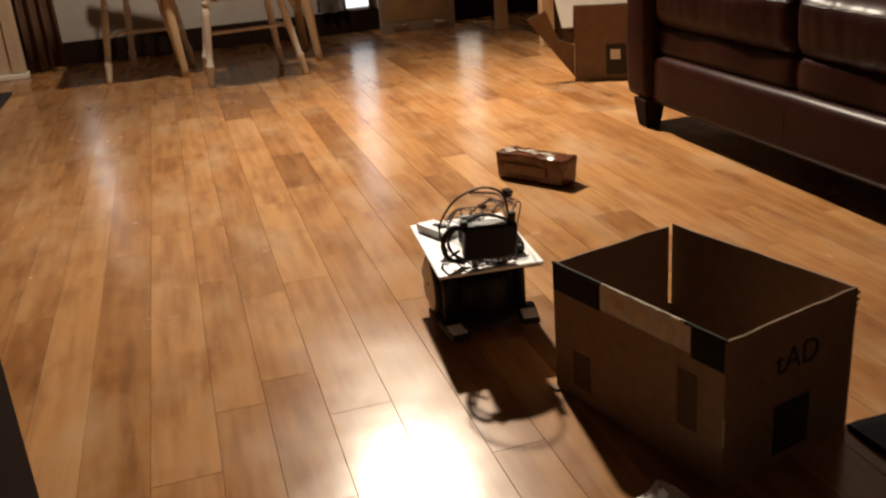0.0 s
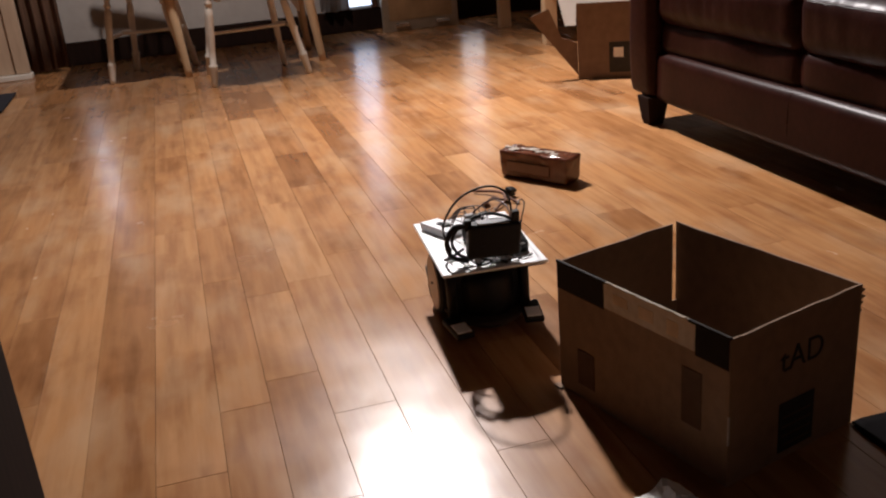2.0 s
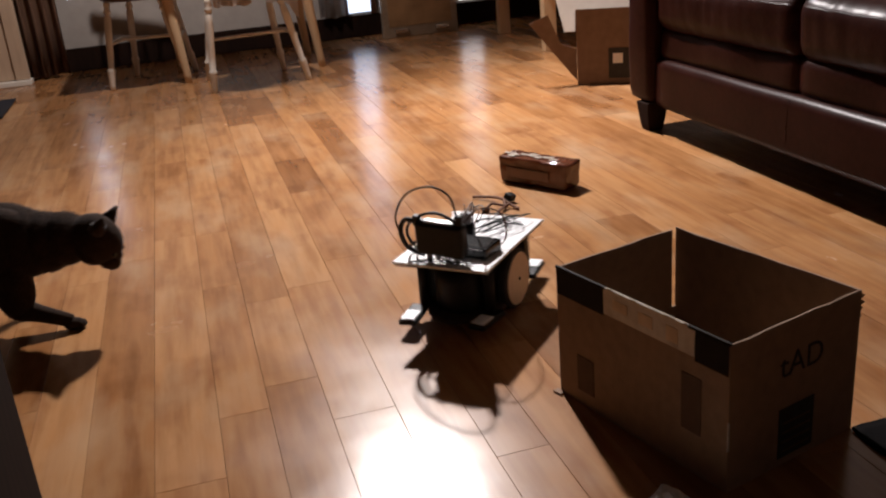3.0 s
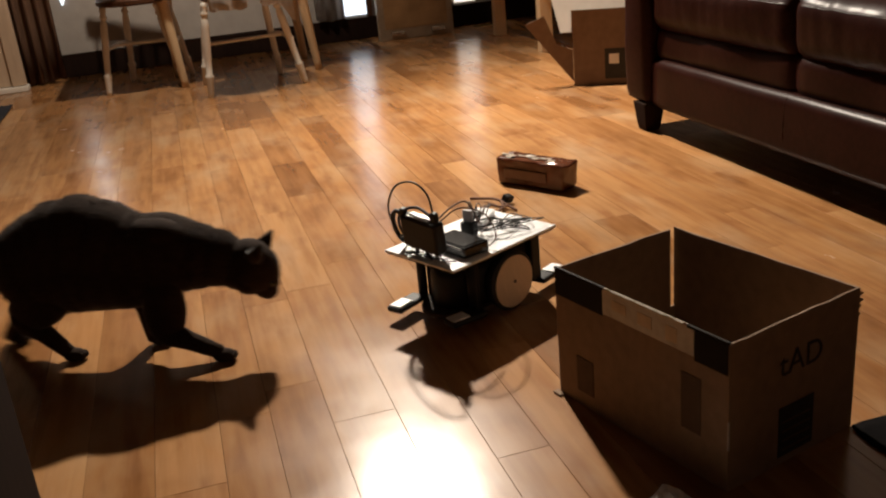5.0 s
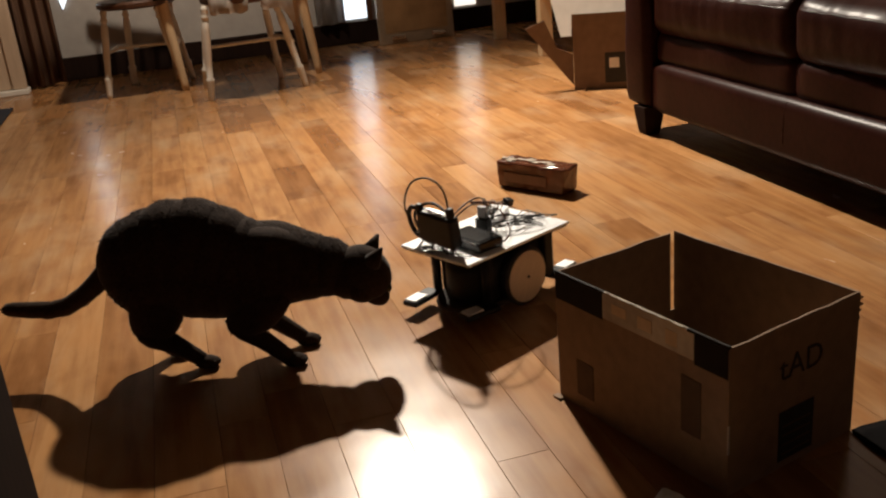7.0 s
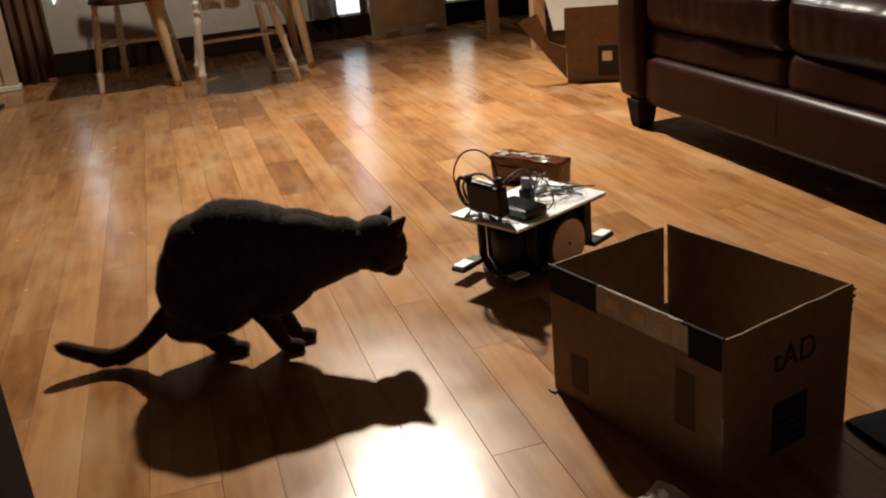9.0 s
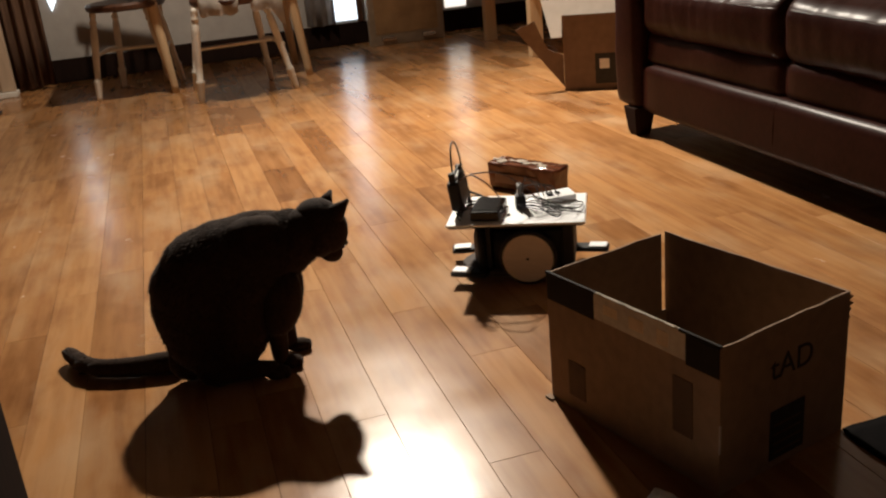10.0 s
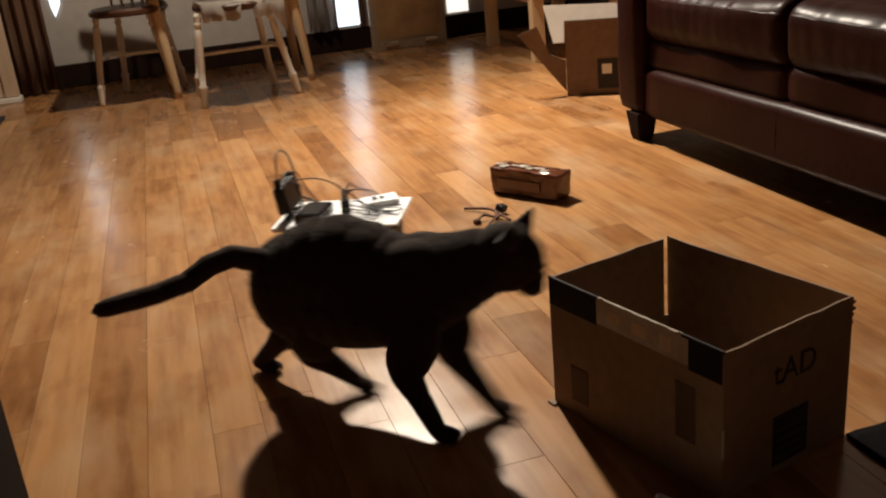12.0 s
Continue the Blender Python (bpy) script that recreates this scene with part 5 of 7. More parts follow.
    walk(limbs["torso10"], [
        (0, pose(0.167, 0, 0.252, 0, -3.6, 0)), (1.5, pose(0.167, 0, 0.252, 0, -3.6, 0)), (2.4, pose(0.167, 0, 0.252, 0, -3.6, 0)),
        (2.6, pose(0.155, 0, 0.244, 0, -3.1, 0)), (2.8, pose(0.183, 0, 0.211, 0, -2.9, 0)), (3, pose(0.212, 0, 0.224, 0, -6.4, 0)),
        (3.2, pose(0.253, 0, 0.260, 0, -10.0, 0)), (4, pose(0.243, 0, 0.247, 0, -0.7, 0)), (4.8, pose(0.207, 0, 0.228, 0, 5.8, 0)),
        (5.1, pose(0.260, 0, 0.211, 0, 9.4, 0)), (5.4, pose(0.217, 0, 0.194, 0, 11.5, 0)), (5.7, pose(0.250, 0, 0.194, 0, 10.8, 0)),
        (5.95, pose(0.243, 0, 0.207, 0, 6.1, 0)), (6.2, pose(0.223, 0, 0.214, 0, 3.6, 0)), (7.1, pose(0.211, 0, 0.206, 0, 6.2, 0)),
        (8.8, pose(0.195, 0, 0.227, 0, -2.5, 0)), (9.2, pose(0.196, 0, 0.230, 0, -6.5, 0)), (9.5, pose(0.179, 0, 0.252, 0, -12.7, 0)),
        (9.8, pose(0.139, 0, 0.274, 0, -18.7, 0)), (10, pose(0.122, 0, 0.283, 0, -20.7, 0)), (10.4, pose(0.114, 0, 0.289, 0, -23.2, 0)),
        (11.1, pose(0.117, 0, 0.268, 0, -17.0, 0)), (11.4, pose(0.156, 0, 0.254, 0, -16.4, 0)), (11.6, pose(0.196, 0, 0.261, 0, -24.4, 0)),
        (11.8, pose(0.250, 0, 0.273, 0, -17.6, 0)), (12, pose(0.211, 0, 0.310, 0, -24.5, 0)),
    ])
    walk(limbs["head"], [
        (0, pose(0.244, 0, 0.254, 0, 48.0, 0)), (1.5, pose(0.244, 0, 0.254, 0, 48.0, 0)), (2.4, pose(0.244, 0, 0.254, 0, 48.0, 0)),
        (2.6, pose(0.229, 0, 0.248, 0, 50.0, 0)), (2.8, pose(0.253, 0, 0.216, 0, 52.0, 0)), (3, pose(0.283, 0, 0.219, 0, 52.0, 0)),
        (3.2, pose(0.320, 0, 0.261, 0, 52.0, 0)), (4, pose(0.312, 0, 0.236, 0, 52.0, 0)), (4.8, pose(0.274, 0, 0.209, 0, 50.0, 0)),
        (5.1, pose(0.335, 0, 0.188, 0, 50.0, 0)), (5.4, pose(0.303, 0, 0.169, 0, 50.0, 0)), (5.7, pose(0.336, 0, 0.176, 0, 48.0, 0)),
        (5.95, pose(0.323, 0, 0.195, 0, 42.0, 0)), (6.2, pose(0.302, 0, 0.210, 0, 32.0, 0)), (7.1, pose(0.284, 0, 0.189, 0, 50.0, 15.0)),
        (8.8, pose(0.274, 0, 0.230, 0, 50.0, 20.0)), (9.2, pose(0.272, 0, 0.225, 0, 58.0, 20.0)), (9.5, pose(0.240, 0, 0.257, 0, 58.0, 20.0)),
        (9.8, pose(0.190, 0, 0.285, 0, 58.0, 20.0)), (10, pose(0.180, 0, 0.301, 0, 58.0, 20.0)), (10.4, pose(0.174, 0, 0.308, 0, 58.0, 20.0)),
        (11.1, pose(0.177, 0, 0.272, 0, 58.0, 20.0)), (11.4, pose(0.204, 0, 0.259, 0, 58.0, 20.0)), (11.6, pose(0.260, 0, 0.282, 0, 45.0, 10.0)),
        (11.8, pose(0.307, 0, 0.284, 0, 45.0, 0)), (12, pose(0.273, 0, 0.332, 0, 38.0, 0)),
    ])
    walk(limbs["tail_link0"], [
        (0, pose(-0.462, 0, 0.223, -180.0, 35.3, -180.0)), (1.5, pose(-0.462, 0, 0.223, -180.0, 35.3, -180.0)), (2.4, pose(-0.462, 0, 0.223, -180.0, 35.3, -180.0)),
        (2.6, pose(-0.444, 0, 0.222, 180.0, 36.3, 180.0)), (2.8, pose(-0.378, 0, 0.229, 180.0, 34.9, 180.0)), (3, pose(-0.336, 0, 0.237, -180.0, 35.3, -180.0)),
        (3.2, pose(-0.307, 0, 0.252, 180.0, 36.0, 180.0)), (4, pose(-0.292, 0, 0.255, 180.0, 26.1, 180.0)), (4.8, pose(-0.267, 0, 0.254, -180.0, 10.1, -180.0)),
        (5.1, pose(-0.203, 0, 0.249, 180.0, 7.0, 180.0)), (5.4, pose(-0.263, 0, 0.241, -180.0, 15.6, -180.0)), (5.7, pose(-0.220, 0, 0.240, -180.0, 30.8, -180.0)),
        (5.95, pose(-0.215, 0, 0.248, 180.0, 37.3, 180.0)), (6.2, pose(-0.240, 0, 0.250, -180.0, 39.7, -180.0)), (7.1, pose(-0.246, 0, 0.242, -180.0, 42.5, -180.0)),
        (8.8, pose(-0.199, 0, 0.142, 180.0, 44.0, 180.0)), (9.2, pose(-0.156, 0, 0.120, -180.0, 37.7, -180.0)), (9.5, pose(-0.145, 0, 0.112, 180.0, 25.9, 180.0)),
        (9.8, pose(-0.173, 0.069, 0.024, 180.0, 0, -178.3)), (10, pose(-0.168, 0.054, 0.024, 180.0, 0, 178.2)), (10.4, pose(-0.168, 0.051, 0.024, 180.0, 0, 178.5)),
        (11.1, pose(-0.168, 0.030, 0.024, -180.0, 0, 175.4)), (11.4, pose(-0.173, 0.039, 0.024, 180.0, 0, -162.8)), (11.6, pose(-0.119, -0.030, 0.138, -169.1, 24.7, -155.2)),
        (11.8, pose(-0.128, -0.033, 0.269, -170.5, 7.3, -127.0)), (12, pose(-0.195, -0.024, 0.284, 143.8, -28.4, -123.0)),
    ])
    walk(limbs["tail_link1"], [
        (0, pose(-0.497, 0, 0.198, -180.0, 36.7, -180.0)), (1.5, pose(-0.497, 0, 0.198, -180.0, 36.7, -180.0)), (2.4, pose(-0.497, 0, 0.198, -180.0, 36.7, -180.0)),
        (2.6, pose(-0.477, 0, 0.198, 180.0, 37.7, 180.0)), (2.8, pose(-0.408, 0, 0.208, 180.0, 36.4, 180.0)), (3, pose(-0.365, 0, 0.217, -180.0, 36.8, -180.0)),
        (3.2, pose(-0.335, 0, 0.231, 180.0, 37.5, 180.0)), (4, pose(-0.323, 0, 0.241, 180.0, 27.0, 180.0)), (4.8, pose(-0.301, 0, 0.248, -180.0, 10.1, -180.0)),
        (5.1, pose(-0.235, 0, 0.245, 180.0, 7.0, 180.0)), (5.4, pose(-0.299, 0, 0.231, -180.0, 15.5, -180.0)), (5.7, pose(-0.254, 0, 0.219, -180.0, 30.3, -180.0)),
        (5.95, pose(-0.248, 0, 0.223, 180.0, 37.0, 180.0)), (6.2, pose(-0.270, 0, 0.224, -180.0, 39.4, -180.0)), (7.1, pose(-0.276, 0, 0.214, -180.0, 41.9, -180.0)),
        (8.8, pose(-0.229, 0, 0.113, 180.0, 44.4, 180.0)), (9.2, pose(-0.188, 0, 0.095, -180.0, 38.2, -180.0)), (9.5, pose(-0.184, 0, 0.094, 180.0, 25.3, 180.0)),
        (9.8, pose(-0.218, 0.067, 0.024, -180.0, 0, 173.4)), (10, pose(-0.209, 0.055, 0.024, 180.0, 0, 176.8)), (10.4, pose(-0.207, 0.052, 0.024, 180.0, 0, 177.4)),
        (11.1, pose(-0.210, 0.034, 0.024, -180.0, 0, 174.5)), (11.4, pose(-0.210, 0.027, 0.024, 180.0, 0, -167.3)), (11.6, pose(-0.149, -0.044, 0.123, -169.0, 24.9, -155.2)),
        (11.8, pose(-0.152, -0.066, 0.263, -168.6, 8.7, -127.0)), (12, pose(-0.218, -0.059, 0.307, 147.9, -24.1, -123.0)),
    ])
    walk(limbs["tail_link2"], [
        (0, pose(-0.531, 0, 0.173, -180.0, 35.1, -180.0)), (1.5, pose(-0.531, 0, 0.173, -180.0, 35.1, -180.0)), (2.4, pose(-0.531, 0, 0.173, -180.0, 35.1, -180.0)),
        (2.6, pose(-0.509, 0, 0.173, 180.0, 36.1, 180.0)), (2.8, pose(-0.437, 0, 0.186, 180.0, 34.7, 180.0)), (3, pose(-0.393, 0, 0.195, -180.0, 35.1, -180.0)),
        (3.2, pose(-0.363, 0, 0.210, 180.0, 35.8, 180.0)), (4, pose(-0.353, 0, 0.225, 180.0, 25.6, 180.0)), (4.8, pose(-0.335, 0, 0.242, -180.0, 10.1, -180.0)),
        (5.1, pose(-0.267, 0, 0.241, 180.0, 7.0, 180.0)), (5.4, pose(-0.335, 0, 0.221, -180.0, 10.3, -180.0)), (5.7, pose(-0.289, 0, 0.199, -180.0, 21.5, -180.0)),
        (5.95, pose(-0.281, 0, 0.198, 180.0, 31.7, 180.0)), (6.2, pose(-0.301, 0, 0.199, -180.0, 32.4, -180.0)), (7.1, pose(-0.307, 0, 0.186, 180.0, 36.4, 180.0)),
        (8.8, pose(-0.259, 0, 0.084, 180.0, 40.4, 180.0)), (9.2, pose(-0.219, 0, 0.071, -180.0, 36.0, -180.0)), (9.5, pose(-0.223, 0, 0.075, -180.0, 19.0, -180.0)),
        (9.8, pose(-0.264, 0.072, 0.024, -180.0, 0, 149.8)), (10, pose(-0.249, 0.057, 0.024, -180.0, 0, 169.7)), (10.4, pose(-0.246, 0.054, 0.024, 180.0, 0, 170.7)),
        (11.1, pose(-0.252, 0.038, 0.024, 180.0, 0, 172.5)), (11.4, pose(-0.247, 0.019, 0.024, 180.0, 0, -176.5)), (11.6, pose(-0.180, -0.058, 0.107, -170.2, 22.0, -155.2)),
        (11.8, pose(-0.177, -0.098, 0.257, -155.2, 20.4, -127.0)), (12, pose(-0.242, -0.096, 0.327, -169.7, 6.8, -123.0)),
    ])
    walk(limbs["tail_link3"], [
        (0, pose(-0.566, 0, 0.149, -180.0, 29.0, -180.0)), (1.5, pose(-0.566, 0, 0.149, -180.0, 29.0, -180.0)), (2.4, pose(-0.566, 0, 0.149, -180.0, 29.0, -180.0)),
        (2.6, pose(-0.542, 0, 0.150, 180.0, 29.8, 180.0)), (2.8, pose(-0.467, 0, 0.165, 180.0, 28.4, 180.0)), (3, pose(-0.422, 0, 0.175, -180.0, 28.7, -180.0)),
        (3.2, pose(-0.391, 0, 0.190, 180.0, 29.4, 180.0)), (4, pose(-0.384, 0, 0.210, 180.0, 21.0, 180.0)), (4.8, pose(-0.370, 0, 0.236, -180.0, 10.3, -180.0)),
        (5.1, pose(-0.299, 0, 0.237, 180.0, 7.2, 180.0)), (5.4, pose(-0.372, 0, 0.215, 180.0, -1.2, -180.0)), (5.7, pose(-0.327, 0, 0.184, 180.0, 7.7, 180.0)),
        (5.95, pose(-0.316, 0, 0.176, -180.0, 26.2, -180.0)), (6.2, pose(-0.334, 0, 0.178, 180.0, 23.9, 180.0)), (7.1, pose(-0.340, 0, 0.162, 180.0, 29.1, 180.0)),
        (8.8, pose(-0.290, 0, 0.057, -180.0, 29.4, -180.0)), (9.2, pose(-0.251, 0, 0.048, -180.0, 27.1, -180.0)), (9.5, pose(-0.264, 0, 0.061, -180.0, 10.2, -180.0)),
        (9.8, pose(-0.303, 0.095, 0.024, 180.0, 0, 140.6)), (10, pose(-0.289, 0.064, 0.024, -180.0, 0, 163.4)), (10.4, pose(-0.284, 0.061, 0.024, 180.0, 0, 164.6)),
        (11.1, pose(-0.294, 0.043, 0.024, 180.0, 0, 167.2)), (11.4, pose(-0.285, 0.017, 0.024, 180.0, 0, 166.6)), (11.6, pose(-0.211, -0.073, 0.093, -173.8, 13.5, -155.3)),
        (11.8, pose(-0.200, -0.129, 0.243, -144.5, 32.5, -127.0)), (12, pose(-0.268, -0.135, 0.321, -148.5, 23.5, -123.0)),
    ])
    walk(limbs["tail_link4"], [
        (0, pose(-0.603, 0, 0.128, 180.0, 13.3, 180.0)), (1.5, pose(-0.603, 0, 0.128, 180.0, 13.3, 180.0)), (2.4, pose(-0.603, 0, 0.128, 180.0, 13.3, 180.0)),
        (2.6, pose(-0.577, 0, 0.129, 180.0, 13.3, 180.0)), (2.8, pose(-0.500, 0, 0.148, -180.0, 11.7, -180.0)), (3, pose(-0.453, 0, 0.158, 180.0, 11.4, 180.0)),
        (3.2, pose(-0.421, 0, 0.173, -180.0, 12.0, -180.0)), (4, pose(-0.415, 0, 0.198, 180.0, 11.1, 180.0)), (4.8, pose(-0.404, 0, 0.229, 180.0, 10.5, 180.0)),
        (5.1, pose(-0.330, 0, 0.233, -180.0, 7.3, -180.0)), (5.4, pose(-0.409, 0, 0.216, -180.0, -10.6, 180.0)), (5.7, pose(-0.366, 0, 0.179, -180.0, -6.6, 180.0)),
        (5.95, pose(-0.353, 0, 0.158, 180.0, 13.2, 180.0)), (6.2, pose(-0.370, 0, 0.162, 180.0, 12.2, 180.0)), (7.1, pose(-0.376, 0, 0.142, 180.0, 12.9, 180.0)),
        (8.8, pose(-0.326, 0, 0.037, -180.0, 9.7, -180.0)), (9.2, pose(-0.286, 0, 0.030, 180.0, 5.3, 180.0)), (9.5, pose(-0.307, 0, 0.053, 180.0, -4.5, -180.0)),
        (9.8, pose(-0.338, 0.124, 0.024, 180.0, 0, 145.1)), (10, pose(-0.327, 0.076, 0.024, -180.0, 0, 146.9)), (10.4, pose(-0.322, 0.071, 0.024, 180.0, 0, 147.7)),
        (11.1, pose(-0.335, 0.052, 0.024, -180.0, 0, 139.8)), (11.4, pose(-0.322, 0.025, 0.024, 180.0, 0, 147.5)), (11.6, pose(-0.244, -0.088, 0.084, -178.9, 2.5, -155.2)),
        (11.8, pose(-0.221, -0.156, 0.221, -155.6, 20.0, -127.0)), (12, pose(-0.292, -0.173, 0.302, -169.9, 6.6, -123.0)),
    ])
    walk(limbs["tail_link5"], [
        (0, pose(-0.644, 0, 0.118, -180.0, -4.5, 180.0)), (1.5, pose(-0.644, 0, 0.118, -180.0, -4.5, 180.0)), (2.4, pose(-0.644, 0, 0.118, -180.0, -4.5, 180.0)),
        (2.6, pose(-0.616, 0, 0.120, 180.0, -5.5, -180.0)), (2.8, pose(-0.535, 0, 0.140, 180.0, -7.2, -180.0)), (3, pose(-0.487, 0, 0.151, -180.0, -7.9, 180.0)),
        (3.2, pose(-0.455, 0, 0.166, 180.0, -8.2, -180.0)), (4, pose(-0.449, 0, 0.192, 180.0, 2.0, 180.0)), (4.8, pose(-0.438, 0, 0.223, 180.0, 10.5, 180.0)),
        (5.1, pose(-0.362, 0, 0.229, -180.0, 7.3, -180.0)), (5.4, pose(-0.446, 0, 0.222, -180.0, -15.8, 180.0)), (5.7, pose(-0.406, 0, 0.183, 180.0, -21.0, -180.0)),
        (5.95, pose(-0.394, 0, 0.148, -180.0, -15.2, 180.0)), (6.2, pose(-0.409, 0, 0.154, -180.0, -12.2, 180.0)), (7.1, pose(-0.416, 0, 0.133, -180.0, -1.8, 180.0)),
        (8.8, pose(-0.367, 0, 0.030, -180.0, -23.4, 180.0)), (9.2, pose(-0.326, 0, 0.026, -180.0, -9.7, 180.0)), (9.5, pose(-0.350, 0, 0.057, -180.0, -15.8, 180.0)),
        (9.8, pose(-0.376, 0.151, 0.024, 180.0, 0, 170.1)), (10, pose(-0.361, 0.098, 0.024, 180.0, 0, 126.5)), (10.4, pose(-0.355, 0.092, 0.024, 180.0, 0, 125.2)),
        (11.1, pose(-0.366, 0.079, 0.024, -180.0, 0, 122.8)), (11.4, pose(-0.354, 0.046, 0.024, 180.0, 0, 141.0)), (11.6, pose(-0.278, -0.103, 0.083, 176.0, -8.7, -155.3)),
        (11.8, pose(-0.243, -0.186, 0.207, 168.5, -8.8, -127.0)), (12, pose(-0.318, -0.213, 0.296, -179.3, 0.4, -123.0)),
    ])
    walk(limbs["tail_link6"], [
        (0, pose(-0.687, 0, 0.121, -180.0, -6.4, 180.0)), (1.5, pose(-0.687, 0, 0.121, -180.0, -6.4, 180.0)), (2.4, pose(-0.687, 0, 0.121, -180.0, -6.4, 180.0)),
        (2.6, pose(-0.656, 0, 0.124, 180.0, -7.5, -180.0)), (2.8, pose(-0.572, 0, 0.145, 180.0, -9.2, -180.0)), (3, pose(-0.522, 0, 0.156, -180.0, -9.9, 180.0)),
        (3.2, pose(-0.489, 0, 0.171, 180.0, -10.3, -180.0)), (4, pose(-0.483, 0, 0.190, 180.0, 1.5, 180.0)), (4.8, pose(-0.472, 0, 0.217, 180.0, 10.5, 180.0)),
        (5.1, pose(-0.394, 0, 0.225, -180.0, 7.3, -180.0)), (5.4, pose(-0.482, 0, 0.233, -180.0, -16.5, 180.0)), (5.7, pose(-0.444, 0, 0.198, 180.0, -24.0, -180.0)),
        (5.95, pose(-0.433, 0, 0.159, -180.0, -25.0, 180.0)), (6.2, pose(-0.447, 0, 0.162, -180.0, -23.3, 180.0)), (7.1, pose(-0.457, 0, 0.134, -180.0, -3.9, 180.0)),
        (8.8, pose(-0.404, 0, 0.046, -180.0, -34.9, 180.0)), (9.2, pose(-0.365, 0, 0.033, -180.0, -14.6, 180.0)), (9.5, pose(-0.391, 0, 0.068, -180.0, -17.1, 180.0)),
        (9.8, pose(-0.421, 0.158, 0.024, 180.0, 0, -174.5)), (10, pose(-0.385, 0.130, 0.024, 180.0, 0, 123.0)), (10.4, pose(-0.377, 0.123, 0.024, 180.0, 0, 121.1)),
        (11.1, pose(-0.389, 0.114, 0.024, -180.0, 0, 121.7)), (11.4, pose(-0.384, 0.070, 0.024, 180.0, 0, 141.2)), (11.6, pose(-0.311, -0.119, 0.088, 172.7, -16.2, -155.3)),
        (11.8, pose(-0.268, -0.219, 0.213, 160.5, -15.5, -127.0)), (12, pose(-0.344, -0.253, 0.296, -179.7, 0.2, -123.0)),
    ])
    walk(limbs["lower_rn"], [
        (0, pose(-0.241, -0.130, 0.026, -164.1, -40.2, 156.1)), (1.5, pose(-0.241, -0.130, 0.026, -164.1, -40.2, 156.1)), (2.4, pose(-0.241, -0.130, 0.026, -164.1, -40.2, 156.1)),
        (2.6, pose(-0.236, -0.130, 0.026, -164.8, -39.1, 156.7)), (2.8, pose(-0.228, -0.130, 0.026, -160.0, -42.5, 151.7)), (3, pose(-0.196, -0.130, 0.026, -154.7, -47.9, 147.4)),
        (3.2, pose(-0.194, -0.105, 0.026, -146.9, -62.6, 143.7)), (4, pose(-0.059, -0.054, 0.026, -178.7, -38.0, 177.9)), (4.8, pose(-0.123, -0.030, 0.026, 177.8, -35.9, -176.3)),
        (5.1, pose(-0.155, -0.027, 0.026, 164.0, -68.9, -162.9)), (5.4, pose(-0.309, -0.019, 0.026, 8.9, -50.6, -11.4)), (5.7, pose(-0.166, -0.010, 0.026, 147.7, -68.6, -145.8)),
        (5.95, pose(-0.069, -0.037, 0.026, 178.7, -36.7, -177.9)), (6.2, pose(-0.093, -0.032, 0.026, 178.0, -37.6, -176.7)), (7.1, pose(-0.094, -0.034, 0.026, 178.4, -36.2, -177.2)),
        (8.8, pose(-0.117, 0.031, 0.026, 157.0, -43.9, -148.5)), (9.2, pose(-0.028, -0.019, 0.026, 178.8, -17.3, -175.9)), (9.5, pose(0.006, -0.044, 0.026, 180.0, -6.9, -180.0)),
        (9.8, pose(0.027, -0.064, 0.026, 179.6, -7.1, -177.0)), (10, pose(0.033, -0.051, 0.026, 179.8, -7.4, -178.3)), (10.4, pose(0.036, -0.042, 0.026, -179.9, -7.4, 179.2)),
        (11.1, pose(0.038, -0.043, 0.026, -179.9, -7.7, 179.2)), (11.4, pose(0.035, -0.038, 0.026, -179.7, -7.3, 177.9)), (11.6, pose(-0.026, -0.011, 0.026, 176.9, -24.8, -172.5)),
        (11.8, pose(-0.156, 0.029, 0.026, 76.9, -65.1, -78.1)), (12, pose(-0.085, 0.025, 0.026, 166.6, -40.2, -159.7)),
    ])
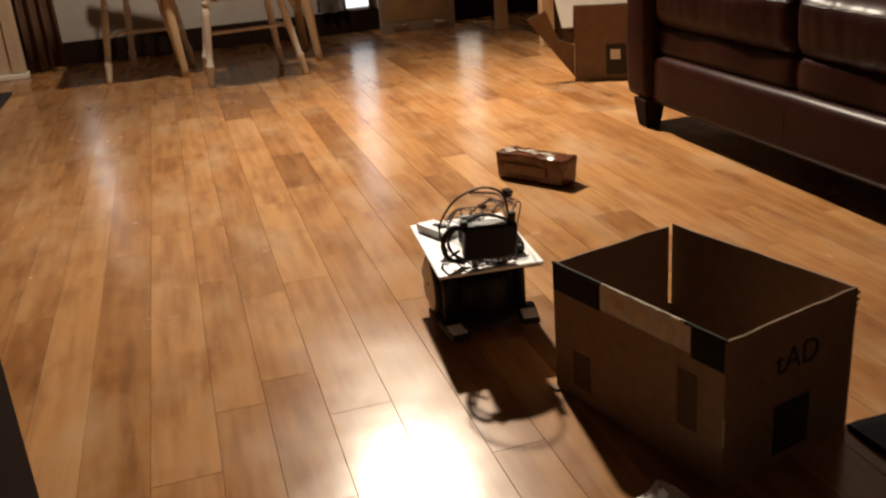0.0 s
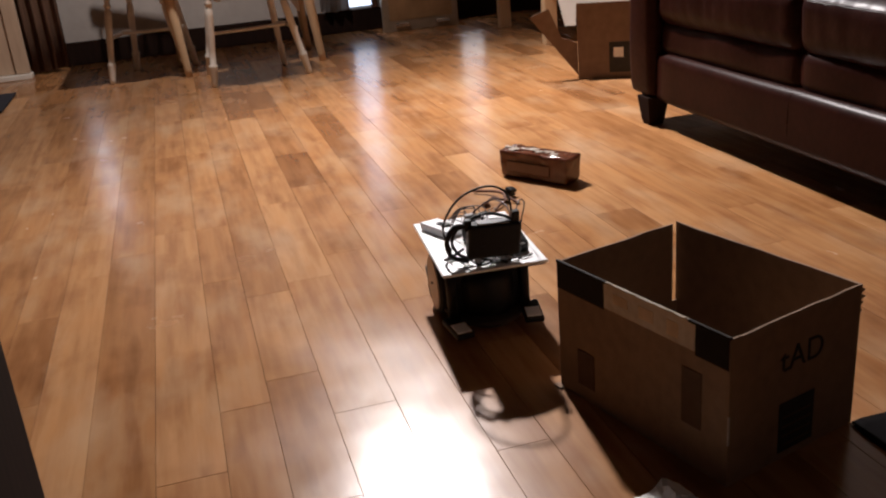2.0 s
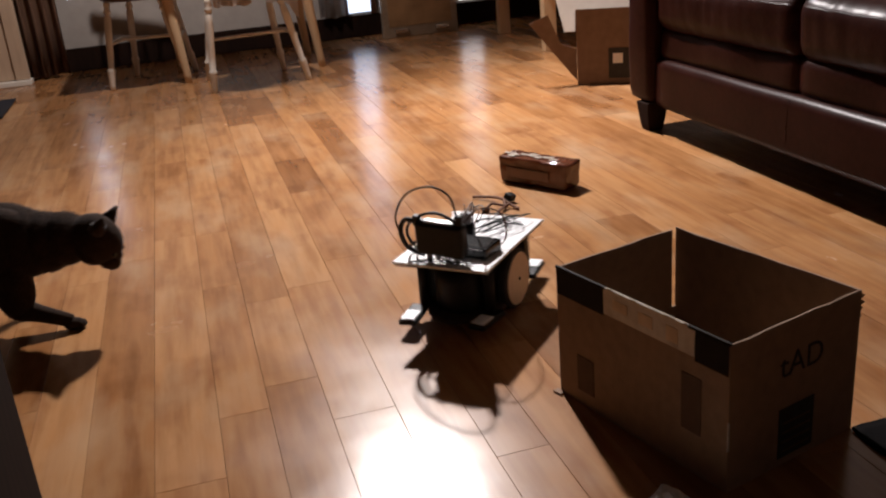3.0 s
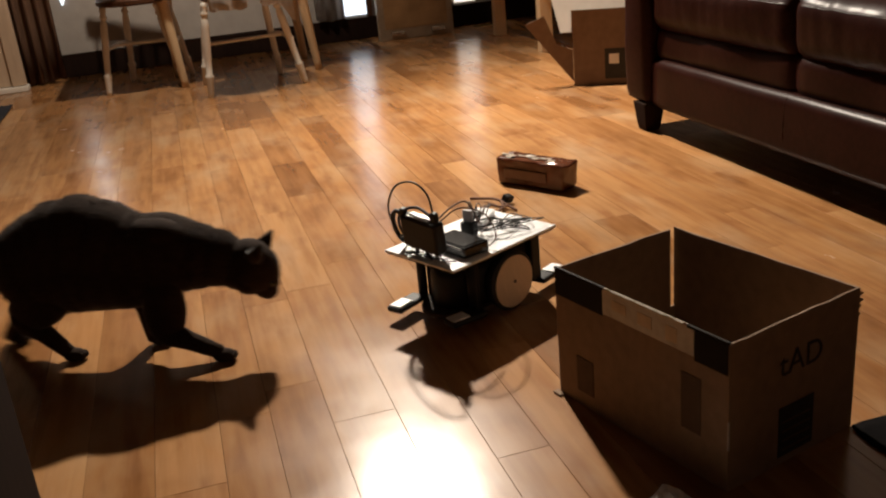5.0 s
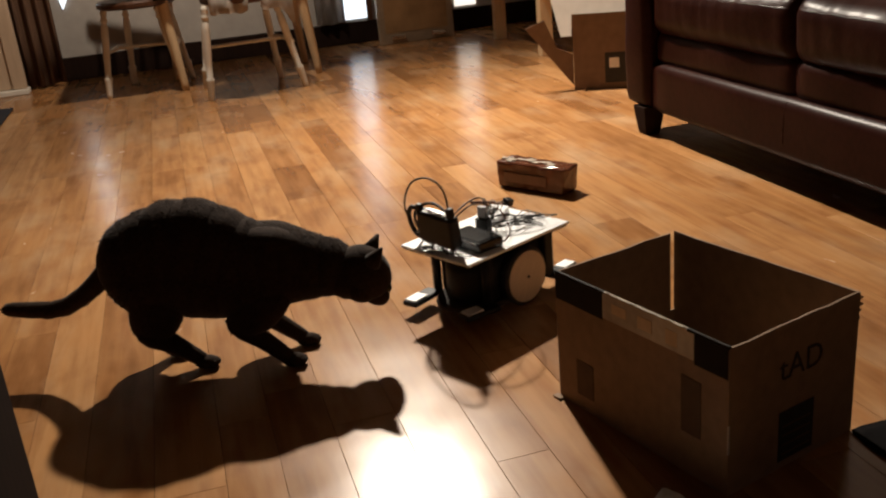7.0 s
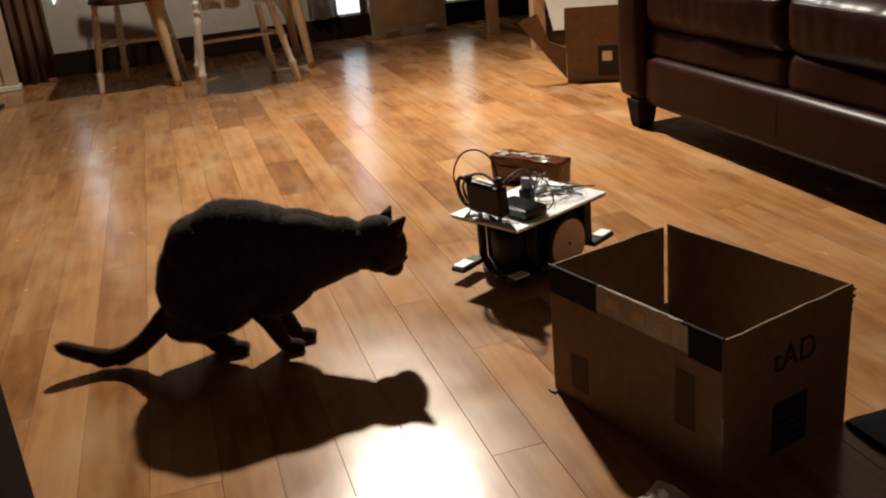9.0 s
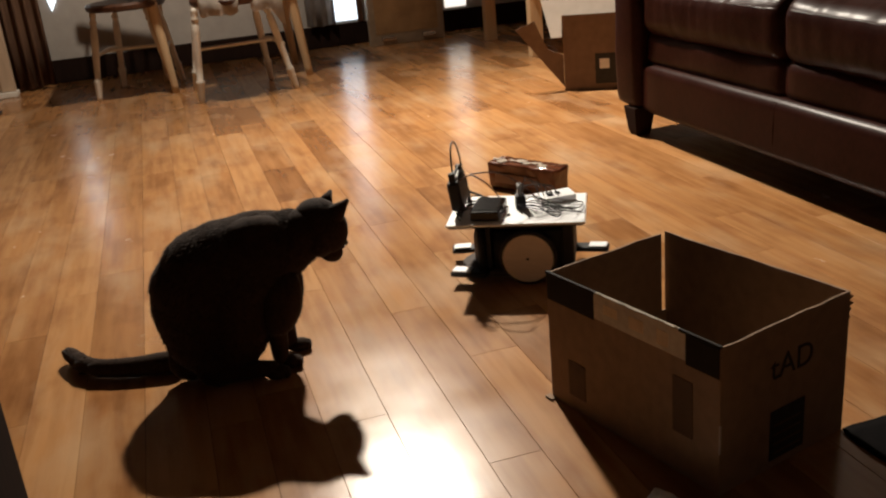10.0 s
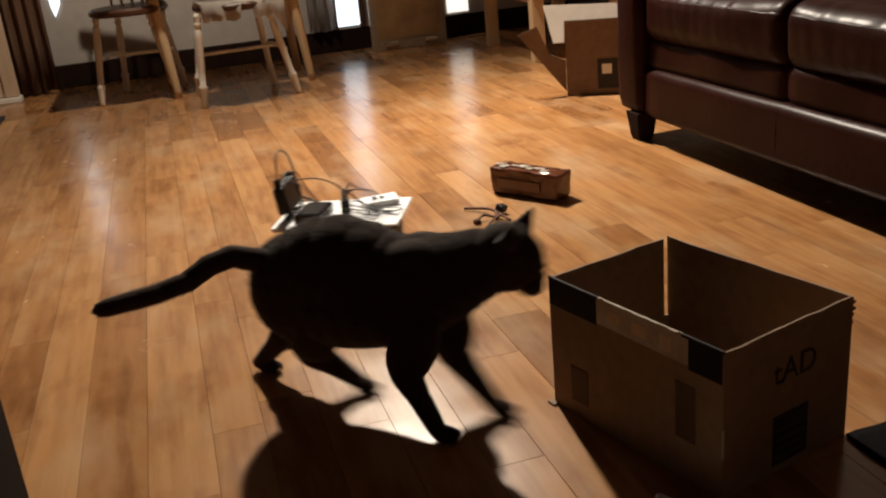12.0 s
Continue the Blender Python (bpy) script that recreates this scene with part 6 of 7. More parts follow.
    walk(limbs["upper_rn"], [
        (0, pose(-0.322, -0.094, 0.100, -78.8, -64.1, 79.9)), (1.5, pose(-0.322, -0.094, 0.100, -78.8, -64.1, 79.9)), (2.4, pose(-0.322, -0.094, 0.100, -78.8, -64.1, 79.9)),
        (2.6, pose(-0.318, -0.095, 0.099, -70.3, -63.0, 72.3)), (2.8, pose(-0.303, -0.090, 0.104, -29.0, -48.9, 36.4)), (3, pose(-0.261, -0.088, 0.111, -30.3, -51.0, 36.9)),
        (3.2, pose(-0.237, -0.073, 0.128, -19.4, -52.8, 23.9)), (4, pose(-0.150, -0.050, 0.097, -163.4, -80.7, 163.2)), (4.8, pose(-0.216, -0.036, 0.093, 8.0, -60.4, -9.2)),
        (5.1, pose(-0.195, -0.039, 0.133, 1.5, -27.3, -3.4)), (5.4, pose(-0.241, -0.032, 0.110, 4.8, -39.0, -7.6)), (5.7, pose(-0.200, -0.034, 0.133, 2.8, -26.5, -6.3)),
        (5.95, pose(-0.161, -0.040, 0.095, 4.1, -59.0, -4.7)), (6.2, pose(-0.184, -0.038, 0.096, 6.2, -59.5, -7.2)), (7.1, pose(-0.187, -0.038, 0.094, 5.8, -60.4, -6.6)),
        (8.8, pose(-0.188, -0.013, 0.106, 10.3, -31.3, -19.2)), (9.2, pose(-0.138, -0.026, 0.060, 9.5, -45.0, -13.2)), (9.5, pose(-0.109, -0.045, 0.040, 0.5, -59.4, -0.5)),
        (9.8, pose(-0.084, -0.070, 0.040, -46.7, -65.2, 49.4)), (10, pose(-0.075, -0.054, 0.040, -27.0, -71.7, 28.2)), (10.4, pose(-0.071, -0.041, 0.040, 14.3, -74.0, -14.8)),
        (11.1, pose(-0.066, -0.042, 0.040, 20.5, -79.3, -20.9)), (11.4, pose(-0.074, -0.034, 0.040, 15.1, -57.2, -17.8)), (11.6, pose(-0.130, -0.025, 0.074, 8.5, -39.2, -13.2)),
        (11.8, pose(-0.146, -0.018, 0.130, 8.1, -30.6, -15.6)), (12, pose(-0.168, -0.005, 0.100, 36.0, -57.8, -40.7)),
    ])
    walk(limbs["paw_rn"], [
        (0, pose(-0.229, -0.130, 0.014, 0, 0, 0)), (1.5, pose(-0.229, -0.130, 0.014, 0, 0, 0)), (2.4, pose(-0.229, -0.130, 0.014, 0, 0, 0)),
        (2.6, pose(-0.224, -0.130, 0.014, 0, 0, 0)), (2.8, pose(-0.216, -0.130, 0.014, 0, 0, 0)), (3, pose(-0.184, -0.130, 0.014, 0, 0, 0)),
        (3.2, pose(-0.182, -0.105, 0.014, 0, 0, 0)), (4, pose(-0.047, -0.054, 0.014, 0, 0, 0)), (4.8, pose(-0.111, -0.030, 0.014, 0, 0, 0)),
        (5.1, pose(-0.143, -0.027, 0.014, 0, 0, 0)), (5.4, pose(-0.297, -0.019, 0.014, 0, 0, 0)), (5.7, pose(-0.154, -0.010, 0.014, 0, 0, 0)),
        (5.95, pose(-0.057, -0.037, 0.014, 0, 0, 0)), (6.2, pose(-0.081, -0.032, 0.014, 0, 0, 0)), (7.1, pose(-0.082, -0.034, 0.014, 0, 0, 0)),
        (8.8, pose(-0.105, 0.031, 0.014, 0, 0, 0)), (9.2, pose(-0.016, -0.019, 0.014, 0, 0, 0)), (9.5, pose(0.018, -0.044, 0.014, 0, 0, 0)),
        (9.8, pose(0.039, -0.064, 0.014, 0, 0, 0)), (10, pose(0.045, -0.051, 0.014, 0, 0, 0)), (10.4, pose(0.048, -0.042, 0.014, 0, 0, 0)),
        (11.1, pose(0.050, -0.043, 0.014, 0, 0, 0)), (11.4, pose(0.047, -0.038, 0.014, 0, 0, 0)), (11.6, pose(-0.014, -0.011, 0.014, 0, 0, 0)),
        (11.8, pose(-0.144, 0.029, 0.014, 0, 0, 0)), (12, pose(-0.073, 0.025, 0.014, 0, 0, 0)),
    ])
    walk(limbs["lower_rf"], [
        (0, pose(-0.281, -0.067, 0.026, -147.3, -46.4, 138.5)), (1.5, pose(-0.281, -0.067, 0.026, -147.3, -46.4, 138.5)), (2.4, pose(-0.281, -0.067, 0.026, -147.3, -46.4, 138.5)),
        (2.6, pose(-0.267, -0.073, 0.026, -146.6, -45.3, 137.2)), (2.8, pose(-0.222, -0.076, 0.026, -147.6, -42.9, 137.0)), (3, pose(-0.217, -0.053, 0.026, -140.8, -52.0, 134.0)),
        (3.2, pose(-0.173, -0.022, 0.026, -151.8, -57.3, 147.5)), (4, pose(-0.356, 0.054, 0.026, 2.7, -49.9, -3.5)), (4.8, pose(-0.409, 0.083, 0.026, 6.4, -38.3, -10.3)),
        (5.1, pose(-0.243, 0.062, 0.026, 10.6, -62.9, -11.8)), (5.4, pose(-0.106, 0.041, 0.026, -179.5, -32.2, 179.0)), (5.7, pose(-0.144, 0.044, 0.026, -179.3, -61.9, 179.2)),
        (5.95, pose(-0.152, 0.023, 0.026, -165.0, -65.0, 163.5)), (6.2, pose(-0.180, 0.027, 0.026, -166.6, -67.5, 165.6)), (7.1, pose(-0.177, 0.026, 0.026, -167.4, -64.4, 166.1)),
        (8.8, pose(-0.154, 0.037, 0.026, -174.2, -64.2, 173.6)), (9.2, pose(-0.067, 0.006, 0.026, -172.5, -33.9, 166.8)), (9.5, pose(-0.044, -0.010, 0.026, -175.3, -22.0, 167.6)),
        (9.8, pose(-0.027, -0.020, 0.026, -179.1, -8.0, 173.8)), (10, pose(-0.025, -0.011, 0.026, -179.6, -7.0, 176.4)), (10.4, pose(-0.025, -0.002, 0.026, -179.8, -7.0, 178.0)),
        (11.1, pose(-0.024, -0.005, 0.026, -179.9, -6.9, 179.4)), (11.4, pose(-0.030, -0.003, 0.026, -177.9, -13.2, 170.9)), (11.6, pose(-0.101, 0.022, 0.026, -163.7, -59.6, 161.3)),
        (11.8, pose(-0.218, 0.064, 0.026, 6.3, -50.1, -8.2)), (12, pose(-0.335, 0.047, 0.026, 0.4, -44.0, -0.6)),
    ])
    walk(limbs["upper_rf"], [
        (0, pose(-0.340, -0.015, 0.109, -60.8, -55.2, 65.4)), (1.5, pose(-0.340, -0.015, 0.109, -60.8, -55.2, 65.4)), (2.4, pose(-0.340, -0.015, 0.109, -60.8, -55.2, 65.4)),
        (2.6, pose(-0.327, -0.018, 0.108, -64.3, -54.2, 68.7)), (2.8, pose(-0.284, -0.018, 0.104, -48.2, -48.5, 56.2)), (3, pose(-0.266, -0.002, 0.117, -28.9, -47.0, 37.1)),
        (3.2, pose(-0.225, 0.012, 0.123, -28.3, -57.4, 32.6)), (4, pose(-0.276, 0.050, 0.121, 1.5, -39.5, -2.4)), (4.8, pose(-0.299, 0.063, 0.114, 3.6, -29.5, -7.3)),
        (5.1, pose(-0.192, 0.051, 0.128, 1.7, -30.0, -3.5)), (5.4, pose(-0.203, 0.042, 0.087, -2.4, -60.4, 2.8)), (5.7, pose(-0.198, 0.045, 0.127, -0.1, -29.8, 0.3)),
        (5.95, pose(-0.198, 0.037, 0.130, -2.7, -33.3, 5.0)), (6.2, pose(-0.222, 0.038, 0.132, -2.1, -33.2, 3.9)), (7.1, pose(-0.225, 0.038, 0.130, -2.5, -33.9, 4.4)),
        (8.8, pose(-0.204, 0.043, 0.130, -0.3, -18.2, 1.0)), (9.2, pose(-0.160, 0.027, 0.090, -4.4, -26.6, 9.8)), (9.5, pose(-0.148, 0.013, 0.069, -10.6, -32.0, 19.4)),
        (9.8, pose(-0.140, -0.007, 0.042, -22.0, -36.3, 34.4)), (10, pose(-0.139, -0.004, 0.040, -17.8, -32.3, 31.0)), (10.4, pose(-0.139, 0.002, 0.040, -14.8, -31.6, 26.8)),
        (11.1, pose(-0.139, -0.004, 0.040, -15.6, -28.1, 30.6)), (11.4, pose(-0.140, 0.015, 0.052, -6.6, -23.0, 16.6)), (11.6, pose(-0.156, 0.041, 0.125, -0.4, -10.9, 2.1)),
        (11.8, pose(-0.148, 0.054, 0.111, 3.4, -38.6, -5.5)), (12, pose(-0.242, 0.046, 0.116, 0.2, -34.0, -0.4)),
    ])
    walk(limbs["paw_rf"], [
        (0, pose(-0.269, -0.067, 0.014, 0, 0, 0)), (1.5, pose(-0.269, -0.067, 0.014, 0, 0, 0)), (2.4, pose(-0.269, -0.067, 0.014, 0, 0, 0)),
        (2.6, pose(-0.255, -0.073, 0.014, 0, 0, 0)), (2.8, pose(-0.210, -0.076, 0.014, 0, 0, 0)), (3, pose(-0.205, -0.053, 0.014, 0, 0, 0)),
        (3.2, pose(-0.161, -0.022, 0.014, 0, 0, 0)), (4, pose(-0.344, 0.054, 0.014, 0, 0, 0)), (4.8, pose(-0.397, 0.083, 0.014, 0, 0, 0)),
        (5.1, pose(-0.231, 0.062, 0.014, 0, 0, 0)), (5.4, pose(-0.094, 0.041, 0.014, 0, 0, 0)), (5.7, pose(-0.132, 0.044, 0.014, 0, 0, 0)),
        (5.95, pose(-0.140, 0.023, 0.014, 0, 0, 0)), (6.2, pose(-0.168, 0.027, 0.014, 0, 0, 0)), (7.1, pose(-0.165, 0.026, 0.014, 0, 0, 0)),
        (8.8, pose(-0.142, 0.037, 0.014, 0, 0, 0)), (9.2, pose(-0.055, 0.006, 0.014, 0, 0, 0)), (9.5, pose(-0.032, -0.010, 0.014, 0, 0, 0)),
        (9.8, pose(-0.015, -0.020, 0.014, 0, 0, 0)), (10, pose(-0.013, -0.011, 0.014, 0, 0, 0)), (10.4, pose(-0.013, -0.002, 0.014, 0, 0, 0)),
        (11.1, pose(-0.012, -0.005, 0.014, 0, 0, 0)), (11.4, pose(-0.018, -0.003, 0.014, 0, 0, 0)), (11.6, pose(-0.089, 0.022, 0.014, 0, 0, 0)),
        (11.8, pose(-0.206, 0.064, 0.014, 0, 0, 0)), (12, pose(-0.323, 0.047, 0.014, 0, 0, 0)),
    ])
    walk(limbs["lower_fn"], [
        (0, pose(0.094, 0.049, 0.026, 161.4, -40.7, -152.6)), (1.5, pose(0.094, 0.049, 0.026, 161.4, -40.7, -152.6)), (2.4, pose(0.094, 0.049, 0.026, 161.4, -40.7, -152.6)),
        (2.6, pose(0.189, 0.034, 0.026, 166.8, -37.6, -159.0)), (2.8, pose(0.203, -0.038, 0.026, 179.8, -14.2, -179.2)), (3, pose(0.172, -0.017, 0.026, 178.7, -19.5, -176.2)),
        (3.2, pose(0.191, -0.017, 0.026, 176.1, -35.8, -173.4)), (4, pose(0.069, 0.024, 0.026, 131.6, -63.2, -128.4)), (4.8, pose(0.227, -0.068, 0.026, -178.0, -27.4, 175.7)),
        (5.1, pose(0.220, -0.051, 0.026, -179.6, -23.6, 179.0)), (5.4, pose(0.077, -0.042, 0.026, 178.8, -52.3, -178.5)), (5.7, pose(0.037, -0.048, 0.026, -121.1, -88.6, 121.1)),
        (5.95, pose(0.126, -0.042, 0.026, 179.1, -45.3, -178.7)), (6.2, pose(0.101, -0.040, 0.026, 178.5, -47.2, -178.0)), (7.1, pose(0.102, -0.040, 0.026, 178.7, -41.8, -178.0)),
        (8.8, pose(0.037, -0.016, 0.026, 151.2, -69.4, -149.6)), (9.2, pose(0.049, 0.005, 0.026, 139.1, -64.3, -136.2)), (9.5, pose(0.062, 0.018, 0.026, 149.4, -56.6, -144.7)),
        (9.8, pose(0.060, 0.020, 0.026, 70.3, -68.3, -71.6)), (10, pose(0.059, -0.008, 0.026, 77.6, -79.0, -77.8)), (10.4, pose(0.057, -0.018, 0.026, 83.6, -82.8, -83.6)),
        (11.1, pose(0.058, -0.007, 0.026, 83.1, -78.1, -83.3)), (11.4, pose(0.056, -0.012, 0.026, 32.1, -70.4, -33.7)), (11.6, pose(0.203, -0.048, 0.026, -179.8, -24.4, 179.5)),
        (11.8, pose(0.323, -0.126, 0.026, -165.2, -40.0, 157.6)), (12, pose(0.146, -0.093, 0.026, -164.6, -53.3, 161.1)),
    ])
    walk(limbs["upper_fn"], [
        (0, pose(0.017, 0.009, 0.101, 79.2, -61.6, -80.5)), (1.5, pose(0.017, 0.009, 0.101, 79.2, -61.6, -80.5)), (2.4, pose(0.017, 0.009, 0.101, 79.2, -61.6, -80.5)),
        (2.6, pose(0.101, 0, 0.099, 157.7, -46.5, -150.6)), (2.8, pose(0.092, -0.039, 0.054, 170.9, -72.4, -170.4)), (3, pose(0.064, -0.024, 0.064, 37.4, -73.3, -38.6)),
        (3.2, pose(0.099, -0.028, 0.093, 29.8, -72.8, -30.9)), (4, pose(0.036, -0.017, 0.129, 11.4, -38.2, -18.1)), (4.8, pose(0.125, -0.061, 0.079, -149.8, -74.6, 148.9)),
        (5.1, pose(0.115, -0.049, 0.072, -5.7, -68.6, 6.1)), (5.4, pose(0.007, -0.044, 0.117, 0.2, -25.8, -0.6)), (5.7, pose(0.036, -0.046, 0.141, -0.1, -12.3, 0.3)),
        (5.95, pose(0.045, -0.044, 0.108, 0.4, -33.2, -0.8)), (6.2, pose(0.023, -0.043, 0.110, 0.6, -32.9, -1.2)), (7.1, pose(0.017, -0.042, 0.103, 0.9, -35.4, -1.6)),
        (8.8, pose(0.002, -0.037, 0.134, 1.8, -22.8, -4.6)), (9.2, pose(0.013, -0.029, 0.130, 3.5, -23.9, -8.5)), (9.5, pose(0.011, -0.019, 0.122, 9.8, -36.4, -16.3)),
        (9.8, pose(0.070, -0.009, 0.105, 41.0, -61.7, -44.6)), (10, pose(0.062, -0.024, 0.109, 32.7, -71.3, -34.1)), (10.4, pose(0.058, -0.029, 0.111, 26.1, -74.5, -27.0)),
        (11.1, pose(0.059, -0.023, 0.102, 34.8, -70.6, -36.4)), (11.4, pose(0.077, -0.026, 0.098, 15.4, -57.6, -18.1)), (11.6, pose(0.098, -0.047, 0.073, -4.7, -76.9, 4.8)),
        (11.8, pose(0.239, -0.091, 0.103, -155.4, -48.8, 148.7)), (12, pose(0.081, -0.071, 0.118, -31.9, -66.7, 34.1)),
    ])
    walk(limbs["paw_fn"], [
        (0, pose(0.106, 0.049, 0.014, 0, 0, 0)), (1.5, pose(0.106, 0.049, 0.014, 0, 0, 0)), (2.4, pose(0.106, 0.049, 0.014, 0, 0, 0)),
        (2.6, pose(0.201, 0.034, 0.014, 0, 0, 0)), (2.8, pose(0.215, -0.038, 0.014, 0, 0, 0)), (3, pose(0.184, -0.017, 0.014, 0, 0, 0)),
        (3.2, pose(0.203, -0.017, 0.014, 0, 0, 0)), (4, pose(0.081, 0.024, 0.014, 0, 0, 0)), (4.8, pose(0.239, -0.068, 0.014, 0, 0, 0)),
        (5.1, pose(0.232, -0.051, 0.014, 0, 0, 0)), (5.4, pose(0.089, -0.042, 0.014, 0, 0, 0)), (5.7, pose(0.049, -0.048, 0.014, 0, 0, 0)),
        (5.95, pose(0.138, -0.042, 0.014, 0, 0, 0)), (6.2, pose(0.113, -0.040, 0.014, 0, 0, 0)), (7.1, pose(0.114, -0.040, 0.014, 0, 0, 0)),
        (8.8, pose(0.049, -0.016, 0.014, 0, 0, 0)), (9.2, pose(0.061, 0.005, 0.014, 0, 0, 0)), (9.5, pose(0.074, 0.018, 0.014, 0, 0, 0)),
        (9.8, pose(0.072, 0.020, 0.014, 0, 0, 0)), (10, pose(0.071, -0.008, 0.014, 0, 0, 0)), (10.4, pose(0.069, -0.018, 0.014, 0, 0, 0)),
        (11.1, pose(0.070, -0.007, 0.014, 0, 0, 0)), (11.4, pose(0.068, -0.012, 0.014, 0, 0, 0)), (11.6, pose(0.215, -0.048, 0.014, 0, 0, 0)),
        (11.8, pose(0.335, -0.126, 0.014, 0, 0, 0)), (12, pose(0.158, -0.093, 0.014, 0, 0, 0)),
    ])
    walk(limbs["lower_ff"], [
        (0, pose(-0.048, 0.107, 0.026, 112.6, -69.4, -111.3)), (1.5, pose(-0.048, 0.107, 0.026, 112.6, -69.4, -111.3)), (2.4, pose(-0.048, 0.107, 0.026, 112.6, -69.4, -111.3)),
        (2.6, pose(-0.124, 0.098, 0.026, 18.8, -52.0, -23.4)), (2.8, pose(-0.123, 0.104, 0.026, 14.9, -41.3, -21.9)), (3, pose(0.017, 0.073, 0.026, 151.1, -69.5, -149.5)),
        (3.2, pose(0.109, 0.047, 0.026, 179.3, -56.6, -179.2)), (4, pose(0.230, -0.008, 0.026, -173.2, -34.3, 168.0)), (4.8, pose(0.076, 0.035, 0.026, -176.1, -54.2, 175.1)),
        (5.1, pose(0.042, 0.037, 0.026, -43.6, -85.7, 43.7)), (5.4, pose(0.211, 0.047, 0.026, 180.0, -13.4, -179.8)), (5.7, pose(0.171, 0.045, 0.026, -180.0, -28.5, 179.9)),
        (5.95, pose(0.135, 0.059, 0.026, 176.8, -41.6, -175.1)), (6.2, pose(0.108, 0.058, 0.026, 176.7, -44.3, -175.2)), (7.1, pose(0.110, 0.056, 0.026, 177.9, -38.5, -176.6)),
        (8.8, pose(0.054, 0.041, 0.026, -177.4, -64.1, 177.1)), (9.2, pose(0.072, 0.054, 0.026, 174.7, -59.7, -173.9)), (9.5, pose(0.083, 0.073, 0.026, 170.2, -51.2, -167.6)),
        (9.8, pose(0.085, 0.074, 0.026, 99.0, -77.9, -98.8)), (10, pose(0.079, 0.068, 0.026, 115.6, -79.6, -115.2)), (10.4, pose(0.074, 0.064, 0.026, 122.3, -80.9, -121.9)),
        (11.1, pose(0.074, 0.070, 0.026, 113.2, -78.3, -112.8)), (11.4, pose(0.062, 0.072, 0.026, 40.2, -71.3, -41.7)), (11.6, pose(0.001, 0.065, 0.026, 38.2, -78.4, -38.7)),
        (11.8, pose(0.096, 0.015, 0.026, -144.1, -74.2, 143.0)), (12, pose(0.212, 0.018, 0.026, -173.5, -47.8, 171.2)),
    ])
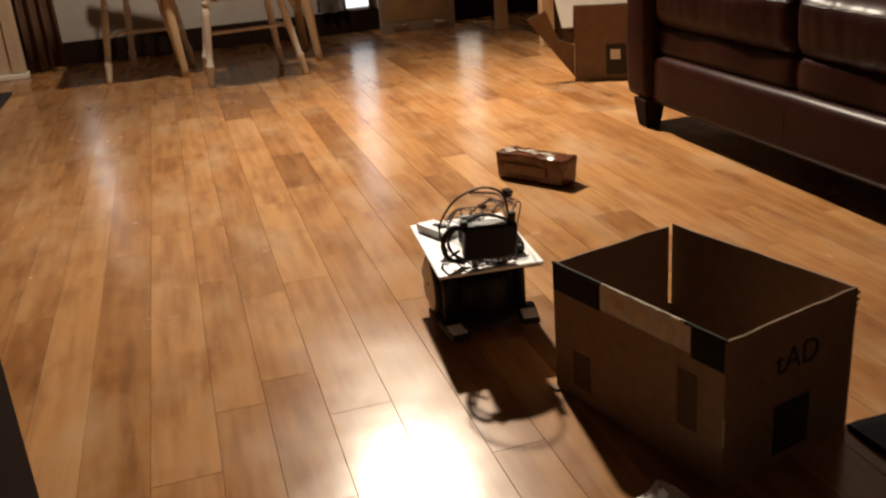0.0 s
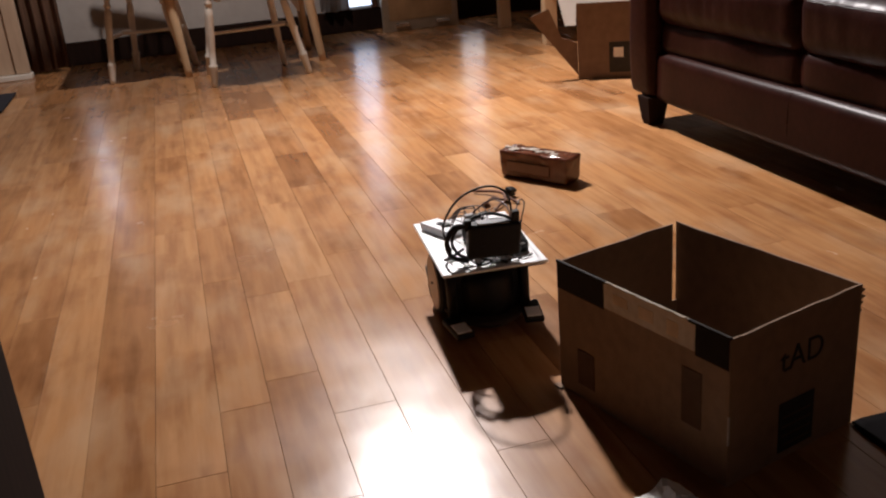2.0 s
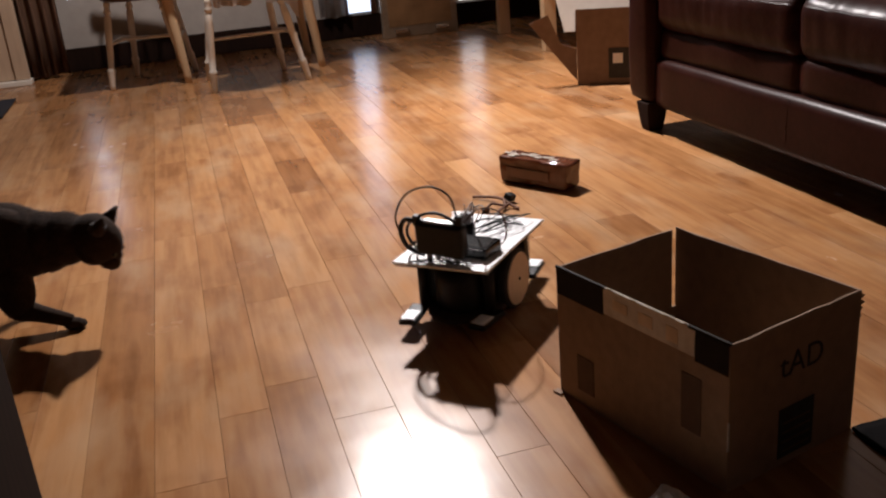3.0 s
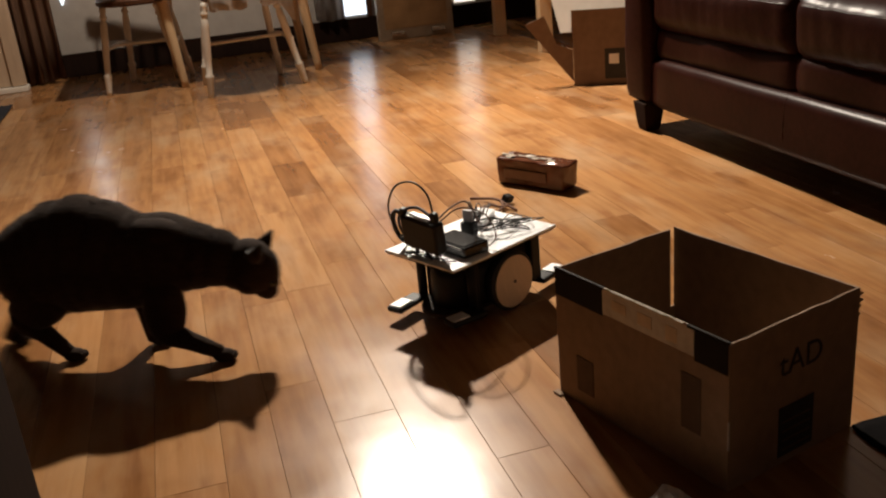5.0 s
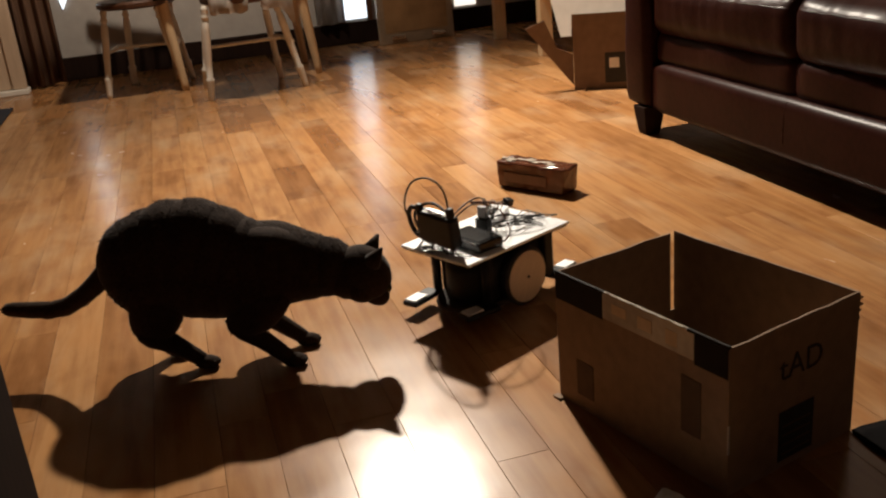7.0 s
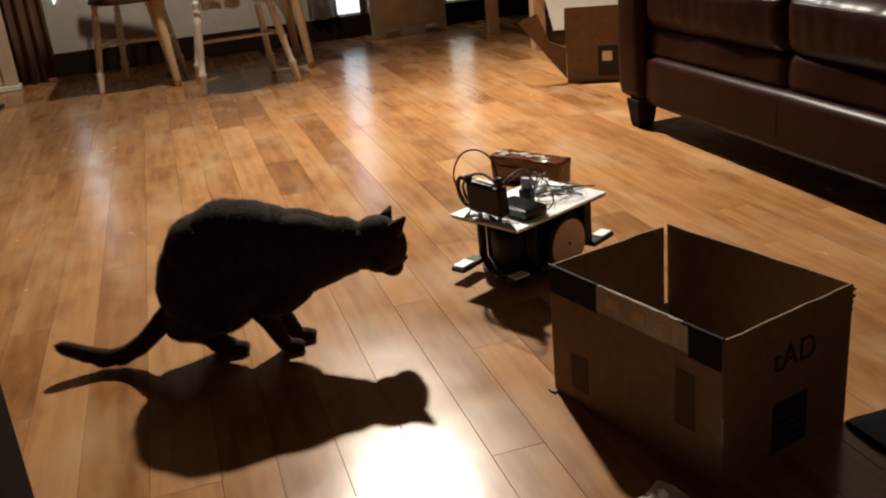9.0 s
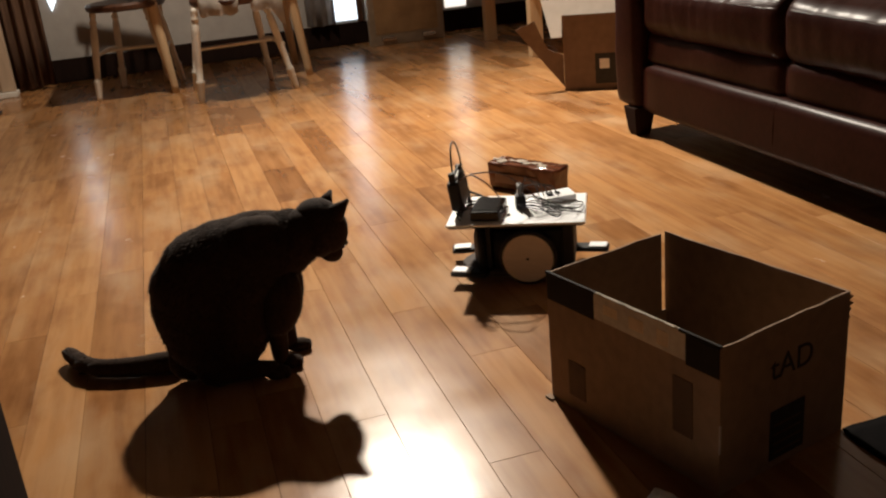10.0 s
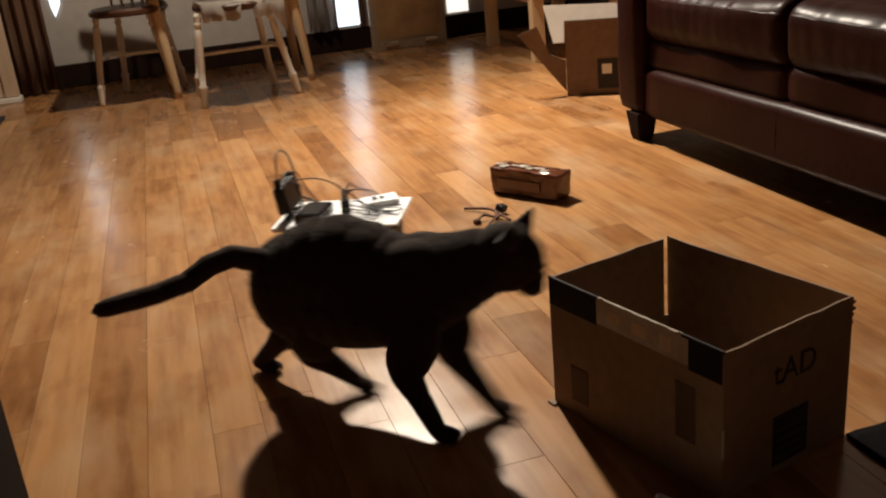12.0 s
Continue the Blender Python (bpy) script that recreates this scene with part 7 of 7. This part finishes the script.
    walk(limbs["upper_ff"], [
        (0, pose(-0.063, 0.069, 0.134, 9.1, -36.6, -15.1)), (1.5, pose(-0.063, 0.069, 0.134, 9.1, -36.6, -15.1)), (2.4, pose(-0.063, 0.069, 0.134, 9.1, -36.6, -15.1)),
        (2.6, pose(-0.059, 0.070, 0.117, 12.0, -43.5, -17.1)), (2.8, pose(-0.046, 0.072, 0.099, 7.8, -31.1, -14.8)), (3, pose(-0.017, 0.053, 0.134, 1.5, -20.8, -4.1)),
        (3.2, pose(0.046, 0.046, 0.122, 0.4, -44.8, -0.5)), (4, pose(0.137, 0.012, 0.091, -115.5, -71.5, 114.3)), (4.8, pose(0.009, 0.041, 0.119, -1.7, -37.9, 2.7)),
        (5.1, pose(0.048, 0.043, 0.141, -0.4, -19.5, 1.1)), (5.4, pose(0.099, 0.047, 0.053, 8.8, -84.3, -8.8)), (5.7, pose(0.070, 0.045, 0.081, -0.2, -47.3, 0.2)),
        (5.95, pose(0.049, 0.052, 0.102, 2.4, -36.5, -4.1)), (6.2, pose(0.026, 0.051, 0.106, 2.0, -35.3, -3.5)), (7.1, pose(0.021, 0.050, 0.098, 2.1, -38.5, -3.3)),
        (8.8, pose(0.004, 0.044, 0.129, -0.3, -25.0, 0.6)), (9.2, pose(0.014, 0.048, 0.125, 0.8, -26.3, -1.8)), (9.5, pose(0.013, 0.058, 0.116, 5.5, -40.4, -8.5)),
        (9.8, pose(0.083, 0.058, 0.104, 43.0, -73.0, -44.2)), (10, pose(0.073, 0.055, 0.108, 45.7, -77.0, -46.5)), (10.4, pose(0.067, 0.052, 0.110, 42.4, -78.7, -43.0)),
        (11.1, pose(0.068, 0.055, 0.101, 46.1, -75.4, -47.1)), (11.4, pose(0.080, 0.056, 0.098, 19.2, -59.0, -22.1)), (11.6, pose(0.019, 0.051, 0.139, 1.3, -24.0, -3.3)),
        (11.8, pose(0.071, 0.034, 0.137, -4.1, -35.7, 7.0)), (12, pose(0.135, 0.029, 0.111, -137.7, -78.5, 137.1)),
    ])
    walk(limbs["paw_ff"], [
        (0, pose(-0.036, 0.107, 0.014, 0, 0, 0)), (1.5, pose(-0.036, 0.107, 0.014, 0, 0, 0)), (2.4, pose(-0.036, 0.107, 0.014, 0, 0, 0)),
        (2.6, pose(-0.112, 0.098, 0.014, 0, 0, 0)), (2.8, pose(-0.111, 0.104, 0.014, 0, 0, 0)), (3, pose(0.029, 0.073, 0.014, 0, 0, 0)),
        (3.2, pose(0.121, 0.047, 0.014, 0, 0, 0)), (4, pose(0.242, -0.008, 0.014, 0, 0, 0)), (4.8, pose(0.088, 0.035, 0.014, 0, 0, 0)),
        (5.1, pose(0.054, 0.037, 0.014, 0, 0, 0)), (5.4, pose(0.223, 0.047, 0.014, 0, 0, 0)), (5.7, pose(0.183, 0.045, 0.014, 0, 0, 0)),
        (5.95, pose(0.147, 0.059, 0.014, 0, 0, 0)), (6.2, pose(0.120, 0.058, 0.014, 0, 0, 0)), (7.1, pose(0.122, 0.056, 0.014, 0, 0, 0)),
        (8.8, pose(0.066, 0.041, 0.014, 0, 0, 0)), (9.2, pose(0.084, 0.054, 0.014, 0, 0, 0)), (9.5, pose(0.095, 0.073, 0.014, 0, 0, 0)),
        (9.8, pose(0.097, 0.074, 0.014, 0, 0, 0)), (10, pose(0.091, 0.068, 0.014, 0, 0, 0)), (10.4, pose(0.086, 0.064, 0.014, 0, 0, 0)),
        (11.1, pose(0.086, 0.070, 0.014, 0, 0, 0)), (11.4, pose(0.074, 0.072, 0.014, 0, 0, 0)), (11.6, pose(0.013, 0.065, 0.014, 0, 0, 0)),
        (11.8, pose(0.108, 0.015, 0.014, 0, 0, 0)), (12, pose(0.224, 0.018, 0.014, 0, 0, 0)),
    ])


motions()
